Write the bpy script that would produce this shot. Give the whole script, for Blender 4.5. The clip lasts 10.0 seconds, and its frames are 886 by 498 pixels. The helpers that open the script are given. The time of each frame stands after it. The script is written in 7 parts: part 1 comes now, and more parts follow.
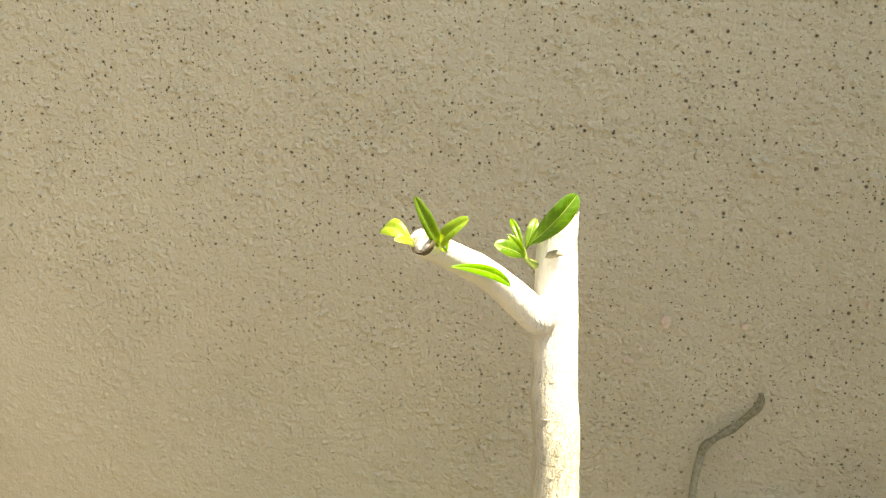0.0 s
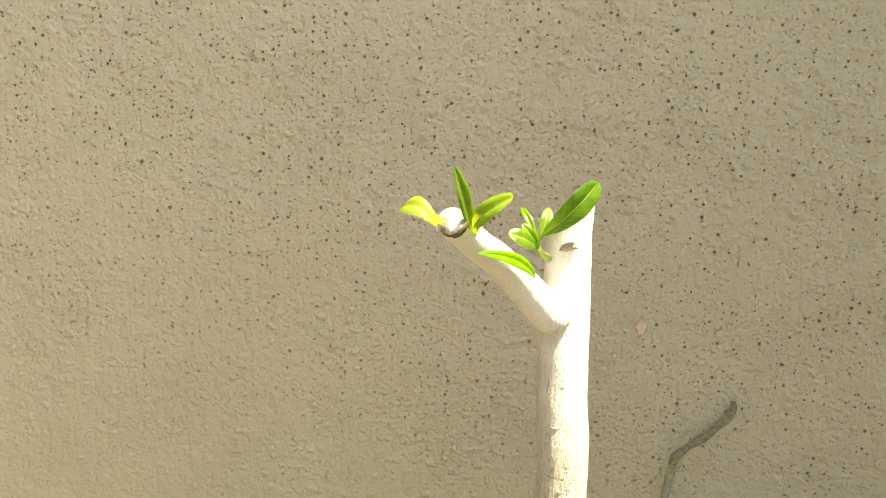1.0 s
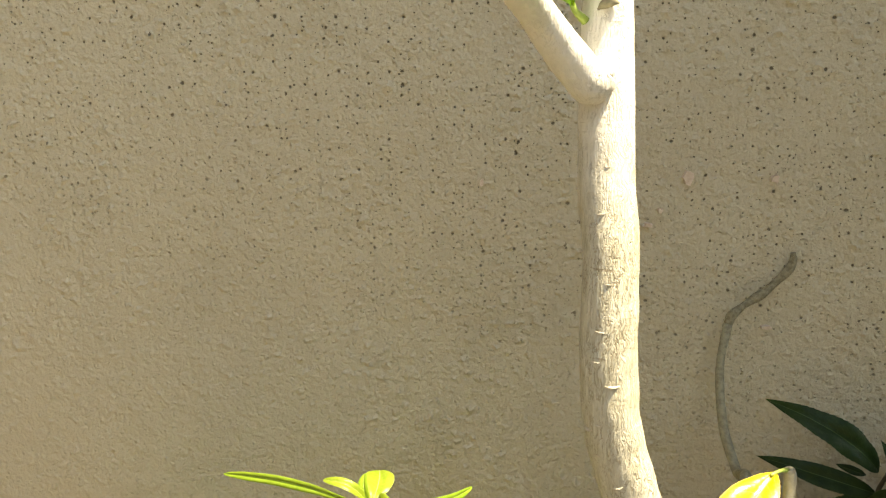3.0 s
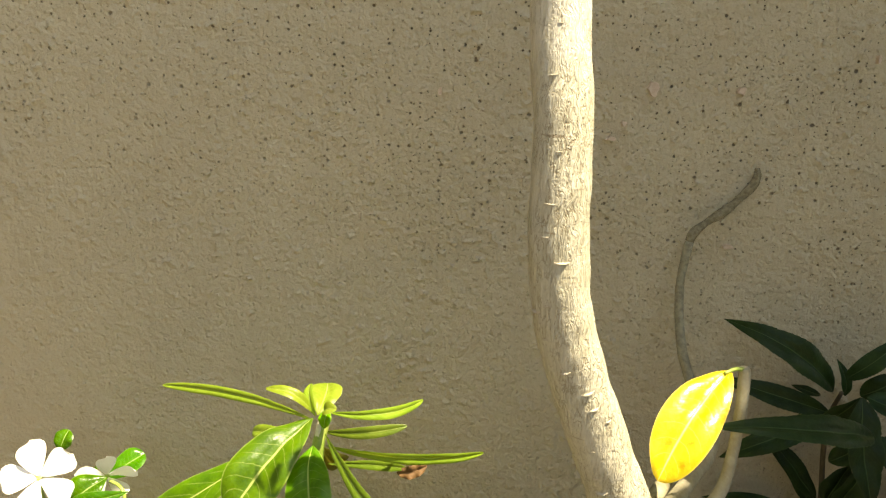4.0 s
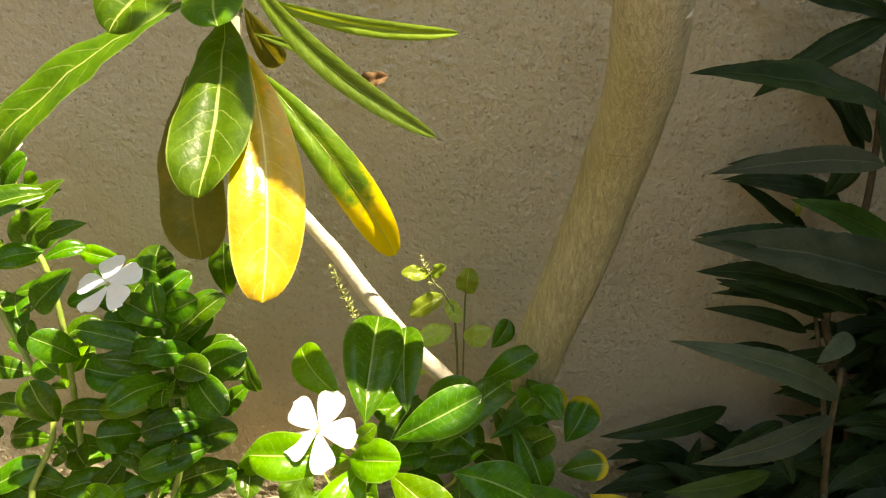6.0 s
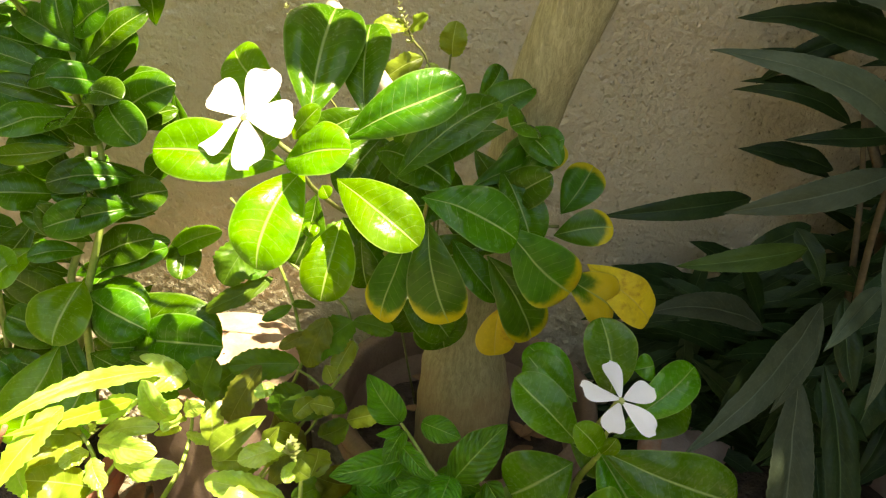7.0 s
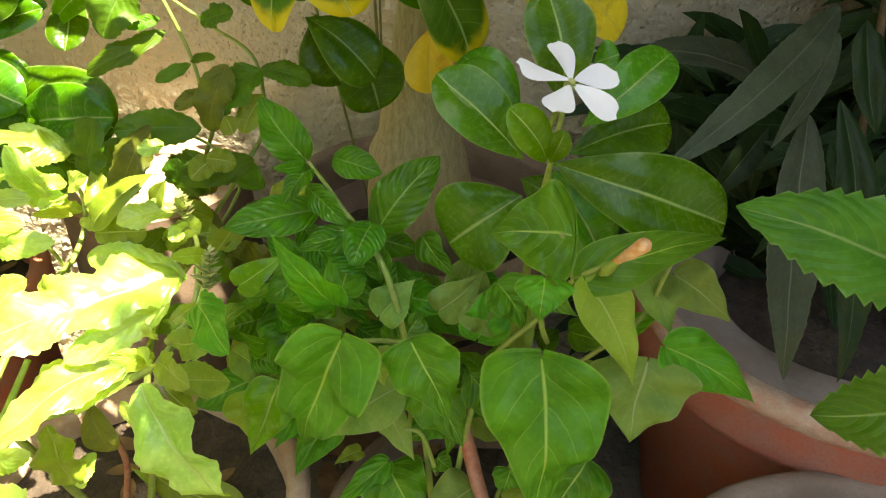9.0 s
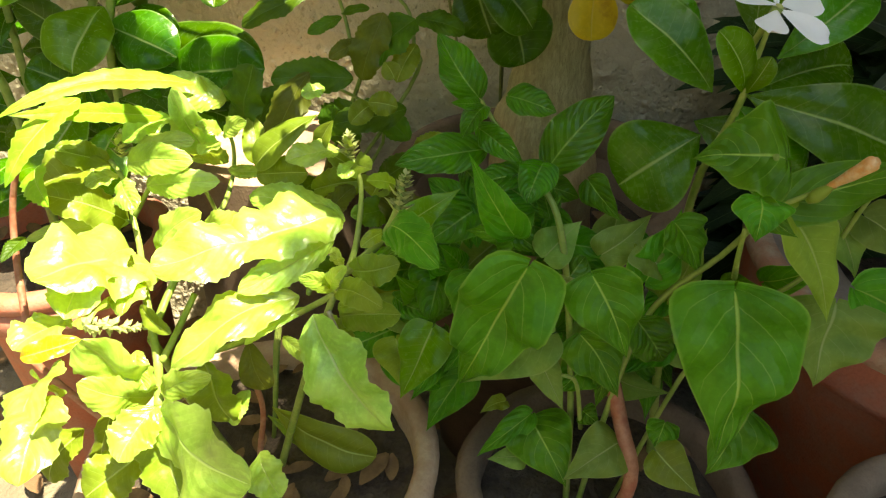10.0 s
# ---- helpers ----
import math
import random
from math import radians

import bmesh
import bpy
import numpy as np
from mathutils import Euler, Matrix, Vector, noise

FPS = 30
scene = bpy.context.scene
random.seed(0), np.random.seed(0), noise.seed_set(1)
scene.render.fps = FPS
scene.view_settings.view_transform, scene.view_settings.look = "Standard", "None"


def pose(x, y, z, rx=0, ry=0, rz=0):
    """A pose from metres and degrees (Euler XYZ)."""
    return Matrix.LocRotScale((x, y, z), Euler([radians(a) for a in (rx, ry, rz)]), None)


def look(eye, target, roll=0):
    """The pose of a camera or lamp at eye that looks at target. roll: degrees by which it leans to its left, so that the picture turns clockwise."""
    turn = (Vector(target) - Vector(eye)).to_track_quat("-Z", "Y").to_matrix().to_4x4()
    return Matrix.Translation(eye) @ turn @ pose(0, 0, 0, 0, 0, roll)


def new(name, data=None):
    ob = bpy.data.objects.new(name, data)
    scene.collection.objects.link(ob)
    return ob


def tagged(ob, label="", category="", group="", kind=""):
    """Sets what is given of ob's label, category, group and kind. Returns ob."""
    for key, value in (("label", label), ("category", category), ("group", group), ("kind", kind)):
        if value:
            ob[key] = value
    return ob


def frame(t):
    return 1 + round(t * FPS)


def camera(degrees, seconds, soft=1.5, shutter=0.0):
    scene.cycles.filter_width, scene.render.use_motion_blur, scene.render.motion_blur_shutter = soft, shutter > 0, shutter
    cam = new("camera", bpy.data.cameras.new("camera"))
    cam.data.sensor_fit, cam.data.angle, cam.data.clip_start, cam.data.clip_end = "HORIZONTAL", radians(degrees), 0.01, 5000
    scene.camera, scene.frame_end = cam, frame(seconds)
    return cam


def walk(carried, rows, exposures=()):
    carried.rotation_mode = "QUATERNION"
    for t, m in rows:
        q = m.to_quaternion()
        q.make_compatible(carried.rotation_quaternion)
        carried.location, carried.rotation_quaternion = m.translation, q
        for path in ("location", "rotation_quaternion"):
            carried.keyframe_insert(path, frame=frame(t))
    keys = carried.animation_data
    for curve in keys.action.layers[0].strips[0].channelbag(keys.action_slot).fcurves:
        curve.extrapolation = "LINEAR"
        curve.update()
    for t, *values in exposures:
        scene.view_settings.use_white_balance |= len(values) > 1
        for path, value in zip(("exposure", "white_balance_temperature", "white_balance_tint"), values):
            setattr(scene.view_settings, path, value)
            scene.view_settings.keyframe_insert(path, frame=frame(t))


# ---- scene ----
cam = camera(65.9, 10.0, soft=1.25)

PATH = [
    (0, (0.048, 0.144, 1.163), (-0.297, 2.074, 0.77), 1.3),
    (0.5, (0.004, 0.16, 1.17), (-0.292, 2.102, 0.797), 2.5),
    (1, (-0.008, 0.179, 1.139), (-0.131, 2.144, 0.788), 3.9),
    (1.5, (0.002, 0.197, 1.113), (-0.071, 2.162, 0.748), 1.7),
    (2, (0.016, 0.173, 1.102), (-0.193, 2.137, 0.782), -0.2),
    (2.5, (0.015, 0.149, 1.104), (-0.276, 2.108, 0.826), -1.5),
    (3, (-0.001, 0.201, 1.029), (-0.22, 2.135, 0.569), 0.3),
    (3.2, (-0.002, 0.214, 1.016), (-0.198, 2.15, 0.552), 0.9),
    (4.3, (0.027, 0.217, 0.957), (-0.099, 2.127, 0.378), 1.8),
    (4.5, (0.032, 0.219, 0.948), (-0.089, 2.127, 0.36), 1.9),
    (5, (0.025, 0.235, 0.876), (-0.053, 2.11, 0.184), 2.1),
    (5.2, (0.021, 0.246, 0.837), (-0.073, 2.109, 0.115), -0.2),
    (6.3, (0.045, 0.277, 0.596), (-0.081, 2.143, -0.112), 0.9),
    (6.5, (0.043, 0.297, 0.563), (-0.038, 2.138, -0.214), 2.6),
    (7, (0.049, 0.304, 0.513), (-0.011, 2.071, -0.421), 4.2),
    (7.5, (0.067, 0.323, 0.464), (0.032, 2.034, -0.571), 3.3),
    (8, (0.083, 0.332, 0.427), (0.022, 1.991, -0.69), 2.4),
    (8.5, (0.094, 0.336, 0.411), (0.061, 1.991, -0.712), 2.1),
    (9, (0.097, 0.324, 0.391), (0.02, 1.965, -0.75), 1.1),
    (9.5, (0.085, 0.316, 0.369), (-0.03, 1.947, -0.782), 0.6),
    (10, (0.04, 0.301, 0.364), (-0.15, 1.948, -0.755), 0.3),
]
EXPOSURES = [
    (0.0, 2.30, 8500, 7), (1.0, 2.39, 8500, 7), (2.0, 2.25, 8700, 7), (2.6, 2.33, 8700, 7),
    (3.1, 1.88, 8700, 7), (4.5, 1.7, 9000, 6), (5.2, 1.74, 8900, 9), (6.5, 1.96, 8800, 8),
    (7.0, 2.27, 8600, 6), (7.5, 2.16, 8300, 5), (8.0, 2.43, 8100, 4), (9.5, 2.68, 8000, 6), (10.0, 2.0, 8100, -1),
]
walk(cam, [(t, look(eye, target, roll)) for t, eye, target, roll in PATH], EXPOSURES)

# ---- world and light: a high sun from the right, slightly from the front of the wall ----
SUN = Vector((1.0, -0.36, 2.6)).normalized()
world = bpy.data.worlds.new("sky")
scene.world = world
world.use_nodes = True
wn = world.node_tree.nodes
sky = wn.new("ShaderNodeTexSky")
sky.sky_type, sky.sun_disc = 'NISHITA', False
sky.sun_elevation, sky.sun_rotation = math.asin(SUN.z), math.atan2(SUN.x, SUN.y)
world.node_tree.links.new(sky.outputs[0], wn["Background"].inputs[0])
wn["Background"].inputs[1].default_value = 0.125
sun_data = bpy.data.lights.new("sun", 'SUN')
sun_data.energy, sun_data.angle, sun_data.color = 5.0, radians(0.53), (1.0, 0.94, 0.84)
new("sun", sun_data).matrix_world = look(SUN * 5, (0, 0, 0))


# ---- materials ----
class Nodes:
    """Short hand for building a node material."""

    def __init__(self, name):
        self.mat = bpy.data.materials.new(name)
        self.mat.use_nodes = True
        self.tree = self.mat.node_tree
        self.bsdf = self.tree.nodes["Principled BSDF"]
        self.out = self.tree.nodes["Material Output"]

    def node(self, kind, **sockets):
        n = self.tree.nodes.new(kind)
        for k, val in sockets.items():
            self.feed(n.inputs[int(k[1:]) if k[1:].isdigit() else k.replace("_", " ")], val)
        return n

    def feed(self, socket, val):
        if isinstance(val, bpy.types.NodeSocket):
            self.tree.links.new(val, socket)
        elif isinstance(val, tuple) and len(val) == 3 and socket.type == 'RGBA':
            socket.default_value = (*val, 1)
        else:
            socket.default_value = val

    def math(self, op, a, b=0.0, c=0.0):
        n = self.node("ShaderNodeMath", i0=a, i1=b, i2=c)
        n.operation = op
        return n.outputs[0]

    def step(self, val, low, high, a=0.0, b=1.0):
        n = self.node("ShaderNodeMapRange", i0=val, i1=low, i2=high, i3=a, i4=b)
        n.interpolation_type = 'SMOOTHSTEP'
        return n.outputs[0]

    def mix(self, fac, a, b):
        n = self.tree.nodes.new("ShaderNodeMix")
        n.data_type = 'RGBA'
        self.feed(n.inputs[0], fac), self.feed(n.inputs[6], a), self.feed(n.inputs[7], b)
        return n.outputs[2]

    def noise(self, scale, detail=3.0, vec=None, rough=0.5):
        n = self.node("ShaderNodeTexNoise", Scale=scale, Detail=detail, Roughness=rough)
        self.feed(n.inputs["Vector"], vec if vec is not None else self.coords())
        return n.outputs[0]

    def coords(self):
        return self.tree.nodes.new("ShaderNodeTexCoord").outputs["Object"]

    def bump(self, height, strength, distance):
        return self.node("ShaderNodeBump", Height=height, Strength=strength, Distance=distance).outputs[0]


def leaf_material(name, top, dark, vein, gloss=0.32, ribs=9.0, slant=0.55, rim=None, rim_from=0.75, spots=None, rim_along=(4.0, 0.62), rim_across=0.42, glow=0.30, pucker=0.14, vein_width=0.032, side_veins=0.45, sheen=0.3):
    """A leaf blade: midrib and side veins laid out along the blade, mottled green, a coloured rim or stains, and light coming through."""
    k = Nodes(name)
    uv = k.node("ShaderNodeSeparateXYZ", i0=k.tree.nodes.new("ShaderNodeTexCoord").outputs["UV"])
    across = k.math('ABSOLUTE', k.math('MULTIPLY_ADD', uv.outputs[0], 2.0, -1.0))
    along = uv.outputs[1]
    rnd = k.tree.nodes.new("ShaderNodeObjectInfo").outputs["Random"]
    soft = k.noise(60.0, 4.0, rough=0.6)
    fine = k.noise(420.0, 3.0)
    body = k.mix(k.step(soft, 0.3, 0.7), dark, top)
    body = k.mix(k.math('MULTIPLY', k.step(fine, 0.45, 0.75), 0.25), body, tuple(min(1, c * 1.5 + 0.01) for c in top))
    shift = k.node("ShaderNodeHueSaturation", Color=body, Hue=k.math('MULTIPLY_ADD', rnd, 0.03, 0.485), Saturation=1.0, Value=k.math('MULTIPLY_ADD', rnd, 0.5, 0.75))
    body = shift.outputs[0]
    if rim:
        edge = k.math('ADD', k.math('MULTIPLY', k.math('POWER', across, 3.0), rim_across), k.math('MULTIPLY', k.math('POWER', along, rim_along[0]), rim_along[1]))
        edge = k.math('ADD', edge, k.math('MULTIPLY_ADD', soft, 0.5, -0.25))
        body = k.mix(k.step(edge, rim_from - 0.12, rim_from + 0.08), body, rim)
    if spots:
        patch = k.noise(70.0, 5.0, rough=0.65)
        body = k.mix(k.step(patch, 0.52, 0.66), body, spots)
    ribline = k.step(across, vein_width * 0.3, vein_width * 1.8, 0.9, 0.0)
    wave = k.math('FRACT', k.math('MULTIPLY', k.math('SUBTRACT', k.math('MULTIPLY_ADD', soft, 0.06, along), k.math('MULTIPLY', k.math('POWER', across, 1.35), slant / 4)), ribs))
    side = k.math('ABSOLUTE', k.math('SUBTRACT', wave, 0.5))
    sideline = k.math('MULTIPLY', k.step(side, 0.0, 0.045, 1.0, 0.0), k.step(across, 0.5, 0.95, 0.7, 0.1))
    margin = k.step(across, 0.93, 0.99, 0.0, 0.35)
    colour = k.mix(k.math('MAXIMUM', k.math('MAXIMUM', ribline, margin), k.math('MULTIPLY', sideline, side_veins)), body, vein)
    height = k.math('ADD', k.math('MULTIPLY', side, pucker), k.math('MULTIPLY', ribline, -0.35))
    height = k.math('ADD', height, k.math('MULTIPLY', k.noise(150.0, 3.0), 0.8))
    k.feed(k.bsdf.inputs["Base Color"], colour)
    k.feed(k.bsdf.inputs["Roughness"], k.math('MULTIPLY_ADD', fine, 0.15, gloss - 0.07))
    k.feed(k.bsdf.inputs["Specular IOR Level"], sheen)
    normal = k.bump(height, 0.6, 0.0013)
    k.feed(k.bsdf.inputs["Normal"], normal)
    through_light = k.node("ShaderNodeBsdfTranslucent", Color=k.mix(0.75, colour, tuple(min(1, c * f) for c, f in zip(top, (2.2, 1.9, 0.8)))), Normal=normal)
    both = k.node("ShaderNodeMixShader", i0=glow, i1=k.bsdf.outputs[0], i2=through_light.outputs[0])
    k.tree.links.new(both.outputs[0], k.out.inputs[0])
    return k.mat


def simple_material(name, a, b, scale=60.0, rough=0.6, bump=0.4, size=0.002, fine=500.0, glow=0.0, grain=0.35):
    """A surface of two mixed tones with grain and fine relief."""
    k = Nodes(name)
    n1, n2 = k.noise(scale, 5.0, rough=0.6), k.noise(fine, 3.0)
    colour = k.mix(k.step(n1, 0.35, 0.65), a, b)
    colour = k.mix(k.math('MULTIPLY', k.step(n2, 0.4, 0.8), grain), colour, tuple(c * 0.6 for c in a))
    k.feed(k.bsdf.inputs["Base Color"], colour)
    k.feed(k.bsdf.inputs["Roughness"], k.math('MULTIPLY_ADD', n2, 0.2, rough - 0.1))
    k.feed(k.bsdf.inputs["Normal"], k.bump(k.math('ADD', n1, k.math('MULTIPLY', n2, 0.4)), bump, size))
    if glow:
        t = k.node("ShaderNodeBsdfTranslucent", Color=colour)
        both = k.node("ShaderNodeMixShader", i0=glow, i1=k.bsdf.outputs[0], i2=t.outputs[0])
        k.tree.links.new(both.outputs[0], k.out.inputs[0])
    return k.mat


LEAF = {
    "obovate": leaf_material("periwinkle_leaf", (0.058, 0.165, 0.004), (0.027, 0.095, 0.003), (0.32, 0.44, 0.13), 0.25, 10),
    # Lighter green for young leaves, also standing in for sunlight on periwinkle leaves.
    "young": leaf_material("young_sunlit_leaf", (0.12, 0.27, 0.005), (0.07, 0.19, 0.004), (0.42, 0.54, 0.14), 0.25, 10, glow=0.34),
    "fresh": leaf_material("fresh_leaf", (0.080, 0.232, 0.006), (0.042, 0.148, 0.005), (0.36, 0.50, 0.14), 0.26, 10, sheen=0.35),
    "rim": leaf_material("yellow_rimmed_leaf", (0.052, 0.16, 0.005), (0.028, 0.10, 0.004), (0.32, 0.44, 0.14), 0.30, 10, rim=(0.58, 0.48, 0.02), rim_from=0.52, rim_along=(3.0, 0.75), rim_across=0.30),
    "rimgold": leaf_material("half_yellow_leaf", (0.052, 0.16, 0.005), (0.028, 0.10, 0.004), (0.40, 0.44, 0.14), 0.32, 10, rim=(0.62, 0.46, 0.025), rim_from=0.26, rim_along=(1.6, 0.95), rim_across=0.20),
    "gold2": leaf_material("fading_leaf", (0.60, 0.44, 0.03), (0.52, 0.36, 0.025), (0.62, 0.50, 0.10), 0.42, 10, spots=(0.42, 0.24, 0.02)),
    "gold": leaf_material("yellowed_leaf", (0.70, 0.51, 0.03), (0.62, 0.41, 0.02), (0.86, 0.78, 0.30), 0.30, 9, spots=(0.72, 0.30, 0.012), glow=0.22, sheen=0.6),
    "olive": leaf_material("olive_leaf", (0.15, 0.15, 0.018), (0.09, 0.11, 0.012), (0.24, 0.24, 0.06), 0.5, 9, spots=(0.22, 0.17, 0.02)),
    "turning": leaf_material("turning_leaf", (0.12, 0.21, 0.010), (0.07, 0.15, 0.008), (0.5, 0.48, 0.14), 0.36, 9, rim=(0.80, 0.58, 0.02), rim_from=0.60, rim_along=(1.6, 1.0), rim_across=0.15),
    "spoon": leaf_material("rose_leaf", (0.080, 0.19, 0.006), (0.040, 0.115, 0.005), (0.46, 0.54, 0.16), 0.36, 9, slant=0.7, vein_width=0.034, side_veins=0.55),
    "long": leaf_material("narrow_rose_leaf", (0.125, 0.205, 0.022), (0.08, 0.15, 0.014), (0.44, 0.54, 0.16), 0.30, 12),
    "lime": leaf_material("lime_leaf", (0.23, 0.33, 0.035), (0.16, 0.25, 0.022), (0.46, 0.56, 0.16), 0.36, 9, glow=0.34),
    "dead": leaf_material("dead_leaf", (0.14, 0.075, 0.03), (0.07, 0.035, 0.015), (0.16, 0.09, 0.04), 0.7, 8, glow=0.05),
    "heart": leaf_material("heart_leaf", (0.100, 0.295, 0.014), (0.053, 0.188, 0.009), (0.40, 0.58, 0.10), 0.40, 5, pucker=1.5, sheen=0.24, slant=1.7, vein_width=0.026, glow=0.30, side_veins=0.55),
    "pale": leaf_material("wilting_leaf", (0.21, 0.32, 0.06), (0.13, 0.24, 0.035), (0.40, 0.45, 0.17), 0.55, 6, slant=1.6, rim=(0.38, 0.35, 0.14), rim_from=0.8, vein_width=0.026),
    "pucker": leaf_material("crinkled_leaf", (0.072, 0.258, 0.006), (0.034, 0.148, 0.005), (0.26, 0.42, 0.09), 0.33, 9, slant=1.3, pucker=1.3, sheen=0.35, vein_width=0.034, side_veins=0.6),
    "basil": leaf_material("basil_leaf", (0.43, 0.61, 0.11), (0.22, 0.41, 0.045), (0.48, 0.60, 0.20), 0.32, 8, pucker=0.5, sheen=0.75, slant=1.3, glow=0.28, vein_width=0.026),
    "chewed": leaf_material("worn_leaf", (0.26, 0.42, 0.03), (0.16, 0.32, 0.02), (0.48, 0.58, 0.16), 0.45, 8, glow=0.30, spots=(0.38, 0.44, 0.06)),
    "weed": leaf_material("weed_leaf", (0.088, 0.195, 0.009), (0.048, 0.122, 0.007), (0.14, 0.25, 0.05), 0.45, 8, slant=1.3, pucker=0.4, glow=0.34, vein_width=0.022),
    "weed2": leaf_material("olive_weed_leaf", (0.13, 0.15, 0.015), (0.08, 0.10, 0.010), (0.20, 0.22, 0.05), 0.45, 8, slant=1.3, pucker=0.4, glow=0.30, vein_width=0.022),
    "saw2": leaf_material("green_lance_leaf", (0.050, 0.115, 0.016), (0.030, 0.075, 0.010), (0.11, 0.19, 0.06), 0.46, 16, slant=0.9, glow=0.16, sheen=0.2),
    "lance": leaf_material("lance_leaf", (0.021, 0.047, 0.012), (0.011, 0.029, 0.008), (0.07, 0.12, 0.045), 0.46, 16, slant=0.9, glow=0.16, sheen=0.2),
    # Grey for dust, and for sky sheen painted into the front leaves.
    "dusty_sheen": leaf_material("dusty_sheen_lance_leaf", (0.064, 0.088, 0.050), (0.042, 0.062, 0.034), (0.13, 0.16, 0.10), 0.55, 16, slant=0.9, glow=0.14, sheen=0.2),
    "saw": leaf_material("saw_leaf", (0.075, 0.22, 0.014), (0.045, 0.15, 0.009), (0.26, 0.40, 0.11), 0.46, 9, slant=1.5, pucker=1.2),
}
GREEN_STEM = simple_material("green_stem", (0.20, 0.30, 0.05), (0.30, 0.37, 0.09), 90, 0.45)
OLIVE_STEM = simple_material("olive_stem", (0.14, 0.17, 0.04), (0.20, 0.20, 0.06), 100, 0.6)
SHOOT_STEM = simple_material("shoot_stem", (0.66, 0.60, 0.47), (0.54, 0.48, 0.35), 120, 0.6)
SEEDS = simple_material("seed_bract", (0.50, 0.56, 0.20), (0.60, 0.62, 0.28), 300, 0.6, glow=0.35)
PALE_STEM = simple_material("pale_stem", (0.46, 0.40, 0.27), (0.36, 0.31, 0.20), 120, 0.65)
STUB = simple_material("grey_stub", (0.40, 0.37, 0.27), (0.33, 0.30, 0.21), 140, 0.7)
TWIG = simple_material("grey_twig", (0.32, 0.30, 0.20), (0.20, 0.18, 0.12), 150, 0.8)
KNOTTED = simple_material("knotted_bark", (0.17, 0.15, 0.09), (0.28, 0.25, 0.16), 220, 0.85, 0.8, 0.002)
WOODY_STEM = simple_material("woody_stem", (0.07, 0.055, 0.03), (0.11, 0.085, 0.045), 120, 0.8)
RED_STEM = simple_material("red_stem", (0.34, 0.11, 0.06), (0.42, 0.20, 0.12), 120, 0.6)
PETAL = simple_material("white_petal", (0.93, 0.93, 0.91), (0.95, 0.95, 0.94), 200, 0.5, 0.2, 0.0006, glow=0.12, grain=0.03)
EYE = simple_material("flower_eye", (0.55, 0.55, 0.18), (0.42, 0.48, 0.14), 900, 0.5)
BUD = simple_material("orange_bud", (0.82, 0.40, 0.13), (0.86, 0.62, 0.34), 300, 0.55, glow=0.25)
CLAY = simple_material("terracotta", (0.54, 0.16, 0.09), (0.46, 0.20, 0.14), 45, 0.75, 0.5, 0.002)
CLAY_WORN = simple_material("worn_terracotta", (0.52, 0.38, 0.27), (0.40, 0.24, 0.16), 40, 0.85, 0.6, 0.002)
CHIPPED = simple_material("chipped_paint", (0.58, 0.44, 0.31), (0.52, 0.26, 0.16), 38, 0.85, 0.8, 0.003)
POT_LINING = simple_material("grey_clay", (0.40, 0.32, 0.27), (0.31, 0.24, 0.20), 30, 0.85, 0.5, 0.002)
CLAY_DULL = simple_material("dull_clay", (0.30, 0.225, 0.17), (0.23, 0.165, 0.12), 30, 0.85, 0.6, 0.002)
CLAY_BROWN = simple_material("brown_clay", (0.15, 0.10, 0.07), (0.21, 0.145, 0.10), 22, 0.8, 0.5, 0.002)
SOIL = simple_material("soil", (0.05, 0.036, 0.026), (0.08, 0.058, 0.04), 60, 0.95, 1.0, 0.006, 300)
DRY = simple_material("dry_litter", (0.26, 0.15, 0.07), (0.16, 0.09, 0.045), 60, 0.8, 0.6, 0.002)
SCAR = simple_material("scar", (0.50, 0.44, 0.33), (0.64, 0.59, 0.47), 150, 0.8)
ROUGH_CUT = simple_material("rough_cut_face", (0.80, 0.77, 0.70), (0.24, 0.17, 0.10), 260, 0.8, 0.6, 0.002)
CUT = simple_material("cut_face", (0.78, 0.74, 0.64), (0.62, 0.54, 0.42), 150, 0.8)


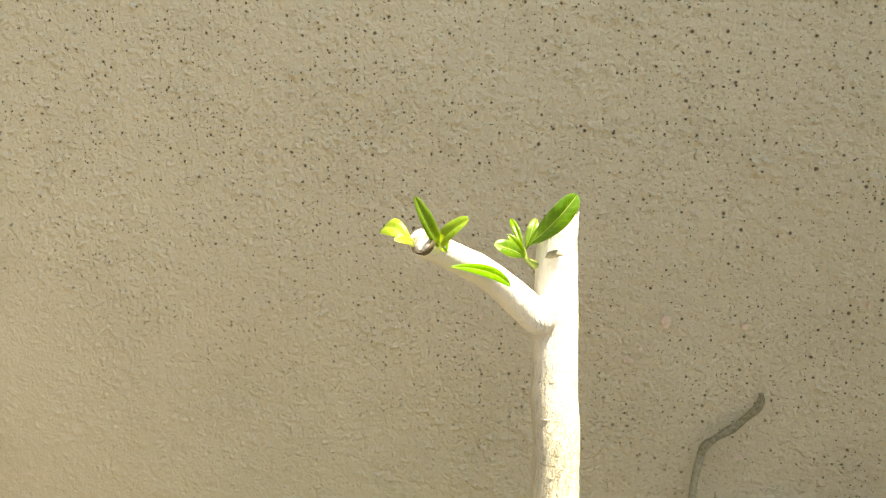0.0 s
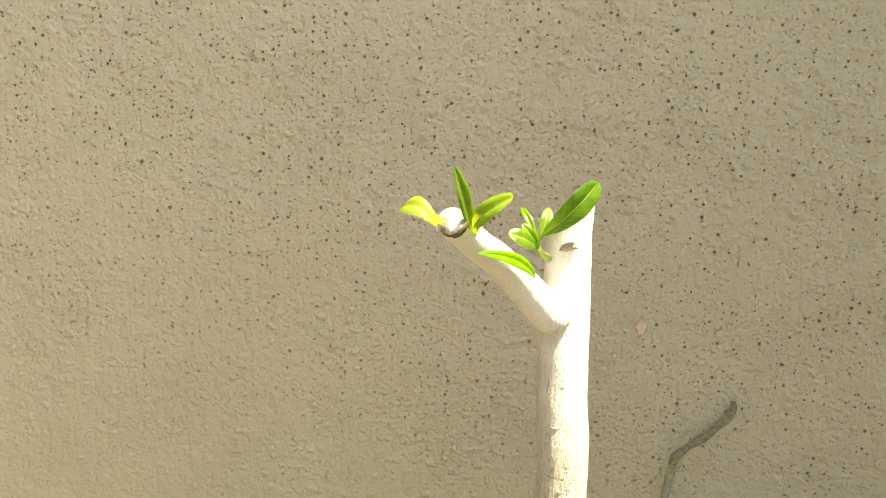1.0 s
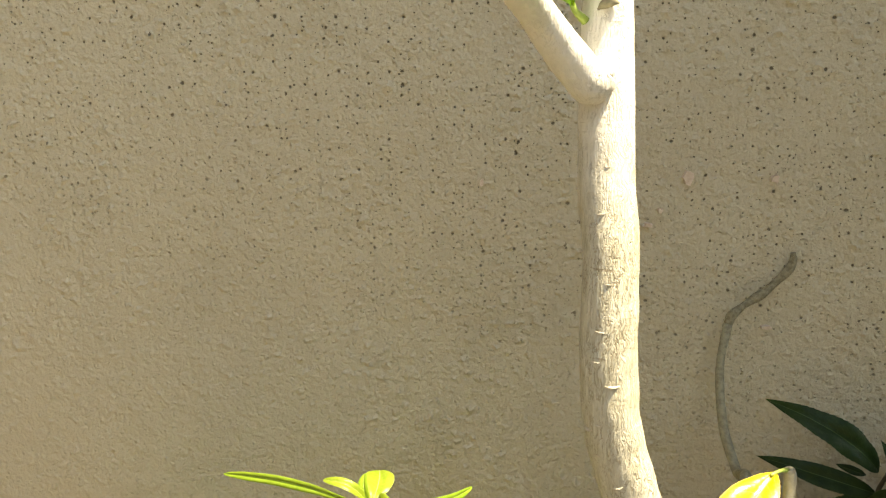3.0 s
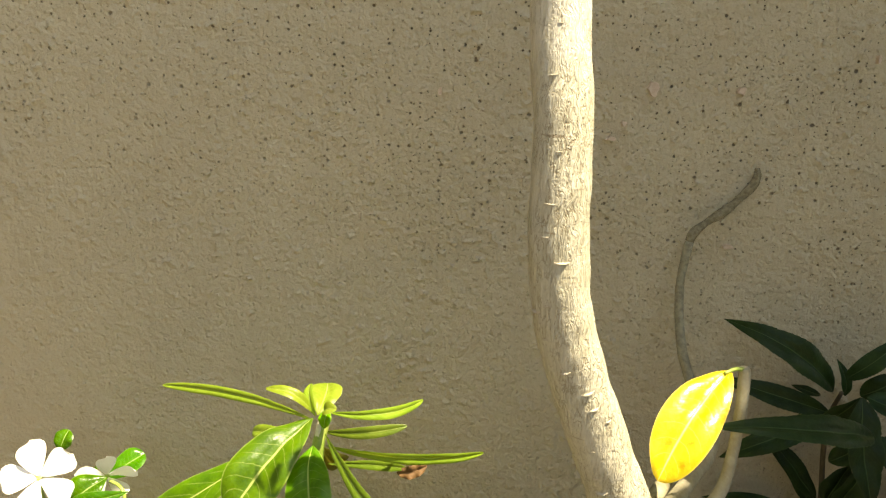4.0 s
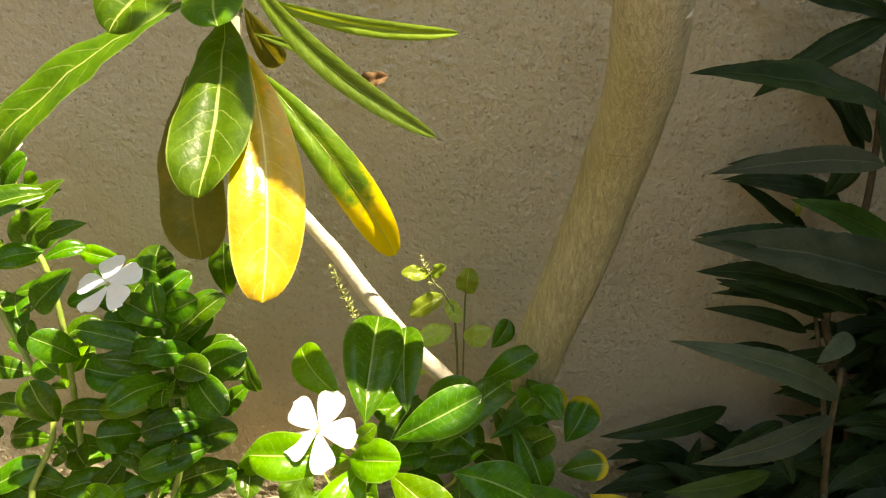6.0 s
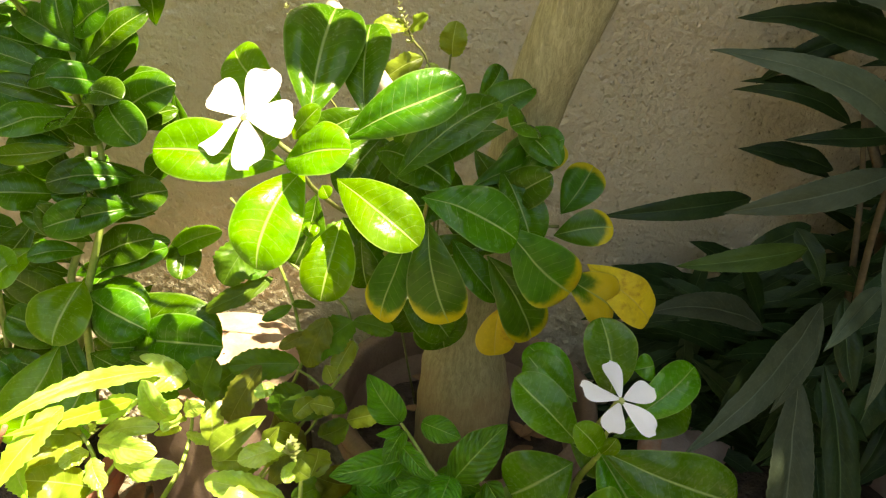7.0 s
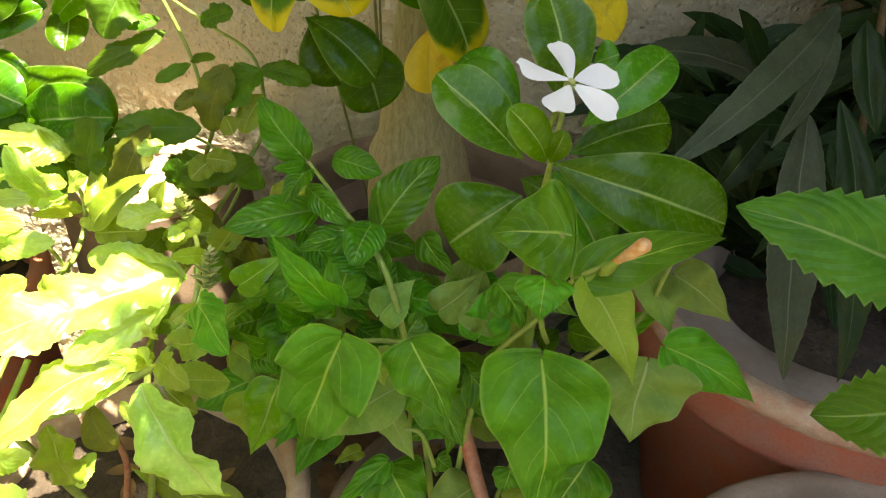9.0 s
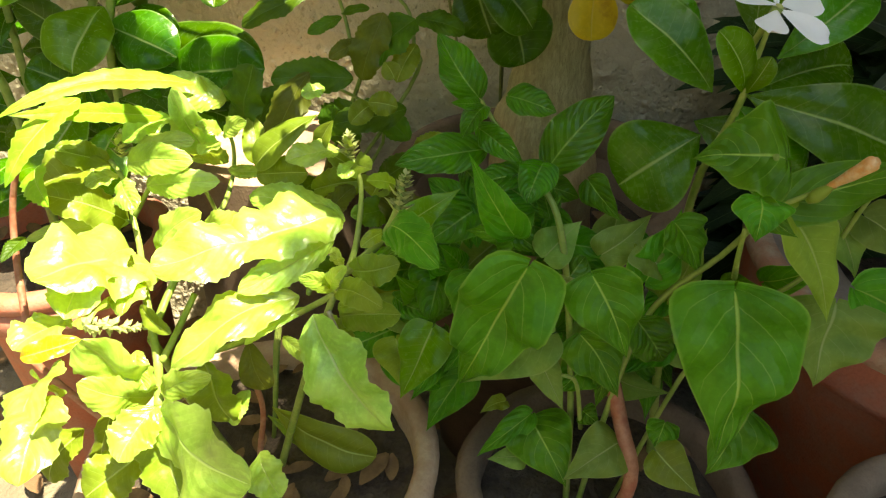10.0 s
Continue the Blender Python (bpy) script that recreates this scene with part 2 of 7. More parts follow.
def bark_material():
    """Pale bark with a net of fine lengthwise wrinkles and a few ring seams, painted whiter high up for the sun's
    glare; brown and fibrous low down where the old bark is.
    """
    k = Nodes("pale_bark")
    here = k.coords()
    pos = k.node("ShaderNodeSeparateXYZ", i0=here)
    bend = k.math('MULTIPLY', k.noise(90.0, 2.0), 0.006)

    def stretched(across, along):
        return k.node("ShaderNodeCombineXYZ", i0=k.math('MULTIPLY', k.math('ADD', pos.outputs[0], bend), across), i1=k.math('MULTIPLY', k.math('ADD', pos.outputs[1], bend), across), i2=k.math('MULTIPLY', pos.outputs[2], along)).outputs[0]

    grain = k.noise(1.0, 3.0, stretched(900.0, 130.0), 0.6)
    seam = k.noise(1.0, 2.0, stretched(30.0, 300.0))
    blotch = k.noise(30.0, 5.0, rough=0.65)
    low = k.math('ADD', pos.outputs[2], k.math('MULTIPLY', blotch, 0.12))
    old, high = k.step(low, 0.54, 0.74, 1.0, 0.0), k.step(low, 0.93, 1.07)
    fibre = k.noise(1.0, 5.0, stretched(330.0, 45.0), 0.65)
    wrinkle = k.math('MULTIPLY_ADD', k.step(fibre, 0.38, 0.62), 0.55, k.math('MULTIPLY', k.step(grain, 0.36, 0.64), 0.45))
    pale = k.mix(wrinkle, (0.39, 0.365, 0.27), (0.58, 0.56, 0.45))
    pale = k.mix(k.math('MULTIPLY', k.step(blotch, 0.42, 0.65), 0.5), pale, (0.58, 0.55, 0.45))
    # Sun glare on the upper bark is painted near-white, with fainter cracks.
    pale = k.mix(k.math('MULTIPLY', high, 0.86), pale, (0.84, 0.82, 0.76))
    crack = k.step(k.math('ABSOLUTE', k.math('SUBTRACT', k.noise(1.0, 3.0, stretched(300.0, 55.0), 0.55), 0.5)), 0.0, 0.035, 1.0, 0.0)
    crack = k.math('MULTIPLY', crack, k.step(k.noise(40.0, 2.0), 0.35, 0.6, 0.25, 1.0))
    pale = k.mix(k.math('MULTIPLY', crack, k.math('MULTIPLY_ADD', high, -0.62, 0.70)), pale, (0.27, 0.22, 0.14))
    brown = k.mix(wrinkle, (0.28, 0.255, 0.13), (0.47, 0.43, 0.24))
    colour = k.mix(old, pale, brown)
    colour = k.mix(k.step(low, 0.13, 0.19, 0.45, 0.0), colour, (0.36, 0.21, 0.11))
    colour = k.mix(k.step(seam, 0.70, 0.76, 0.0, 0.5), colour, (0.24, 0.18, 0.11))
    k.feed(k.bsdf.inputs["Base Color"], colour)
    k.feed(k.bsdf.inputs["Roughness"], 0.6)
    k.feed(k.bsdf.inputs["Normal"], k.bump(k.math('ADD', wrinkle, k.math('MULTIPLY_ADD', crack, -0.9, k.math('MULTIPLY', seam, 0.5))), 0.7, 0.0010))
    return k.mat


def plaster_material():
    """Painted cement render: warm grey-beige, dull, with fine sand grain, faint stains, raised grains and small pits
    whose shade is coloured in dark.
    """
    k = Nodes("plaster")
    pos = k.coords()
    xyz = k.node("ShaderNodeSeparateXYZ", i0=pos)
    flat = k.node("ShaderNodeCombineXYZ", i0=xyz.outputs[0], i1=xyz.outputs[2]).outputs[0]
    cloud, grain = k.noise(2.2, 5.0, pos), k.noise(700.0, 3.0, pos)
    patch, tint = k.noise(9.0, 5.0, pos, 0.6), k.noise(26.0, 4.0, pos, 0.55)
    colour = k.mix(k.step(cloud, 0.3, 0.7), (0.475, 0.425, 0.305), (0.535, 0.48, 0.345))
    colour = k.mix(k.math('MULTIPLY', k.step(patch, 0.45, 0.75), 0.45), colour, (0.43, 0.385, 0.27))
    colour = k.mix(k.math('MULTIPLY', k.step(tint, 0.52, 0.72), 0.30), colour, (0.50, 0.435, 0.305))
    colour = k.mix(k.math('MULTIPLY', k.step(grain, 0.4, 0.75), 0.16), colour, (0.30, 0.26, 0.17))
    sway = k.node("ShaderNodeVectorMath", i0=flat, i1=k.node("ShaderNodeVectorMath", i0=k.node("ShaderNodeTexNoise", Vector=flat, Scale=260.0).outputs[1], i1=(0.0022, 0.0022, 0.0)).outputs[0])
    sway.inputs[1].links[0].from_node.operation = 'MULTIPLY'

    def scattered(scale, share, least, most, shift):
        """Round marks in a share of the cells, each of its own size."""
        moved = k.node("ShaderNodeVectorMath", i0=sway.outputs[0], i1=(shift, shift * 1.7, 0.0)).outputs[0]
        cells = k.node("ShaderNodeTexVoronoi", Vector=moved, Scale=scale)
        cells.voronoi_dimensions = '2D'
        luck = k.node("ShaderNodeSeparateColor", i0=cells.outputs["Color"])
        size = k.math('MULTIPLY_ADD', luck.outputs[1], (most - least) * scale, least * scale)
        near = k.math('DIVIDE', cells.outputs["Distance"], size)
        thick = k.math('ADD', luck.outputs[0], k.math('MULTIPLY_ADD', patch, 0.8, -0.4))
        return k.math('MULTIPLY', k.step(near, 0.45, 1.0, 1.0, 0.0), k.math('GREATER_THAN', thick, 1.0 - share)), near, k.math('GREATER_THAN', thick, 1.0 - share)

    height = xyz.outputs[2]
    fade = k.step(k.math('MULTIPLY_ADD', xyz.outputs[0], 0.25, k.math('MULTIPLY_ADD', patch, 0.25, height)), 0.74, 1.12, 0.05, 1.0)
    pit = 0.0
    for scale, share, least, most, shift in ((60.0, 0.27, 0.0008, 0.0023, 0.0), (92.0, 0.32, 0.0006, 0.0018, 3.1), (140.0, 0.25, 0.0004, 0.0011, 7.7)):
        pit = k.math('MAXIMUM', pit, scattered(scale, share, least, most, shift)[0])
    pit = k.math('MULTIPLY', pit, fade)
    # The shade inside each pit is painted as dark brown.
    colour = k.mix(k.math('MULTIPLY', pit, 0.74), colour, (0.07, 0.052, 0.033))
    dome = 0.0
    for scale, share, least, most, shift in ((75.0, 0.50, 0.0010, 0.0026, 1.3), (120.0, 0.45, 0.0008, 0.0020, 5.9)):
        mark, near, there = scattered(scale, share, least, most, shift)
        dome = k.math('MAXIMUM', dome, k.math('MULTIPLY', k.step(near, 0.0, 1.0, 1.0, 0.0), there))
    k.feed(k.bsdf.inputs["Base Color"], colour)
    k.feed(k.bsdf.inputs["Roughness"], 0.85)
    k.feed(k.bsdf.inputs["Specular IOR Level"], 0.2)
    relief = k.math('ADD', k.math('MULTIPLY', k.noise(230.0, 3.0, pos), 0.75), k.math('MULTIPLY_ADD', k.noise(60.0, 3.0, pos), 1.3, k.math('MULTIPLY', dome, 0.38)))
    k.feed(k.bsdf.inputs["Normal"], k.bump(k.math('SUBTRACT', relief, k.math('MULTIPLY', pit, 1.4)), 1.0, 0.0040))
    return k.mat


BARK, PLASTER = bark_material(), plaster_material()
FLECK = simple_material("old_paint", (0.64, 0.53, 0.42), (0.56, 0.44, 0.34), 200, 0.8)
# Dark colour for the unseen west wall, so it bounces little light.
DARK_WALL = simple_material("dark_light_block", (0.10, 0.085, 0.06), (0.075, 0.065, 0.045), 8, 0.8, 0.5, 0.003)
YARD = simple_material("yard_soil", (0.215, 0.18, 0.125), (0.15, 0.125, 0.085), 14, 0.95, 1.0, 0.008, 200)


# ---- building helpers ----
def mesh_of(name, verts, faces, material, smooth=True, uvs=None):
    me = bpy.data.meshes.new(name)
    me.from_pydata([tuple(p) for p in verts], [], faces)
    if uvs:
        layer = me.uv_layers.new(name="UVMap")
        flat = [c for f in faces for i in f for c in uvs[i]]
        layer.data.foreach_set("uv", flat)
    me.polygons.foreach_set("use_smooth", [smooth] * len(me.polygons))
    me.materials.append(material)
    return me


def part(name, me, parent, label=""):
    """One mesh as a part of a thing or of a part; its vertices are world places."""
    ob = new(name, me)
    top = parent
    while top.parent:
        top = top.parent
    origin = top.location
    ob.parent = parent
    if me.users == 1:
        me.transform(Matrix.Translation(-origin))
    return tagged(ob, label)


def thing(name, at, label, category, group=""):
    ob = new(name)
    ob.empty_display_size = 0.02
    ob.location = at
    return tagged(ob, label, category, group)


def curve_points(points, radii, per=6):
    """A smooth line through the points, with radii, by Catmull and Rom's rule."""
    pts = [Vector(p) for p in points]
    rad = list(radii)
    pts = [pts[0] * 2 - pts[1]] + pts + [pts[-1] * 2 - pts[-2]]
    rad = [rad[0]] + rad + [rad[-1]]
    line, out = [], []
    for i in range(1, len(pts) - 2):
        a, b, c, d = pts[i - 1:i + 3]
        for j in range(per):
            t = j / per
            line.append(0.5 * (2 * b + (c - a) * t + (2 * a - 5 * b + 4 * c - d) * t * t + (3 * b - a - 3 * c + d) * t ** 3))
            out.append(rad[i] + (rad[i + 1] - rad[i]) * (3 * t * t - 2 * t ** 3))
    return line + [pts[-2]], out + [rad[-2]]


def tube(name, points, radii, material, seg=8, per=6, rough=0.0, caps=True):
    """A tapered, slightly uneven stem along a smooth line."""
    line, rad = curve_points(points, radii, per)
    verts, faces = [], []
    side = Vector((1, 0, 0))
    for i, p in enumerate(line):
        ahead = (line[min(i + 1, len(line) - 1)] - line[max(i - 1, 0)]).normalized()
        side = (side - ahead * side.dot(ahead)).normalized()
        other = ahead.cross(side)
        for j in range(seg):
            a = 2 * math.pi * j / seg
            way = side * math.cos(a) + other * math.sin(a)
            r = rad[i]
            if rough:
                r *= 1 + rough * noise.noise((p + way * r) * 55)
            verts.append(p + way * r)
    for i in range(len(line) - 1):
        for j in range(seg):
            faces.append((i * seg + j, i * seg + (j + 1) % seg, (i + 1) * seg + (j + 1) % seg, (i + 1) * seg + j))
    if caps:
        faces.append(tuple(range(seg))[::-1])
        faces.append(tuple((len(line) - 1) * seg + j for j in range(seg)))
    return mesh_of(name, verts, faces, material)


# rise and fall of the outline, teeth, depth of teeth, fold, waviness, heart-shaped base
SHAPES = {
    "obovate": (0.95, 0.50, 0, 0.0, 0.14, 0.05, 0.0), "spoon": (0.85, 0.45, 0, 0.0, 0.12, 0.05, 0.0), "long": (0.75, 0.55, 0, 0.0, 0.22, 0.06, 0.0),
    "heart": (0.30, 1.30, 0, 0.0, 0.12, 0.24, 0.06), "pucker": (0.55, 0.85, 0, 0.0, 0.18, 0.20, 0.03), "basil": (0.58, 0.55, 10, 0.15, 0.12, 0.22, 0.0),
    "lance": (0.70, 0.95, 22, 0.07, 0.24, 0.10, 0.0), "blade": (0.70, 0.95, 0, 0.0, 0.24, 0.10, 0.0), "saw": (0.55, 0.85, 11, 0.26, 0.14, 0.10, 0.0), "dry": (0.6, 0.6, 0, 0.0, 0.5, 0.4, 0.0),
}
rng = random.Random(7)


def leaf_mesh(kind, base, tip, width, roll, bend, material):
    """One blade from its base to its tip, arched, folded along the midrib and waved at the margin."""
    rise, fall, teeth, depth, fold, waves, lobes = SHAPES[kind]
    base, tip = Vector(base), Vector(tip)
    axis = tip - base
    length = axis.length
    ahead = axis.normalized()
    up = Vector((0, -0.8, 0.6))
    up = up - ahead * up.dot(ahead)
    if up.length < 0.15:
        up = Vector((0.3, 0, 1)) - ahead * ahead.z
    up = Matrix.Rotation(radians(roll + rng.uniform(-8, 8)), 3, ahead) @ up.normalized()
    side = ahead.cross(up)
    rows = teeth * 3 if teeth else 22
    peak = rise / (rise + fall)
    most = peak ** rise * (1 - peak) ** fall
    cols = (-1, -0.82, -0.55, -0.27, 0, 0.27, 0.55, 0.82, 1)
    width *= 1.04 if kind == 'obovate' else 1.0
    twist, puff = rng.uniform(-0.5, 0.5), rng.uniform(0.10, 0.24)
    curl, rough = rng.uniform(0.0, 0.10 if kind == 'heart' else 0.3), 0.16 if kind in ('heart', 'pucker', 'basil') else 0.10
    phase, turns, sway = rng.uniform(0, 6), rng.uniform(1.6, 2.8), rng.uniform(-0.06, 0.06)
    verts, uvs, faces = [], [], []
    for i in range(rows + 1):
        s = i / rows
        e = 0.5 - 0.5 * math.cos(math.pi * s) if not teeth else s
        e = (e if lobes else 0.75 * e + 0.25 * s) if not teeth else s
        half = max(0.5 * width * (e ** rise) * ((1 - e) ** fall) / most, 0.0)
        half = max(half, 0.0006 if e < 0.5 else 0.0)
        lean = Matrix.Rotation(twist * (e - 0.5), 3, ahead)
        along, above = lean @ side, lean @ up
        for u in cols:
            h = half
            if teeth and abs(u) == 1 and 0.06 < e < 0.98:
                h *= 1 + depth * (0.5 - (s * teeth) % 1.0)
            back = lobes * abs(u) ** 1.5 * (1 - e) ** 5 * length
            arch = bend * length * 4 * e * (1 - e)
            wave = waves * h * abs(u) * math.sin(phase + e * 6.28 * turns + (1.7 if u > 0 else 0))
            p = base + ahead * (e * length - back) + up * arch + above * (fold * h * abs(u) + wave + puff * h * math.sin(math.pi * abs(u))) + along * (u * h) + side * (sway * length * 4 * e * (1 - e))
            p -= up * (curl * length * max(e - 0.55, 0) ** 2)
            p += above * (rough * width * noise.noise(p * 48 + Vector((phase, 0, 0))) * min(1, 4 * e))
            verts.append(p)
            uvs.append((u * 0.5 + 0.5, e))
    n = len(cols)
    for i in range(rows):
        for j in range(n - 1):
            faces.append((i * n + j, i * n + j + 1, (i + 1) * n + j + 1, (i + 1) * n + j))
    return mesh_of("leaf", verts, faces, material, True, uvs)


def leaf(plant, kind, base, tip, width, roll=0, bend=0.08, material=None):
    return part("leaf", leaf_mesh(kind, base, tip, width, roll, bend, LEAF[material or ("obovate" if kind == "obovate" else "lance" if kind == "blade" else "dead" if kind == "dry" else kind)]), plant)


def flower(plant, centre, facing, radius, spin, cup=0.0, slim=1.0):
    """A five-petalled periwinkle flower with its eye and slender tube; each petal is broad and cut off askew."""
    centre, facing = Vector(centre), Vector(facing).normalized()
    first = facing.orthogonal().normalized()
    whole = part("flower", tube("tube", [centre - facing * 0.022 + Vector((0, 0.004, -0.006)), centre - facing * 0.01, centre], [0.0012, 0.0014, 0.0022], GREEN_STEM, 7, 3), plant, "five-petalled white flower")
    for k in range(5):
        way = Matrix.Rotation(radians(spin + 72 * k), 3, facing) @ first
        across = facing.cross(way)
        verts, faces, uvs = [], [], []
        rows, cols = 16, (-1, -0.75, -0.45, -0.15, 0.15, 0.45, 0.75, 1)
        for i in range(rows + 1):
            e = i / rows
            half = radius * slim * (0.03 + 0.40 * e ** 0.85 * max(0.0, 1 - e ** 4.5) ** 0.5 / 0.68)
            for u in cols:
                reach = radius * (0.05 + 0.95 * e) * (1 - 0.035 * u * e)
                lift = cup * radius * e * e + 0.05 * radius * math.sin(e * 3) * u + 0.04 * radius * abs(u) * math.sin(k * 2 + e * 4)
                verts.append(centre + way * reach + across * (u * half) + facing * lift)
                uvs.append((u * 0.5 + 0.5, e))
        n = len(cols)
        for i in range(rows):
            for j in range(n - 1):
                faces.append((i * n + j, i * n + j + 1, (i + 1) * n + j + 1, (i + 1) * n + j))
        part("petal", mesh_of("petal", verts, faces, PETAL, True, uvs), whole)
    ring = [centre + facing * 0.0006 + (Matrix.Rotation(radians(45 * j), 3, facing) @ first) * radius * 0.075 for j in range(8)]
    part("flower_eye", mesh_of("flower_eye", ring + [centre + facing * 0.0016], [(j, (j + 1) % 8, 8) for j in range(8)], EYE), whole, "yellow-green flower eye")
    return whole


def lathe(name, centre, profile, material, seg=48, rough=0.0):
    """A turned body: profile rows are radius and height."""
    verts, faces = [], []
    for r, z in profile:
        for j in range(seg):
            a = 2 * math.pi * j / seg
            wob = 1 + rough * noise.noise(Vector((math.cos(a) * 2, math.sin(a) * 2, z * 20)))
            verts.append((centre[0] + r * wob * math.cos(a), centre[1] + r * wob * math.sin(a), z))
    for i in range(len(profile) - 1):
        for j in range(seg):
            faces.append((i * seg + j, i * seg + (j + 1) % seg, (i + 1) * seg + (j + 1) % seg, (i + 1) * seg + j))
    return mesh_of(name, verts, faces, material)


def slab(name, low, high, material, bevel=0.0):
    bm = bmesh.new()
    bmesh.ops.create_cube(bm, size=1)
    for p in bm.verts:
        p.co = Vector([(low[i] + high[i]) / 2 + p.co[i] * (high[i] - low[i]) for i in range(3)])
    if bevel:
        bmesh.ops.bevel(bm, geom=bm.edges[:], offset=bevel, segments=2, affect='EDGES')
    me = bpy.data.meshes.new(name)
    bm.to_mesh(me)
    bm.free()
    me.materials.append(material)
    return me


# ---- structure: rendered wall, yard ground, and the unseen eave and walls added round the yard ----
FLOOR, WALL = -0.16, 0.90


def rendered_wall():
    """The front of the wall with its stippled relief, on a thick body."""
    x0, x1, z0, z1, step = -0.82, 0.72, -0.16, 1.50, 0.0019
    nx, nz = int((x1 - x0) / step) + 1, int((z1 - z0) / step) + 1
    gen = np.random.default_rng(5)

    def blurred(field, sx, sz):
        fx, fz = np.fft.fftfreq(field.shape[1]), np.fft.fftfreq(field.shape[0])
        keep = np.exp(-2 * math.pi ** 2 * ((sx * fx[None, :]) ** 2 + (sz * fz[:, None]) ** 2))
        out = np.real(np.fft.ifft2(np.fft.fft2(field) * keep))
        return out / out.std()

    fine, wide = (blurred(gen.standard_normal((nz, nx)), *k) for k in ((1.1, 0.9), (30.0, 30.0)))
    gate = np.clip(1 + 0.35 * blurred(gen.standard_normal((nz, nx)), 22, 22), 0.2, 2)

    def specks(chance, sx, sz, tall):
        """Scattered single grains, each a small round bump."""
        seeds = (gen.random((nz, nx)) < chance) * gen.uniform(0.35, 1.0, (nz, nx))
        return np.real(np.fft.ifft2(np.fft.fft2(seeds) * np.exp(-2 * math.pi ** 2 * ((sx * np.fft.fftfreq(nx)[None, :]) ** 2 + (sz * np.fft.fftfreq(nz)[:, None]) ** 2)))) * 2 * math.pi * sx * sz * tall

    grains = specks(0.016, 0.75, 0.65, 0.0021) + specks(0.010, 1.15, 0.85, 0.0029)
    relief = np.minimum(grains, 0.0044) * gate + fine * 0.00016 + wide * 0.0006
    xs, zs = np.meshgrid(np.linspace(x0, x1, nx), np.linspace(z0, z1, nz))
    flare = 0.004 * (np.maximum(0.20 - zs, 0) / 0.2) ** 2
    relief = relief * (1 - 0.35 * np.clip((0.62 - zs) / 0.2, 0, 1) + 0.7 * np.clip((0.20 - zs) / 0.1, 0, 1)) + np.minimum(flare, 0.06)
    co = np.stack([xs, WALL - relief, zs], -1).reshape(-1, 3)
    i = np.arange(nx * nz).reshape(nz, nx)
    quads = np.stack([i[:-1, :-1], i[:-1, 1:], i[1:, 1:], i[1:, :-1]], -1).reshape(-1, 4)
    body = np.array([(x, y, z) for x in (-1.45, 2.6) for y in (WALL + 0.004, WALL + 0.19) for z in (-0.4, 2.397)])
    box = np.array([(0, 1, 3, 2), (4, 6, 7, 5), (0, 4, 5, 1), (2, 3, 7, 6), (0, 2, 6, 4), (1, 5, 7, 3)]) + len(co)
    co, quads = np.concatenate([co, body]), np.concatenate([quads, box])
    me = bpy.data.meshes.new("wall_north")
    me.vertices.add(len(co))
    me.vertices.foreach_set("co", co.ravel())
    me.loops.add(quads.size)
    me.loops.foreach_set("vertex_index", quads.ravel())
    me.polygons.add(len(quads))
    me.polygons.foreach_set("loop_start", np.arange(len(quads)) * 4)
    me.polygons.foreach_set("use_smooth", np.arange(len(quads)) < len(quads) - 6)
    me.update(calc_edges=True)
    me.validate()
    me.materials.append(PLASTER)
    return tagged(new("wall_north", me), "beige cement-rendered garden wall with a stippled surface", "wall", kind="structure")


wall = rendered_wall()


def fleck(x, z, wide, tall, seed):
    """A thin raised flake of old pale paint on the wall."""
    pick = random.Random(seed)
    ring = [(x + wide * math.cos(a) * q, WALL - 0.0062, z + tall * math.sin(a) * q) for a, q in ((k * 0.5236, pick.uniform(0.5, 1.1)) for k in range(12))]
    back = [(p[0], WALL + 0.001, p[2]) for p in ring]
    faces = [tuple(range(12))[::-1]] + [(k, (k + 1) % 12, 12 + (k + 1) % 12, 12 + k) for k in range(12)]
    flake = new("paint_fleck", mesh_of("paint_fleck", ring + back, faces, FLECK, False))
    flake.parent = wall


for n, row in enumerate(((0.163, 0.944, 0.0054, 0.0090), (0.245, 0.944, 0.0042, 0.0048), (0.139, 0.910, 0.0024, 0.0030), (0.128, 0.895, 0.0061, 0.0024), (-0.040, 0.935, 0.0022, 0.0054), (0.363, 0.976, 0.0015, 0.0036), (0.253, 0.792, 0.0056, 0.0022))):
    fleck(*row, n)
tagged(new("ground", slab("ground", (-40, -40, FLOOR - 0.2), (40, 40, FLOOR), YARD)), "bare brown yard soil under the pots", "ground", kind="structure")
# Unseen eave added to keep the sun off all but the wall's foot.
tagged(new("eave", slab("eave", (-1.25, WALL - 0.3195, 2.40), (2.6, WALL + 0.19, 2.50), PLASTER)), "unseen concrete eave added above the wall to shade it", "eave", kind="structure")
# Unseen dark wall added to cut light from the left.
tagged(new("wall_west_blocker", slab("wall_west_blocker", (-1.45, -3.4, FLOOR), (-1.25, WALL + 0.004, 2.9), DARK_WALL)), "unseen dark side wall added to block light from the left", "wall", kind="structure")
# Unseen wall added to close the yard and bounce light back.
tagged(new("wall_south", slab("wall_south", (-1.25, -3.4, FLOOR), (2.6, -3.2, 1.9), PLASTER)), "unseen plain rendered wall added across the yard", "wall", kind="structure")

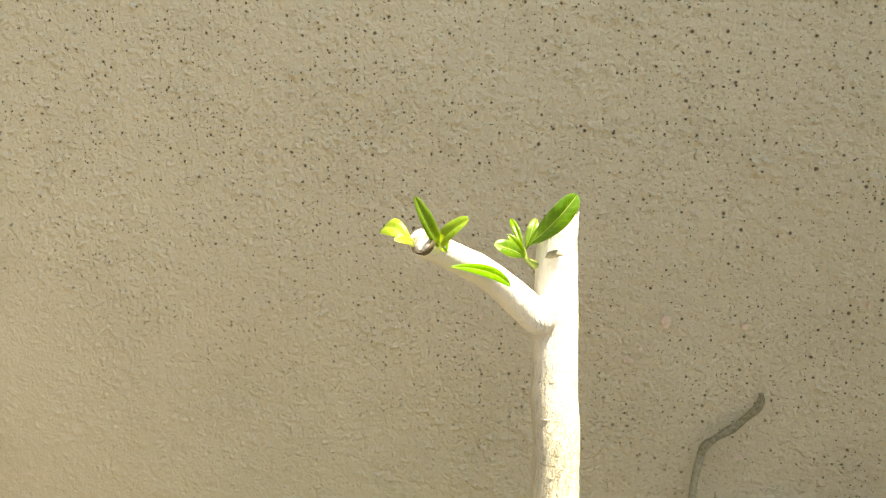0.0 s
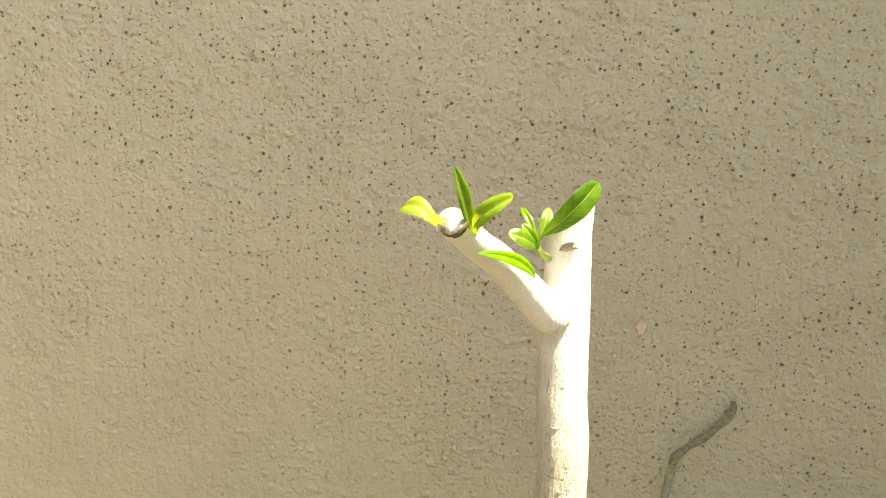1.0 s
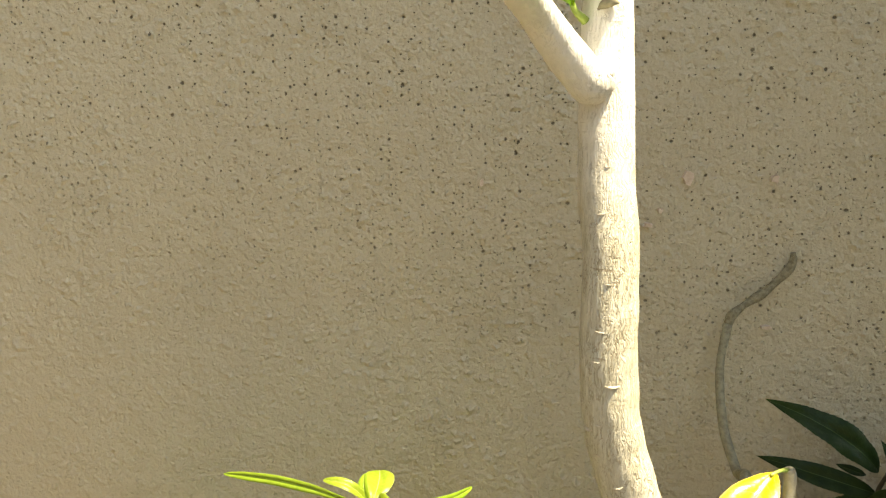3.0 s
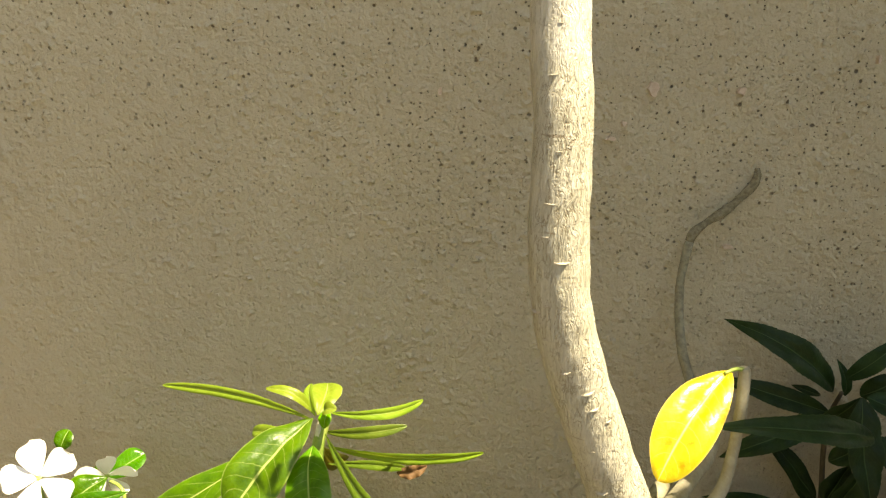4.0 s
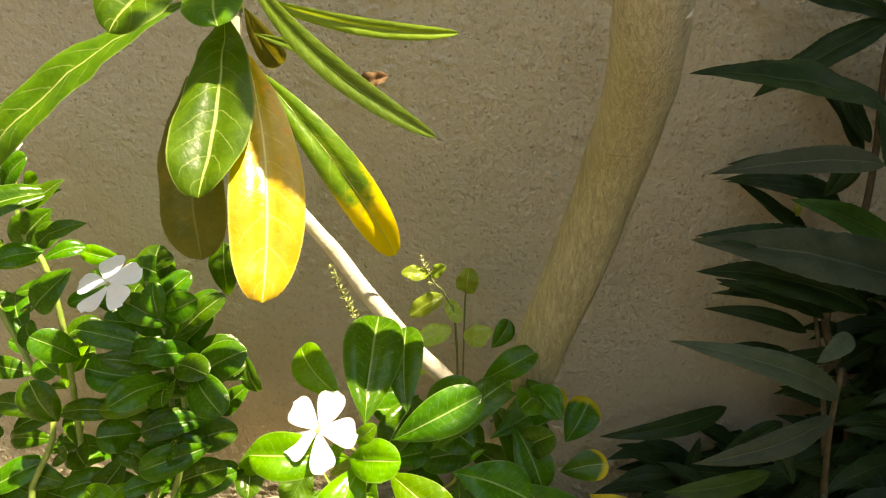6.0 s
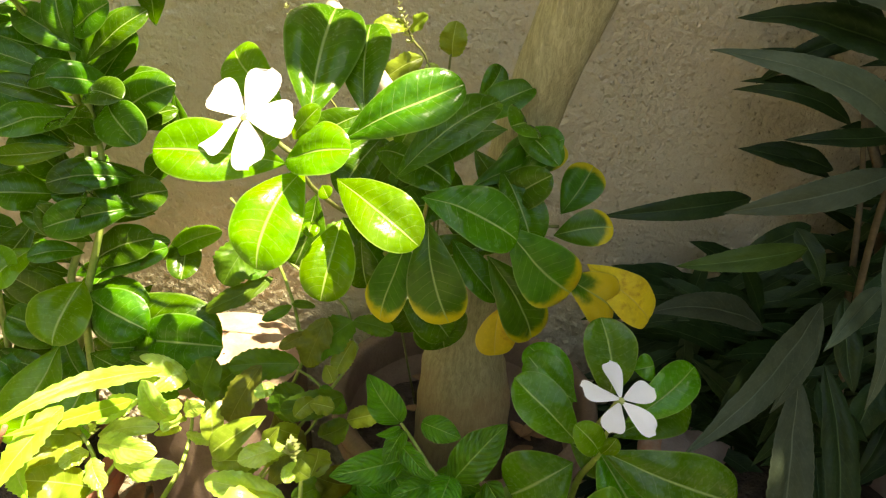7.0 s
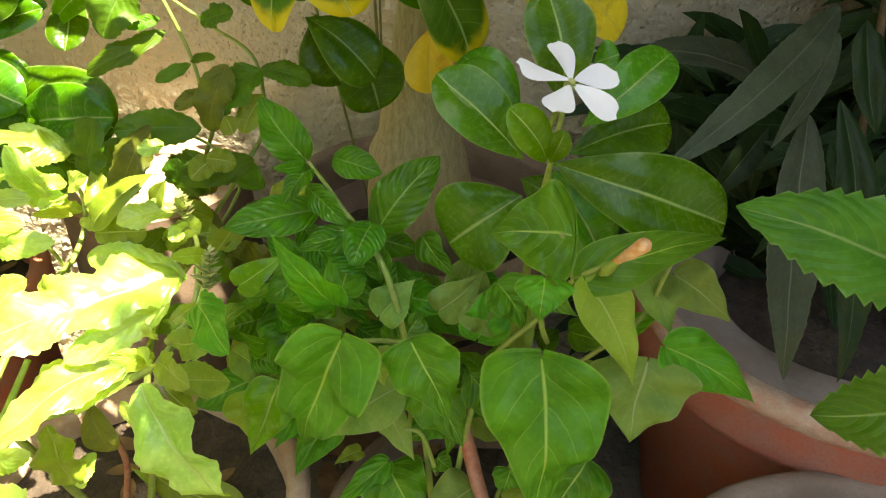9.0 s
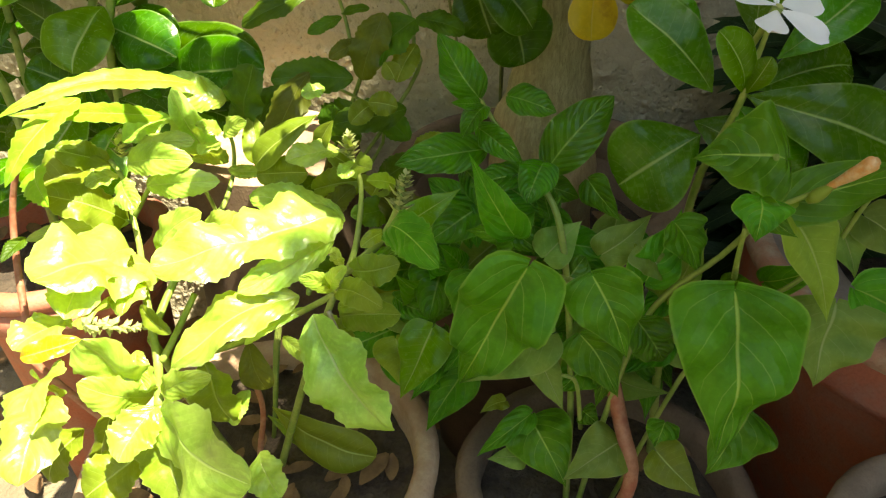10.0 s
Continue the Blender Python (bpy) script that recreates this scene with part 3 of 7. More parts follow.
# ---- clay pots ----
def pot(at, radius, rim, height, body, label, soil_drop=0.02, lip=None):
    """A clay flower pot: tapered wall, thick rolled rim, and the soil in it."""
    foot = rim - height
    ob = thing("flower_pot", (at[0], at[1], foot), label, "flower pot", "flower pots")
    t, r, b = 0.010, radius, radius * 0.68
    k = (b - r) / height
    part("pot_wall", lathe("pot_wall", at, [(0.001, foot), (b, foot), (r - 0.012 + k * 0.02, rim - 0.035), (r - 0.002, rim - 0.033), (r, rim - 0.028),
         (r, rim - 0.014), (r - 0.012, rim - 0.013)], body, rough=0.02), ob)
    part("pot_rim", lathe("pot_rim", at, [(r - 0.011, rim - 0.016), (r + 0.001, rim - 0.012), (r + 0.002, rim - 0.004), (r - 0.002, rim), (r - t, rim), (r - t - 0.003, rim - 0.005),
         (r - t - 0.004, rim - 0.05)], lip or body, rough=0.02), ob)
    seg, rings, verts, faces = 30, 7, [], []
    for i in range(rings + 1):
        for j in range(seg):
            a, q = 2 * math.pi * j / seg, (r - t - 0.002) * i / rings
            p = Vector((at[0] + q * math.cos(a), at[1] + q * math.sin(a), rim - soil_drop))
            p.z += 0.006 * noise.noise(p * 60) + 0.004 * noise.noise(p * 160)
            verts.append(p)
    for i in range(rings):
        for j in range(seg):
            faces.append((i * seg + j, i * seg + (j + 1) % seg, (i + 1) * seg + (j + 1) % seg, (i + 1) * seg + j))
    part("soil", mesh_of("soil", verts, faces, SOIL), ob, "dark crumbly potting soil")
    return ob


ROSE, BASIL_POT, CLOCK_POT, LANCE_POT, LEFT_POT = (0.06, 0.78), (-0.10, 0.56), (0.105, 0.565), (0.370, 0.736), (-0.30, 0.70)
pot(ROSE, 0.115, 0.125, 0.285, CLAY_BROWN, "large brown clay pot against the garden wall", 0.065)
pot(BASIL_POT, 0.105, 0.03, 0.19, CLAY_WORN, "weathered pale clay pot holding the basil")
pot(CLOCK_POT, 0.085, 0.03, 0.19, CLAY_BROWN, "brown clay pot crowded with leafy stems")
SMALL_POT = (0.312, 0.478)
pot(SMALL_POT, 0.118, 0.055, 0.215, CLAY_DULL, "weathered brown clay pot with bare soil", 0.014)
pot(LEFT_POT, 0.080, 0.08, 0.24, CLAY, "terracotta pot holding a tall periwinkle")


def painted_pot(at, radius, rim):
    """A wide red-painted pot with a thick worn lip and a wide grey ledge inside."""
    ob = thing("flower_pot", (at[0], at[1], FLOOR), "wide red-painted clay pot with a worn pale rim", "flower pot", "flower pots")
    r = radius
    part("pot_wall", lathe("pot_wall", at, [(0.001, FLOOR), (r * 0.66, FLOOR), (r - 0.016, rim - 0.060), (r - 0.012, rim - 0.052), (r - 0.002, rim - 0.047), (r, rim - 0.040), (r, rim - 0.013)], CLAY, 64, 0.02), ob)
    part("pot_rim", lathe("pot_rim", at, [(r, rim - 0.014), (r + 0.002, rim - 0.010), (r - 0.001, rim - 0.003), (r - 0.006, rim), (r - 0.015, rim - 0.001), (r - 0.018, rim - 0.006)], CHIPPED, 64, 0.02), ob, "chipped pale rim")
    part("inner_wall", lathe("inner_wall", at, [(r - 0.017, rim - 0.005), (r - 0.030, rim - 0.008), (r - 0.060, rim - 0.013), (r - 0.067, rim - 0.020), (r - 0.070, rim - 0.045)], POT_LINING, 64, 0.02), ob, "grey unpainted inside")
    part("soil", lathe("soil", at, [(r - 0.0685, rim - 0.036), (r - 0.09, rim - 0.034), (0.02, rim - 0.030), (0.001, rim - 0.030)], SOIL, 40, 0.03), ob, "dark crumbly potting soil")


painted_pot(LANCE_POT, 0.152, 0.09)


def upturned_pot(at, top):
    ob = thing("upturned_pot", (at[0], at[1], FLOOR), "sunlit terracotta pot turned upside down by the wall", "flower pot")
    part("pot_base", lathe("pot_base", at, [(0.001, top - 0.002), (0.008, top - 0.002), (0.010, top + 0.001), (0.05, top + 0.001), (0.068, top), (0.073, top - 0.004)], CLAY_WORN, rough=0.02), ob, "worn pale pot bottom")
    part("pot_wall", lathe("pot_wall", at, [(0.073, top - 0.004), (0.082, FLOOR + 0.06), (0.083, FLOOR + 0.05), (0.088, FLOOR + 0.048), (0.089, FLOOR)], CLAY_BROWN, rough=0.02), ob)


upturned_pot((-0.165, 0.808), 0.118)


def scar_mesh():
    """A small raised crescent, as a fallen leaf leaves on the bark."""
    verts, faces = [], []
    for i in range(9):
        a = radians(-110 + 220 * i / 8)
        w = 0.0017 * math.sin(math.pi * (i + 0.6) / 9.2) + 0.0003
        for r, h in ((0.0042 - w, 0.0), (0.0042, w * 1.1), (0.0042 + w, 0.0)):
            verts.append((1.05 * r * math.sin(a), -r * 0.40 * math.cos(a), h * 0.9 - 0.0020 * math.sin(a) ** 2))
    for i in range(8):
        for j in range(2):
            faces.append((i * 3 + j, i * 3 + j + 1, i * 3 + j + 4, i * 3 + j + 3))
    return mesh_of("leaf_scar", verts, faces, SCAR)


# ---- the pruned desert rose: bent pale trunk, cut side branch, stubs and a thin dead twig ----
def build_desert_rose():
    plant = thing("desert_rose", (ROSE[0], ROSE[1], 0.060), "pruned desert rose with a bent pale trunk and few leaves", "plant")
    line = [(0.0440, 0.607, 1.125), (0.0440, 0.606, 1.085), (0.0445, 0.605, 1.055), (0.046, 0.602, 1.018), (0.048, 0.596, 0.975), (0.0515, 0.588, 0.935), (0.0525, 0.583, 0.885), (0.0555, 0.582, 0.850), (0.061, 0.583, 0.820),
            (0.071, 0.585, 0.790), (0.082, 0.587, 0.762), (0.093, 0.590, 0.733), (0.105, 0.593, 0.703), (0.115, 0.600, 0.675), (0.120, 0.622, 0.640), (0.124, 0.652, 0.605), (0.121, 0.680, 0.560), (0.112, 0.694, 0.510),
            (0.099, 0.703, 0.460), (0.086, 0.712, 0.410), (0.076, 0.725, 0.355), (0.067, 0.739, 0.290), (0.063, 0.747, 0.235), (0.060, 0.752, 0.195), (0.058, 0.754, 0.168), (0.060, 0.755, 0.130), (0.060, 0.757, 0.040)]
    radii = [0.0128, 0.0132, 0.0146, 0.0160, 0.0162, 0.0160, 0.0166, 0.0170, 0.0173, 0.0175, 0.0177, 0.0180, 0.0185, 0.0193, 0.0193, 0.0195, 0.0196, 0.0196, 0.0194, 0.0187, 0.0183, 0.0184, 0.0212, 0.0285, 0.0350, 0.0392, 0.0420]
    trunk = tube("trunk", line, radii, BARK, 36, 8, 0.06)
    rim = []
    for n, p in enumerate(trunk.vertices):
        top = 1.0895 + 0.55 * (p.co.x - 0.044) - 0.25 * (p.co.y - 0.607) + 0.0025 * math.sin(p.co.x * 900 + p.co.y * 500)
        if p.co.z > top:
            p.co.z = top
        if n < 36:
            rim.append(p.co.copy())
    part("trunk", trunk, plant, "pale wrinkled trunk, brown and fibrous below")
    middle = sum(rim, Vector()) / len(rim)
    face = [p.lerp(middle, 0.06) + Vector((-0.0004, 0, 0.0008)) for p in rim] + [middle + Vector((-0.0002, 0, 0.0004))]
    part("cut_end", mesh_of("cut_end", face, [(k, (k + 1) % 36, 36) for k in range(36)], CUT), plant, "slanting pale sawn top")
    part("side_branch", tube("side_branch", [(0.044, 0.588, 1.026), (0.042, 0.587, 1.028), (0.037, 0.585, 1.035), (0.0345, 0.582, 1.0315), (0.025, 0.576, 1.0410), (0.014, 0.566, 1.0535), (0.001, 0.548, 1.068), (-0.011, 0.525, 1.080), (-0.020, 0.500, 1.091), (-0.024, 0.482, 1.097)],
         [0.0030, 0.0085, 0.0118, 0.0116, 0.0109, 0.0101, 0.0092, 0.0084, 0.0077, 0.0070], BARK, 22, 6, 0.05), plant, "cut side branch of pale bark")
    part("wound", tube("wound", [(0.0372, 0.5925, 1.0700), (0.0400, 0.5905, 1.0722), (0.0440, 0.5895, 1.0735), (0.0480, 0.5905, 1.0728)], [0.0006, 0.0024, 0.0026, 0.0006], TWIG, 10, 5, 0.15), plant, "grey healed pruning wound")
    tip, way = Vector((-0.0245, 0.4810, 1.0975)), Vector((-0.42, -0.72, 0.50)).normalized()
    part("cut_end", tube("cut_end", [tip - way * 0.002, tip, tip + way * 0.0012], [0.0066, 0.0066, 0.0060], ROUGH_CUT, 14, 2, 0.12), plant, "pale sawn end")
    part("cut_rim", tube("cut_rim", [tip - way * 0.0045, tip - way * 0.0006], [0.0071, 0.0075], WOODY_STEM, 14, 3, 0.22), plant, "brown bark edge round the cut")
    part("stub", tube("stub", [(0.128, 0.600, 0.682), (0.148, 0.630, 0.677), (0.174, 0.670, 0.675), (0.194, 0.700, 0.678), (0.206, 0.735, 0.691), (0.207, 0.746, 0.703)],
         [0.0075, 0.0060, 0.0056, 0.0056, 0.0054, 0.0051], STUB, 14, 6, 0.04), plant, "short pale stub")
    part("stub", tube("stub", [(0.130, 0.600, 0.674), (0.146, 0.610, 0.672), (0.159, 0.620, 0.672), (0.175, 0.630, 0.680), (0.184, 0.637, 0.692), (0.188, 0.642, 0.709), (0.191, 0.647, 0.728), (0.192, 0.650, 0.748), (0.193, 0.655, 0.765), (0.192, 0.655, 0.771)],
         [0.0070, 0.0052, 0.0046, 0.0044, 0.0043, 0.0041, 0.0041, 0.0040, 0.0043, 0.0034], STUB, 14, 6, 0.05), plant, "thin curved pale stub")
    part("leaf_stalk", tube("leaf_stalk", [(0.191, 0.655, 0.770), (0.184, 0.650, 0.772), (0.176, 0.645, 0.771)], [0.0018, 0.0014, 0.0012], GREEN_STEM, 8, 4), plant)
    part("dead_twig", tube("dead_twig", [(0.118, 0.606, 0.668), (0.165, 0.690, 0.672), (0.205, 0.770, 0.692), (0.217, 0.825, 0.667), (0.208, 0.845, 0.696), (0.204, 0.860, 0.731), (0.204, 0.870, 0.763), (0.210, 0.878, 0.800)],
         [0.0060, 0.0056, 0.0052, 0.0050, 0.0046, 0.0043, 0.0041, 0.0042], TWIG, 12, 6, 0.10), plant, "thin grey-green dead twig")
    part("twig_end", tube("twig_end", [(0.210, 0.878, 0.800), (0.214, 0.880, 0.809), (0.226, 0.884, 0.819), (0.242, 0.887, 0.830), (0.254, 0.888, 0.842), (0.264, 0.888, 0.854), (0.268, 0.888, 0.865), (0.267, 0.888, 0.873)],
         [0.0042, 0.0050, 0.0040, 0.0045, 0.0038, 0.0048, 0.0040, 0.0024], KNOTTED, 12, 6, 0.25), plant, "grey-green knotted twig end")
    part("leaf_stalk", tube("leaf_stalk", [(0.031, 0.592, 1.064), (0.025, 0.588, 1.069), (0.022, 0.588, 1.076)], [0.0026, 0.0018, 0.0014], GREEN_STEM, 8, 4), plant)
    scar, smooth, rad = scar_mesh(), *curve_points(line, radii, 8)
    pick = random.Random(3)
    for i in range(22):
        at = 30 + int(82 * i / 22) + pick.randrange(3)
        ahead = (smooth[at + 1] - smooth[at - 1]).normalized()
        a = radians(-100 + pick.uniform(-75, 60))
        way = Vector((math.cos(a), math.sin(a), 0))
        way = (way - ahead * way.dot(ahead)).normalized()
        mark = new("leaf_scar", scar)
        mark.parent = plant
        turn = Matrix((way.cross(ahead) * -1, -ahead, way)).transposed().to_4x4()
        mark.matrix_local = Matrix.Translation(smooth[at] + way * rad[at] * 0.979 - plant.location) @ turn @ Matrix.Scale(pick.uniform(0.55, 1.0), 4)
    leaf(plant, "long", (-0.014, 0.500, 1.089), (-0.023, 0.462, 1.123), 0.008, 0, 0.06)
    leaf(plant, "spoon", (-0.012, 0.500, 1.090), (0.002, 0.470, 1.112), 0.011, 15, 0.2, "lime")
    leaf(plant, "spoon", (-0.030, 0.490, 1.093), (-0.050, 0.500, 1.100), 0.011, 10, 0.25, "lime")
    leaf(plant, "spoon", (-0.028, 0.485, 1.092), (-0.035, 0.470, 1.100), 0.005, 0, 0.2, "lime")
    leaf(plant, "long", (-0.011, 0.500, 1.081), (0.020, 0.530, 1.065), 0.007, 20, 0.08, "young")
    leaf(plant, "long", (-0.013, 0.500, 1.090), (-0.011, 0.490, 1.101), 0.005, 0, 0.1, "young")
    leaf(plant, "spoon", (0.025, 0.590, 1.078), (0.055, 0.585, 1.113), 0.015, 25, 0.08)
    leaf(plant, "spoon", (0.023, 0.585, 1.071), (0.005, 0.570, 1.081), 0.011, 0, 0.1)
    leaf(plant, "long", (0.022, 0.588, 1.076), (0.012, 0.600, 1.094), 0.005, 0, 0.06, "young")
    leaf(plant, "long", (0.024, 0.590, 1.075), (0.029, 0.600, 1.095), 0.007, 0, 0.1)
    leaf(plant, "long", (0.024, 0.585, 1.071), (0.013, 0.580, 1.086), 0.007, 0, 0.1, "young")
    leaf(plant, "long", (0.181, 0.649, 0.771), (0.129, 0.602, 0.714), 0.037, 10, 0.1, "gold")
    return plant


build_desert_rose()


# ---- a leafy shoot from the desert rose's foot ----
def build_rose_shoot():
    rose_shoot = thing("rose_shoot", (0.060, 0.740, 0.240), "leafy desert rose shoot with long drooping green and yellow leaves", "plant")
    part("stem", tube("stem", [(-0.114, 0.707, 0.681), (-0.116, 0.700, 0.660), (-0.117, 0.695, 0.626), (-0.113, 0.690, 0.577), (-0.092, 0.695, 0.527), (-0.078, 0.697, 0.507), (-0.061, 0.700, 0.484), (-0.036, 0.702, 0.447), (-0.004, 0.712, 0.400), (0.022, 0.722, 0.365), (0.050, 0.738, 0.310), (0.066, 0.745, 0.240)],
         [0.0034, 0.0042, 0.0044, 0.0046, 0.0048, 0.0050, 0.0054, 0.0058, 0.0064, 0.0068, 0.0075, 0.0085], SHOOT_STEM, 12, 6, 0.08), rose_shoot, "slender pale stem")
    part("stem_tip", tube("stem_tip", [(-0.111, 0.706, 0.687), (-0.113, 0.706, 0.675), (-0.116, 0.700, 0.660), (-0.116, 0.697, 0.643)], [0.003, 0.0048, 0.0050, 0.0050], GREEN_STEM, 12, 6, 0.12), rose_shoot, "green growing tip")
    leaf(rose_shoot, "long", (-0.120, 0.705, 0.684), (-0.157, 0.700, 0.709), 0.010, 35, 0.24, "lime")
    leaf(rose_shoot, "long", (-0.124, 0.712, 0.675), (-0.258, 0.723, 0.691), 0.010, -35, -0.02, "lime")
    leaf(rose_shoot, "spoon", (-0.121, 0.703, 0.682), (-0.168, 0.640, 0.634), 0.047, 0, 0.1)
    leaf(rose_shoot, "spoon", (-0.144, 0.710, 0.651), (-0.297, 0.680, 0.543), 0.034, 10, 0.05)
    leaf(rose_shoot, "spoon", (-0.118, 0.690, 0.665), (-0.102, 0.630, 0.638), 0.036, 0, 0.06)
    leaf(rose_shoot, "spoon", (-0.117, 0.680, 0.642), (-0.108, 0.592, 0.556), 0.044, 0, 0.03)
    leaf(rose_shoot, "spoon", (-0.099, 0.660, 0.623), (-0.073, 0.576, 0.504), 0.040, -8, 0.04, "gold")
    leaf(rose_shoot, "spoon", (-0.144, 0.680, 0.606), (-0.129, 0.630, 0.505), 0.043, 12, 0.04, "olive")
    leaf(rose_shoot, "spoon", (-0.107, 0.695, 0.610), (-0.018, 0.690, 0.486), 0.027, 12, 0.14, "turning")
    leaf(rose_shoot, "long", (-0.110, 0.700, 0.670), (0.010, 0.645, 0.579), 0.015, 30, 0.06)
    leaf(rose_shoot, "long", (-0.112, 0.710, 0.653), (0.020, 0.753, 0.629), 0.012, 45, 0.03, "lime")
    leaf(rose_shoot, "long", (-0.108, 0.705, 0.687), (-0.035, 0.750, 0.679), 0.010, 25, 0.14, "lime")
    leaf(rose_shoot, "long", (-0.112, 0.705, 0.669), (-0.044, 0.700, 0.682), 0.010, 15, 0.04)
    leaf(rose_shoot, "long", (-0.113, 0.720, 0.629), (-0.051, 0.775, 0.592), 0.009, 15, 0.04)
    leaf(rose_shoot, "dry", (-0.061, 0.772, 0.589), (-0.033, 0.775, 0.597), 0.012, 15, 0.14, "dead")
    leaf(rose_shoot, "spoon", (-0.119, 0.710, 0.681), (-0.120, 0.750, 0.690), 0.027, 10, 0.1, "lime")
    leaf(rose_shoot, "spoon", (-0.118, 0.720, 0.645), (-0.107, 0.760, 0.604), 0.019, 0, 0.05, "olive")
    leaf(rose_shoot, "long", (-0.118, 0.700, 0.686), (-0.127, 0.720, 0.704), 0.010, -30, 0.2, "lime")
    leaf(rose_shoot, "long", (-0.110, 0.700, 0.688), (-0.099, 0.690, 0.699), 0.012, -30, 0.25, "lime")
    leaf(rose_shoot, "long", (-0.110, 0.695, 0.678), (-0.108, 0.700, 0.691), 0.011, 0, 0.2, "young")
    leaf(rose_shoot, "spoon", (-0.137, 0.715, 0.657), (-0.186, 0.740, 0.643), 0.013, 0, 0.1, "lime")


build_rose_shoot()


# ---- periwinkles ----
def build_periwinkle_mid():
    periwinkle_mid = thing("periwinkle", (0.075, 0.795, 0.060), "bushy periwinkle with glossy yellow-edged leaves and a white flower", "plant", "periwinkles")
    for line in ([(-0.031, 0.592, 0.402), (-0.024, 0.605, 0.379), (-0.005, 0.650, 0.345), (0.035, 0.720, 0.325), (0.070, 0.790, 0.290), (0.078, 0.800, 0.200), (0.075, 0.795, 0.050)],
                 [(0.030, 0.605, 0.381), (0.025, 0.620, 0.358), (0.005, 0.640, 0.329)],
                 [(0.102, 0.660, 0.346), (0.073, 0.650, 0.348), (0.039, 0.630, 0.355)],
                 [(-0.052, 0.590, 0.423), (-0.039, 0.592, 0.408), (-0.031, 0.592, 0.402)]):
        part("stem", tube("stem", line, [0.0010 + 0.00015 * i for i in range(len(line))], OLIVE_STEM, 8, 5), periwinkle_mid)
    flower(periwinkle_mid, (-0.050, 0.585, 0.420), (-0.26, -0.72, 0.64), 0.0239, 58, 0.0, 0.84)
    leaf(periwinkle_mid, "obovate", (-0.026, 0.600, 0.415), (-0.025, 0.660, 0.459), 0.037, 8, 0.05)
    leaf(periwinkle_mid, "obovate", (-0.002, 0.610, 0.417), (-0.008, 0.660, 0.450), 0.025, 0, 0.05)
    leaf(periwinkle_mid, "obovate", (-0.008, 0.590, 0.412), (0.043, 0.602, 0.438), 0.025, 5, 0.08)
    leaf(periwinkle_mid, "obovate", (0.012, 0.620, 0.383), (0.061, 0.650, 0.419), 0.022, 0, 0.08)
    leaf(periwinkle_mid, "obovate", (-0.033, 0.585, 0.402), (0.000, 0.565, 0.417), 0.023, -10, 0.12, "young")
    leaf(periwinkle_mid, "obovate", (-0.009, 0.580, 0.397), (0.030, 0.559, 0.379), 0.025, 0, 0.1, "young")
    leaf(periwinkle_mid, "obovate", (-0.034, 0.590, 0.398), (-0.091, 0.580, 0.404), 0.027, -15, 0.08, "young")
    leaf(periwinkle_mid, "obovate", (-0.025, 0.585, 0.398), (-0.038, 0.550, 0.366), 0.030, 0, 0.1, "young")
    leaf(periwinkle_mid, "obovate", (-0.008, 0.585, 0.375), (-0.013, 0.560, 0.346), 0.024, 0, 0.1, "young")
    leaf(periwinkle_mid, "obovate", (0.027, 0.600, 0.383), (0.075, 0.600, 0.365), 0.029, 0, 0.08)
    leaf(periwinkle_mid, "obovate", (0.069, 0.620, 0.362), (0.111, 0.630, 0.320), 0.034, 0, 0.06, "rim")
    leaf(periwinkle_mid, "obovate", (0.107, 0.640, 0.325), (0.143, 0.654, 0.297), 0.030, 0, 0.05, "rimgold")
    leaf(periwinkle_mid, "obovate", (0.121, 0.655, 0.326), (0.167, 0.660, 0.289), 0.027, 0, 0.05, "gold2")
    leaf(periwinkle_mid, "obovate", (0.108, 0.700, 0.336), (0.127, 0.720, 0.363), 0.026, 0, 0.05, "rim")
    leaf(periwinkle_mid, "obovate", (0.100, 0.660, 0.340), (0.133, 0.661, 0.348), 0.021, 0, 0.05, "rim")
    leaf(periwinkle_mid, "obovate", (0.050, 0.660, 0.365), (0.105, 0.700, 0.380), 0.022, -5, 0.08, "rim")
    leaf(periwinkle_mid, "obovate", (0.030, 0.615, 0.364), (0.045, 0.605, 0.309), 0.029, 0, 0.06, "rim")
    leaf(periwinkle_mid, "obovate", (0.020, 0.630, 0.347), (0.005, 0.620, 0.297), 0.024, 10, 0.06, "rim")
    leaf(periwinkle_mid, "obovate", (0.062, 0.630, 0.339), (0.094, 0.638, 0.282), 0.028, 0, 0.06, "rim")
    leaf(periwinkle_mid, "obovate", (0.074, 0.655, 0.291), (0.074, 0.650, 0.259), 0.024, 0, 0.04, "gold2")
    leaf(periwinkle_mid, "obovate", (-0.046, 0.630, 0.413), (-0.080, 0.660, 0.432), 0.024, 0, 0.06, "young")
    leaf(periwinkle_mid, "obovate", (-0.030, 0.588, 0.411), (-0.016, 0.580, 0.429), 0.010, 0, 0.15, "young")
    leaf(periwinkle_mid, "obovate", (0.050, 0.735, 0.395), (0.063, 0.745, 0.415), 0.016, 20, 0.04)
    leaf(periwinkle_mid, "obovate", (0.009, 0.670, 0.289), (0.045, 0.660, 0.262), 0.028, 0, 0.05)
    leaf(periwinkle_mid, "obovate", (-0.035, 0.588, 0.412), (-0.041, 0.582, 0.408), 0.007, 0, 0.15, "young")
    leaf(periwinkle_mid, "obovate", (-0.018, 0.590, 0.389), (-0.014, 0.585, 0.385), 0.007, 0, 0.15, "young")
    leaf(periwinkle_mid, "obovate", (-0.024, 0.600, 0.365), (-0.025, 0.590, 0.362), 0.009, 0, 0.1, "young")
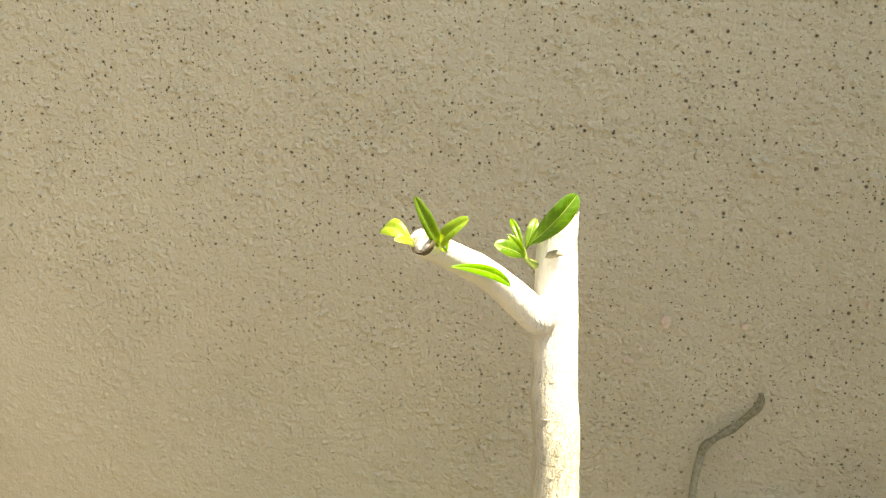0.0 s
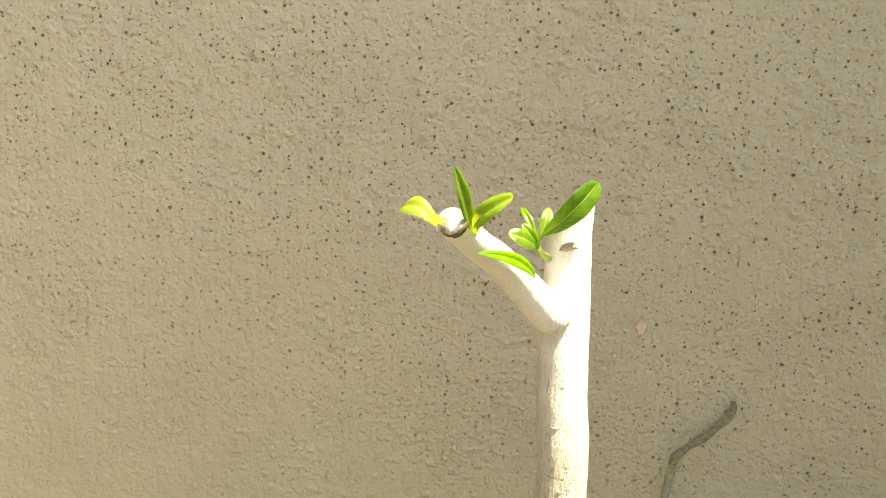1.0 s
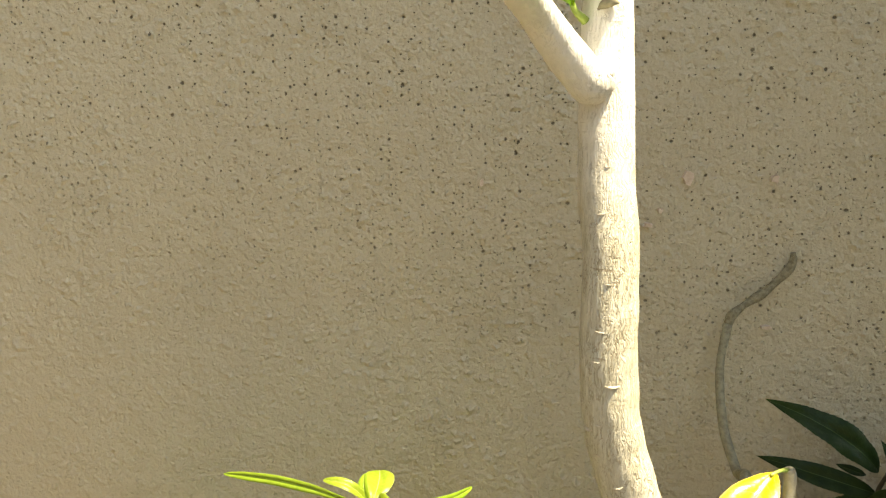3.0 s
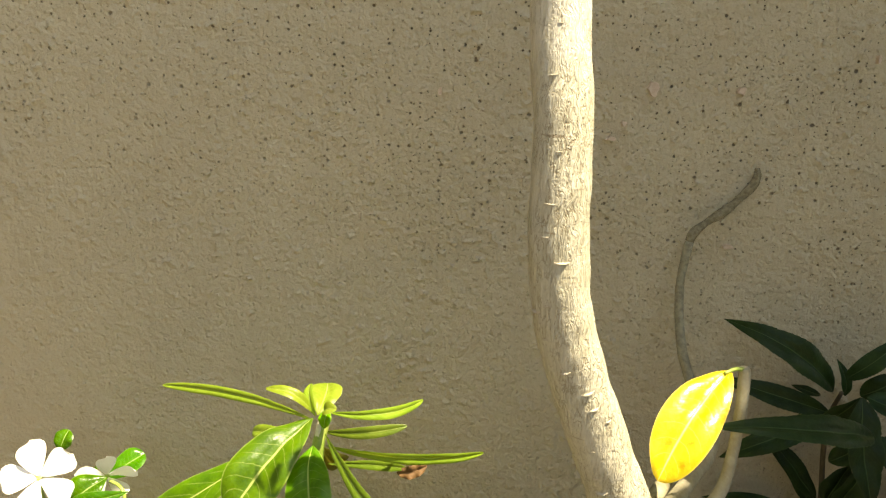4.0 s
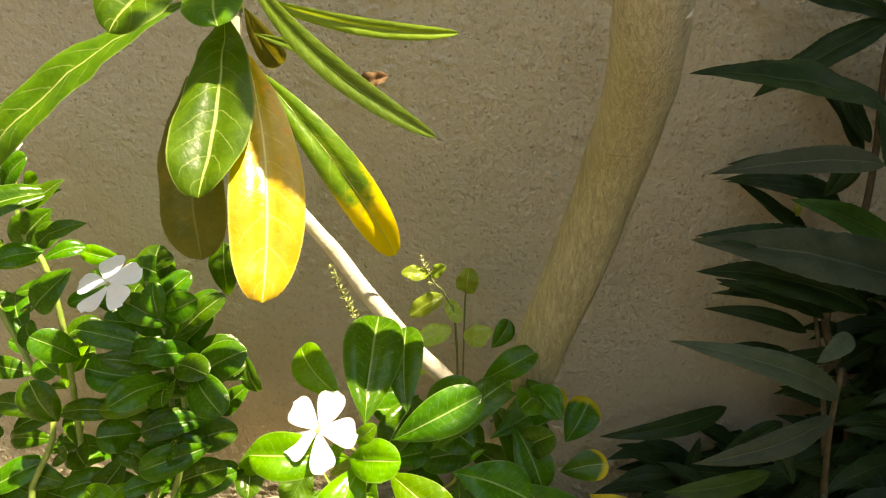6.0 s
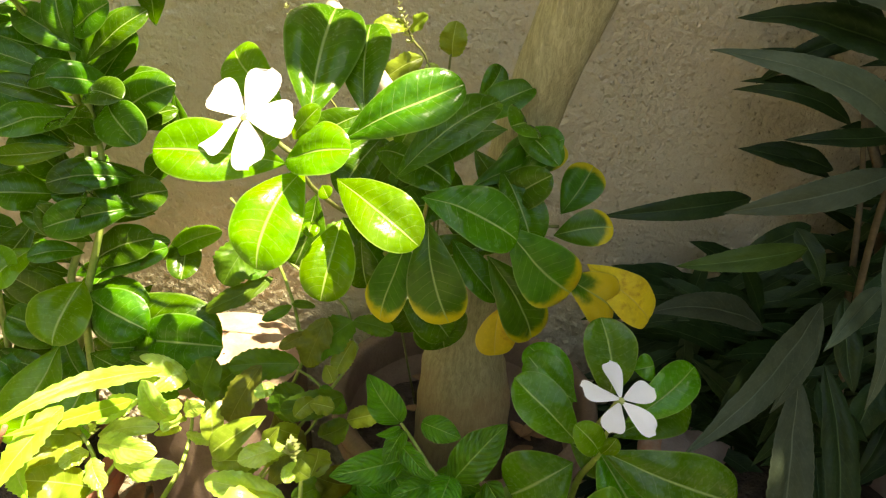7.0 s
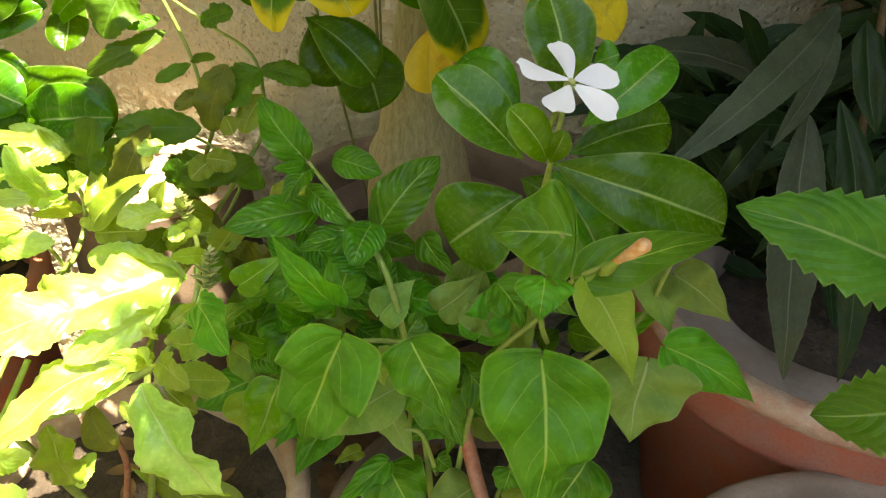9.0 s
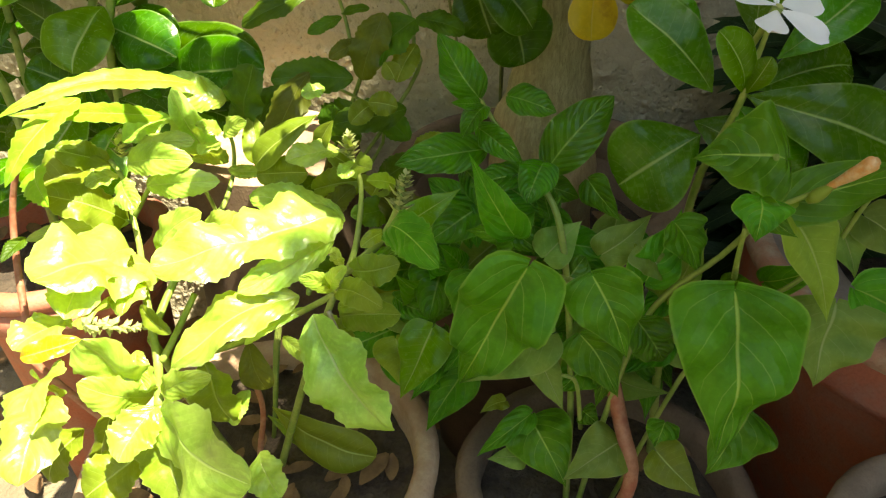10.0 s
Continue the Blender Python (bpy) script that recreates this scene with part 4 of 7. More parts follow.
    leaf(periwinkle_mid, "obovate", (0.079, 0.700, 0.331), (0.092, 0.710, 0.347), 0.019, 0, 0.05)
    leaf(periwinkle_mid, "obovate", (-0.028, 0.620, 0.371), (-0.038, 0.610, 0.334), 0.023, 0, 0.06)
    leaf(periwinkle_mid, "obovate", (-0.010, 0.650, 0.333), (-0.006, 0.650, 0.299), 0.020, 0, 0.06)
    leaf(periwinkle_mid, "obovate", (0.009, 0.690, 0.285), (0.023, 0.680, 0.250), 0.033, 0, 0.05)
    leaf(periwinkle_mid, "obovate", (0.023, 0.700, 0.274), (0.042, 0.690, 0.232), 0.038, 0, 0.05)
    # shaded leaves further inside the bush
    pick = random.Random(23)
    for _ in range(26):
        at = Vector((pick.uniform(-0.035, 0.085), pick.uniform(0.655, 0.70), pick.uniform(0.315, 0.40)))
        size = pick.uniform(0.040, 0.056)
        way = Vector((pick.uniform(-1, 1), pick.uniform(-0.6, 0.1), pick.uniform(-0.7, 0.5))).normalized()
        if (at + way * size).z > 0.275 and (at + way * size).x < 0.10:
            leaf(periwinkle_mid, "obovate", at, at + way * size, size * pick.uniform(0.45, 0.55), pick.uniform(-15, 15), 0.08)


def build_periwinkle_front():
    periwinkle_front = thing("periwinkle", (0.14, 0.585, 0.008), "young periwinkle with broad green leaves and one white flower", "plant", "periwinkles")
    part("stem", tube("stem", [(0.131, 0.571, 0.292), (0.129, 0.572, 0.272), (0.128, 0.575, 0.255), (0.126, 0.600, 0.20), (0.13, 0.605, 0.10), (0.14, 0.600, 0.0)], [0.0010, 0.0012, 0.0016, 0.0020, 0.0024, 0.0030], GREEN_STEM, 8, 5), periwinkle_front)
    flower(periwinkle_front, (0.132, 0.570, 0.298), (0.25, -0.34, 0.91), 0.0214, 60, 0.05, 0.66)
    leaf(periwinkle_front, "obovate", (0.132, 0.590, 0.281), (0.123, 0.605, 0.322), 0.027, 0, 0.06, "fresh")
    leaf(periwinkle_front, "obovate", (0.117, 0.575, 0.263), (0.081, 0.585, 0.294), 0.025, 0, 0.1, "fresh")
    leaf(periwinkle_front, "obovate", (0.116, 0.600, 0.267), (0.090, 0.620, 0.290), 0.022, 0, 0.06, "fresh")
    leaf(periwinkle_front, "obovate", (0.140, 0.580, 0.276), (0.175, 0.600, 0.301), 0.021, 0, 0.08, "fresh")
    leaf(periwinkle_front, "obovate", (0.137, 0.585, 0.261), (0.186, 0.615, 0.264), 0.025, 0, 0.05, "fresh")
    leaf(periwinkle_front, "obovate", (0.125, 0.565, 0.267), (0.109, 0.555, 0.293), 0.015, 0, 0.14, "young")
    leaf(periwinkle_front, "obovate", (0.129, 0.570, 0.264), (0.202, 0.565, 0.242), 0.035, 8, 0.1, "fresh")
    leaf(periwinkle_front, "obovate", (0.119, 0.585, 0.240), (0.087, 0.580, 0.216), 0.041, 10, 0.1, "fresh")
    leaf(periwinkle_front, "obovate", (0.129, 0.578, 0.257), (0.153, 0.565, 0.224), 0.030, 0, 0.07, "fresh")
    leaf(periwinkle_front, "obovate", (0.118, 0.600, 0.270), (0.090, 0.615, 0.287), 0.023, 0, 0.06, "fresh")
    leaf(periwinkle_front, "obovate", (0.127, 0.565, 0.267), (0.131, 0.560, 0.283), 0.009, 0, 0.1, "young")
    leaf(periwinkle_front, "obovate", (0.144, 0.600, 0.295), (0.154, 0.600, 0.299), 0.014, 0, 0.1, "fresh")
    leaf(periwinkle_front, "obovate", (0.119, 0.600, 0.240), (0.141, 0.590, 0.233), 0.018, 0, 0.08, "fresh")


def build_periwinkle_left():
    periwinkle_left = thing("periwinkle", (-0.29, 0.70, 0.056), "tall dense periwinkle with many leaves and white flowers", "plant", "periwinkles")
    for line in ([(-0.221, 0.735, 0.442), (-0.208, 0.730, 0.392), (-0.198, 0.722, 0.342), (-0.199, 0.712, 0.300), (-0.216, 0.700, 0.233), (-0.216, 0.690, 0.175), (-0.215, 0.675, 0.150), (-0.28, 0.695, 0.05)],
                 [(-0.388, 0.730, 0.591), (-0.382, 0.740, 0.490), (-0.351, 0.735, 0.425), (-0.308, 0.715, 0.323), (-0.331, 0.700, 0.254), (-0.300, 0.700, 0.200), (-0.30, 0.70, 0.05)],
                 [(-0.241, 0.715, 0.445), (-0.226, 0.735, 0.413), (-0.214, 0.735, 0.357), (-0.221, 0.730, 0.289), (-0.237, 0.720, 0.240), (-0.225, 0.715, 0.220), (-0.29, 0.705, 0.05)],
                 [(-0.357, 0.785, 0.549), (-0.331, 0.770, 0.543), (-0.333, 0.760, 0.478), (-0.300, 0.740, 0.400), (-0.31, 0.72, 0.05)]):
        part("stem", tube("stem", line, [0.0016 + 0.0003 * i for i in range(len(line))], GREEN_STEM, 8, 5), periwinkle_left)
    flower(periwinkle_left, (-0.237, 0.710, 0.450), (-0.18, -0.55, 0.82), 0.0265, 48, 0.0, 0.9)
    flower(periwinkle_left, (-0.378, 0.720, 0.593), (0.19, -0.89, 0.42), 0.0335, 28, 0.0, 0.9)
    flower(periwinkle_left, (-0.353, 0.780, 0.556), (0.40, -0.90, -0.17), 0.0287, 4, 0.2, 0.75)
    # opposite pairs of leaves up the stems that stand behind
    pick = random.Random(11)
    for foot, head, count in (((-0.32, 0.75, 0.12), (-0.33, 0.775, 0.52), 10), ((-0.36, 0.69, 0.10), (-0.39, 0.71, 0.46), 10), ((-0.36, 0.79, 0.15), (-0.40, 0.81, 0.54), 10),
                              ((-0.28, 0.78, 0.12), (-0.27, 0.80, 0.46), 9), ((-0.41, 0.74, 0.12), (-0.44, 0.75, 0.52), 10), ((-0.30, 0.71, 0.10), (-0.31, 0.72, 0.40), 8)):
        for i in range(count):
            at = Vector(foot).lerp(Vector(head), (i + pick.random() * 0.5) / count)
            a = i * 1.62 + pick.uniform(-0.4, 0.4)
            for turn in (0, math.pi):
                size = pick.uniform(0.040, 0.064) * (1.15 - 0.45 * i / count)
                way = Vector((math.cos(a + turn), math.sin(a + turn) * 0.8, pick.uniform(-0.25, 0.55))).normalized()
                if at.y + way.y * size > 0.88:
                    continue
                leaf(periwinkle_left, "obovate", at, at + way * size, size * pick.uniform(0.38, 0.5), pick.uniform(-10, 10), 0.1, "young" if pick.random() < 0.06 + 0.14 * i / count else None)
    for _ in range(46):
        at = Vector((pick.uniform(-0.26, -0.15), pick.uniform(0.70, 0.77), pick.uniform(0.17, 0.43)))
        size = pick.uniform(0.040, 0.058)
        way = Vector((pick.uniform(-1, 1), pick.uniform(-0.8, 0.2), pick.uniform(-0.5, 0.7))).normalized()
        if (at + way * size).x < -0.135 - 0.10 * max(0.36 - at.z, 0):
            leaf(periwinkle_left, "obovate", at, at + way * size, size * pick.uniform(0.40, 0.52), pick.uniform(-15, 15), 0.09)
    # Leaves lying in the sun take the lighter "young" green.
    leaf(periwinkle_left, "obovate", (-0.197, 0.720, 0.401), (-0.158, 0.730, 0.435), 0.017, 0, 0.08)
    leaf(periwinkle_left, "obovate", (-0.204, 0.730, 0.364), (-0.177, 0.750, 0.417), 0.022, 0, 0.06)
    leaf(periwinkle_left, "obovate", (-0.195, 0.720, 0.359), (-0.140, 0.720, 0.393), 0.029, 0, 0.07)
    leaf(periwinkle_left, "obovate", (-0.200, 0.730, 0.340), (-0.151, 0.740, 0.371), 0.021, 0, 0.07)
    leaf(periwinkle_left, "obovate", (-0.203, 0.720, 0.300), (-0.156, 0.720, 0.319), 0.026, 0, 0.07)
    leaf(periwinkle_left, "obovate", (-0.200, 0.720, 0.352), (-0.210, 0.700, 0.375), 0.015, 0, 0.07)
    leaf(periwinkle_left, "obovate", (-0.203, 0.720, 0.330), (-0.226, 0.700, 0.323), 0.013, 0, 0.07)
    leaf(periwinkle_left, "obovate", (-0.206, 0.720, 0.309), (-0.224, 0.700, 0.318), 0.014, 0, 0.07)
    leaf(periwinkle_left, "obovate", (-0.208, 0.710, 0.280), (-0.229, 0.690, 0.314), 0.020, 0, 0.07)
    leaf(periwinkle_left, "obovate", (-0.210, 0.720, 0.268), (-0.163, 0.730, 0.274), 0.015, 0, 0.07)
    leaf(periwinkle_left, "obovate", (-0.215, 0.710, 0.250), (-0.161, 0.720, 0.275), 0.020, 0, 0.07)
    leaf(periwinkle_left, "obovate", (-0.215, 0.700, 0.242), (-0.164, 0.680, 0.231), 0.036, 0, 0.07)
    leaf(periwinkle_left, "obovate", (-0.214, 0.700, 0.253), (-0.220, 0.660, 0.227), 0.042, 0, 0.07, "young")
    leaf(periwinkle_left, "obovate", (-0.236, 0.690, 0.202), (-0.250, 0.640, 0.149), 0.043, 0, 0.07, "young")
    leaf(periwinkle_left, "obovate", (-0.209, 0.680, 0.186), (-0.215, 0.640, 0.156), 0.037, 0, 0.07, "young")
    leaf(periwinkle_left, "obovate", (-0.214, 0.690, 0.198), (-0.146, 0.670, 0.186), 0.034, 0, 0.07)
    leaf(periwinkle_left, "obovate", (-0.198, 0.740, 0.207), (-0.151, 0.720, 0.172), 0.042, 0, 0.07)
    leaf(periwinkle_left, "obovate", (-0.179, 0.720, 0.222), (-0.161, 0.700, 0.189), 0.013, 30, 0.07, "young")
    leaf(periwinkle_left, "obovate", (-0.206, 0.720, 0.373), (-0.247, 0.700, 0.392), 0.016, 0, 0.07)
    leaf(periwinkle_left, "obovate", (-0.229, 0.740, 0.371), (-0.268, 0.720, 0.350), 0.015, 0, 0.07)
    leaf(periwinkle_left, "obovate", (-0.215, 0.720, 0.344), (-0.264, 0.710, 0.338), 0.015, 0, 0.07, "young")
    leaf(periwinkle_left, "obovate", (-0.241, 0.730, 0.304), (-0.271, 0.710, 0.311), 0.030, 0, 0.07)
    leaf(periwinkle_left, "obovate", (-0.216, 0.710, 0.270), (-0.244, 0.690, 0.275), 0.016, 0, 0.07)
    leaf(periwinkle_left, "obovate", (-0.245, 0.700, 0.276), (-0.260, 0.670, 0.260), 0.027, 0, 0.07, "young")
    leaf(periwinkle_left, "obovate", (-0.228, 0.740, 0.403), (-0.252, 0.720, 0.415), 0.022, 0, 0.07)
    leaf(periwinkle_left, "obovate", (-0.231, 0.740, 0.388), (-0.256, 0.730, 0.377), 0.016, 0, 0.07, "young")
    leaf(periwinkle_left, "obovate", (-0.209, 0.730, 0.406), (-0.214, 0.730, 0.443), 0.018, 0, 0.07)
    leaf(periwinkle_left, "obovate", (-0.248, 0.730, 0.179), (-0.287, 0.710, 0.209), 0.035, 0, 0.07)
    leaf(periwinkle_left, "obovate", (-0.261, 0.720, 0.128), (-0.294, 0.700, 0.174), 0.036, 0, 0.07)
    leaf(periwinkle_left, "obovate", (-0.175, 0.740, 0.252), (-0.125, 0.730, 0.286), 0.017, 0, 0.07, "young")
    leaf(periwinkle_left, "obovate", (-0.218, 0.730, 0.330), (-0.164, 0.720, 0.304), 0.031, 0, 0.07)
    leaf(periwinkle_left, "obovate", (-0.212, 0.730, 0.352), (-0.150, 0.730, 0.393), 0.033, 0, 0.07)
    leaf(periwinkle_left, "obovate", (-0.216, 0.730, 0.378), (-0.167, 0.740, 0.433), 0.024, 0, 0.07)
    leaf(periwinkle_left, "obovate", (-0.213, 0.720, 0.392), (-0.269, 0.710, 0.411), 0.020, 0, 0.07)
    leaf(periwinkle_left, "obovate", (-0.225, 0.730, 0.359), (-0.275, 0.720, 0.371), 0.030, 0, 0.07)
    leaf(periwinkle_left, "obovate", (-0.222, 0.720, 0.253), (-0.164, 0.710, 0.287), 0.027, 0, 0.07)
    leaf(periwinkle_left, "obovate", (-0.224, 0.710, 0.238), (-0.169, 0.700, 0.234), 0.036, 0, 0.07)
    leaf(periwinkle_left, "obovate", (-0.229, 0.740, 0.411), (-0.192, 0.750, 0.444), 0.021, 0, 0.07)
    leaf(periwinkle_left, "obovate", (-0.208, 0.730, 0.456), (-0.190, 0.720, 0.469), 0.014, 0, 0.1)
    leaf(periwinkle_left, "obovate", (-0.263, 0.700, 0.390), (-0.284, 0.680, 0.419), 0.024, 0, 0.07)
    leaf(periwinkle_left, "obovate", (-0.251, 0.720, 0.494), (-0.278, 0.710, 0.487), 0.014, 0, 0.1)
    leaf(periwinkle_left, "obovate", (-0.278, 0.740, 0.487), (-0.300, 0.730, 0.472), 0.020, 0, 0.07)
    leaf(periwinkle_left, "obovate", (-0.268, 0.730, 0.524), (-0.297, 0.720, 0.506), 0.017, 0, 0.07)
    leaf(periwinkle_left, "obovate", (-0.292, 0.700, 0.333), (-0.302, 0.690, 0.375), 0.029, 0, 0.07)
    leaf(periwinkle_left, "obovate", (-0.282, 0.700, 0.268), (-0.248, 0.680, 0.270), 0.026, 0, 0.07, "young")
    leaf(periwinkle_left, "obovate", (-0.302, 0.730, 0.578), (-0.361, 0.720, 0.561), 0.018, 0, 0.08)
    leaf(periwinkle_left, "obovate", (-0.272, 0.730, 0.516), (-0.338, 0.700, 0.501), 0.027, 0, 0.1)
    leaf(periwinkle_left, "obovate", (-0.341, 0.720, 0.526), (-0.365, 0.710, 0.527), 0.019, 0, 0.08)
    leaf(periwinkle_left, "obovate", (-0.288, 0.720, 0.471), (-0.314, 0.700, 0.470), 0.020, 0, 0.08)
    leaf(periwinkle_left, "obovate", (-0.347, 0.710, 0.448), (-0.381, 0.690, 0.437), 0.041, 0, 0.08)
    leaf(periwinkle_left, "obovate", (-0.328, 0.750, 0.554), (-0.368, 0.750, 0.507), 0.035, 0, 0.08)
    leaf(periwinkle_left, "obovate", (-0.302, 0.760, 0.491), (-0.338, 0.760, 0.453), 0.036, 0, 0.08)
    leaf(periwinkle_left, "obovate", (-0.333, 0.750, 0.503), (-0.301, 0.740, 0.538), 0.025, 0, 0.08)
    leaf(periwinkle_left, "obovate", (-0.227, 0.750, 0.420), (-0.219, 0.760, 0.463), 0.026, 0, 0.06)
    leaf(periwinkle_left, "obovate", (-0.276, 0.730, 0.453), (-0.307, 0.720, 0.423), 0.030, 0, 0.06)
    leaf(periwinkle_left, "obovate", (-0.374, 0.750, 0.484), (-0.384, 0.750, 0.530), 0.025, 0, 0.06)
    leaf(periwinkle_left, "obovate", (-0.246, 0.750, 0.400), (-0.271, 0.750, 0.444), 0.026, 0, 0.06)
    leaf(periwinkle_left, "obovate", (-0.365, 0.800, 0.538), (-0.335, 0.820, 0.558), 0.027, 0, 0.06)
    leaf(periwinkle_left, "obovate", (-0.333, 0.750, 0.577), (-0.358, 0.730, 0.561), 0.032, 0, 0.1)
    leaf(periwinkle_left, "obovate", (-0.384, 0.760, 0.594), (-0.379, 0.770, 0.612), 0.021, 0, 0.1)


build_periwinkle_mid(), build_periwinkle_front(), build_periwinkle_left()


# ---- a thin branching weed in front of the lit foot of the wall ----
def build_toothed_weed():
    toothed_weed = thing("toothed_weed", (-0.105, 0.59, 0.008), "thin branching weed with small toothed leaves before the wall", "plant")
    for line in ([(-0.104, 0.700, 0.327), (-0.087, 0.700, 0.306), (-0.074, 0.695, 0.287), (-0.063, 0.690, 0.259), (-0.058, 0.685, 0.240), (-0.052, 0.680, 0.225), (-0.100, 0.640, 0.10), (-0.105, 0.590, 0.008)],
                 [(-0.079, 0.700, 0.293), (-0.049, 0.690, 0.277), (-0.025, 0.680, 0.265), (-0.020, 0.675, 0.244), (-0.023, 0.670, 0.221), (-0.100, 0.640, 0.10), (-0.105, 0.590, 0.008)],
                 [(-0.084, 0.680, 0.212), (-0.061, 0.675, 0.216), (-0.037, 0.660, 0.192), (-0.100, 0.640, 0.10), (-0.105, 0.590, 0.008)]):
        part("stem", tube("stem", line, [0.0008 + 0.0001 * i for i in range(len(line))], GREEN_STEM, 8, 5), toothed_weed)
    # Most "lime" leaves here are sunlit weed leaves, painted lighter.
    leaf(toothed_weed, "basil", (-0.093, 0.700, 0.299), (-0.109, 0.685, 0.270), 0.026, 0, 0.06, "weed")
    leaf(toothed_weed, "basil", (-0.079, 0.700, 0.270), (-0.121, 0.680, 0.251), 0.014, 0, 0.06, "weed")
    leaf(toothed_weed, "basil", (-0.081, 0.700, 0.277), (-0.097, 0.690, 0.275), 0.008, 0, 0.06, "weed")
    leaf(toothed_weed, "basil", (-0.054, 0.690, 0.279), (-0.031, 0.680, 0.287), 0.013, 0, 0.06, "weed")
    leaf(toothed_weed, "basil", (-0.064, 0.690, 0.255), (-0.082, 0.680, 0.248), 0.008, 0, 0.06, "weed")
    leaf(toothed_weed, "basil", (-0.064, 0.690, 0.257), (-0.045, 0.680, 0.263), 0.006, 0, 0.06, "weed")
    leaf(toothed_weed, "basil", (-0.018, 0.670, 0.261), (-0.040, 0.655, 0.241), 0.026, 15, 0.06, "weed")
    leaf(toothed_weed, "basil", (-0.017, 0.665, 0.249), (-0.026, 0.650, 0.233), 0.014, 0, 0.06, "lime")
    leaf(toothed_weed, "basil", (-0.018, 0.670, 0.261), (0.009, 0.670, 0.255), 0.013, 0, 0.06, "weed")
    leaf(toothed_weed, "basil", (-0.049, 0.710, 0.303), (-0.075, 0.700, 0.295), 0.010, 0, 0.06, "lime")
    leaf(toothed_weed, "basil", (-0.018, 0.700, 0.317), (-0.047, 0.690, 0.297), 0.017, 0, 0.06, "weed")
    leaf(toothed_weed, "basil", (-0.006, 0.700, 0.300), (-0.031, 0.690, 0.300), 0.004, 0, 0.06, "weed")
    leaf(toothed_weed, "basil", (-0.084, 0.700, 0.298), (-0.090, 0.700, 0.312), 0.012, 0, 0.06, "lime")
    leaf(toothed_weed, "basil", (-0.020, 0.645, 0.220), (-0.057, 0.630, 0.217), 0.018, 0, 0.06, "weed")
    leaf(toothed_weed, "basil", (-0.060, 0.640, 0.204), (-0.058, 0.635, 0.224), 0.015, 0, 0.06, "weed")
    leaf(toothed_weed, "basil", (-0.066, 0.660, 0.229), (-0.078, 0.650, 0.223), 0.009, 0, 0.06, "weed")
    leaf(toothed_weed, "basil", (-0.072, 0.645, 0.238), (-0.092, 0.630, 0.201), 0.021, 0, 0.06, "weed2")
    leaf(toothed_weed, "basil", (-0.048, 0.670, 0.248), (-0.065, 0.660, 0.241), 0.009, 0, 0.06, "weed2")
    leaf(toothed_weed, "basil", (-0.118, 0.650, 0.202), (-0.102, 0.645, 0.241), 0.025, 0, 0.06, "weed")
    leaf(toothed_weed, "basil", (-0.116, 0.660, 0.192), (-0.091, 0.660, 0.223), 0.019, 0, 0.06, "weed")
    leaf(toothed_weed, "obovate", (-0.191, 0.700, 0.206), (-0.109, 0.670, 0.230), 0.039, 0, 0.06, "obovate")
    leaf(toothed_weed, "basil", (-0.174, 0.660, 0.198), (-0.131, 0.650, 0.203), 0.016, 0, 0.06, "weed")
    leaf(toothed_weed, "obovate", (-0.226, 0.720, 0.227), (-0.173, 0.700, 0.216), 0.042, 0, 0.06, "obovate")
    leaf(toothed_weed, "obovate", (-0.202, 0.710, 0.229), (-0.117, 0.690, 0.213), 0.056, 0, 0.06, "obovate")
    leaf(toothed_weed, "obovate", (-0.189, 0.680, 0.207), (-0.131, 0.670, 0.197), 0.022, 0, 0.06, "obovate")
    leaf(toothed_weed, "basil", (-0.052, 0.660, 0.230), (-0.096, 0.650, 0.231), 0.020, 0, 0.06, "weed")
    leaf(toothed_weed, "basil", (-0.047, 0.650, 0.218), (-0.064, 0.640, 0.203), 0.027, 0, 0.06, "weed")
    leaf(toothed_weed, "basil", (-0.034, 0.665, 0.265), (-0.047, 0.655, 0.231), 0.020, 0, 0.06, "weed2")
    leaf(toothed_weed, "basil", (-0.208, 0.720, 0.251), (-0.172, 0.710, 0.271), 0.015, 0, 0.06, "weed")
    pick = random.Random(29)
    for _ in range(18):
        at = Vector((pick.uniform(-0.075, 0.0), pick.uniform(0.615, 0.665), pick.uniform(0.10, 0.20)))
        size = pick.uniform(0.024, 0.038)
        way = Vector((pick.uniform(-1, 1), pick.uniform(-0.7, 0.1), pick.uniform(-0.4, 0.7))).normalized()
        leaf(toothed_weed, "basil", at, at + way * size, size * pick.uniform(0.5, 0.65), pick.uniform(-20, 20), 0.08, pick.choice(("weed", "weed", "weed2", "lime")))


build_toothed_weed()


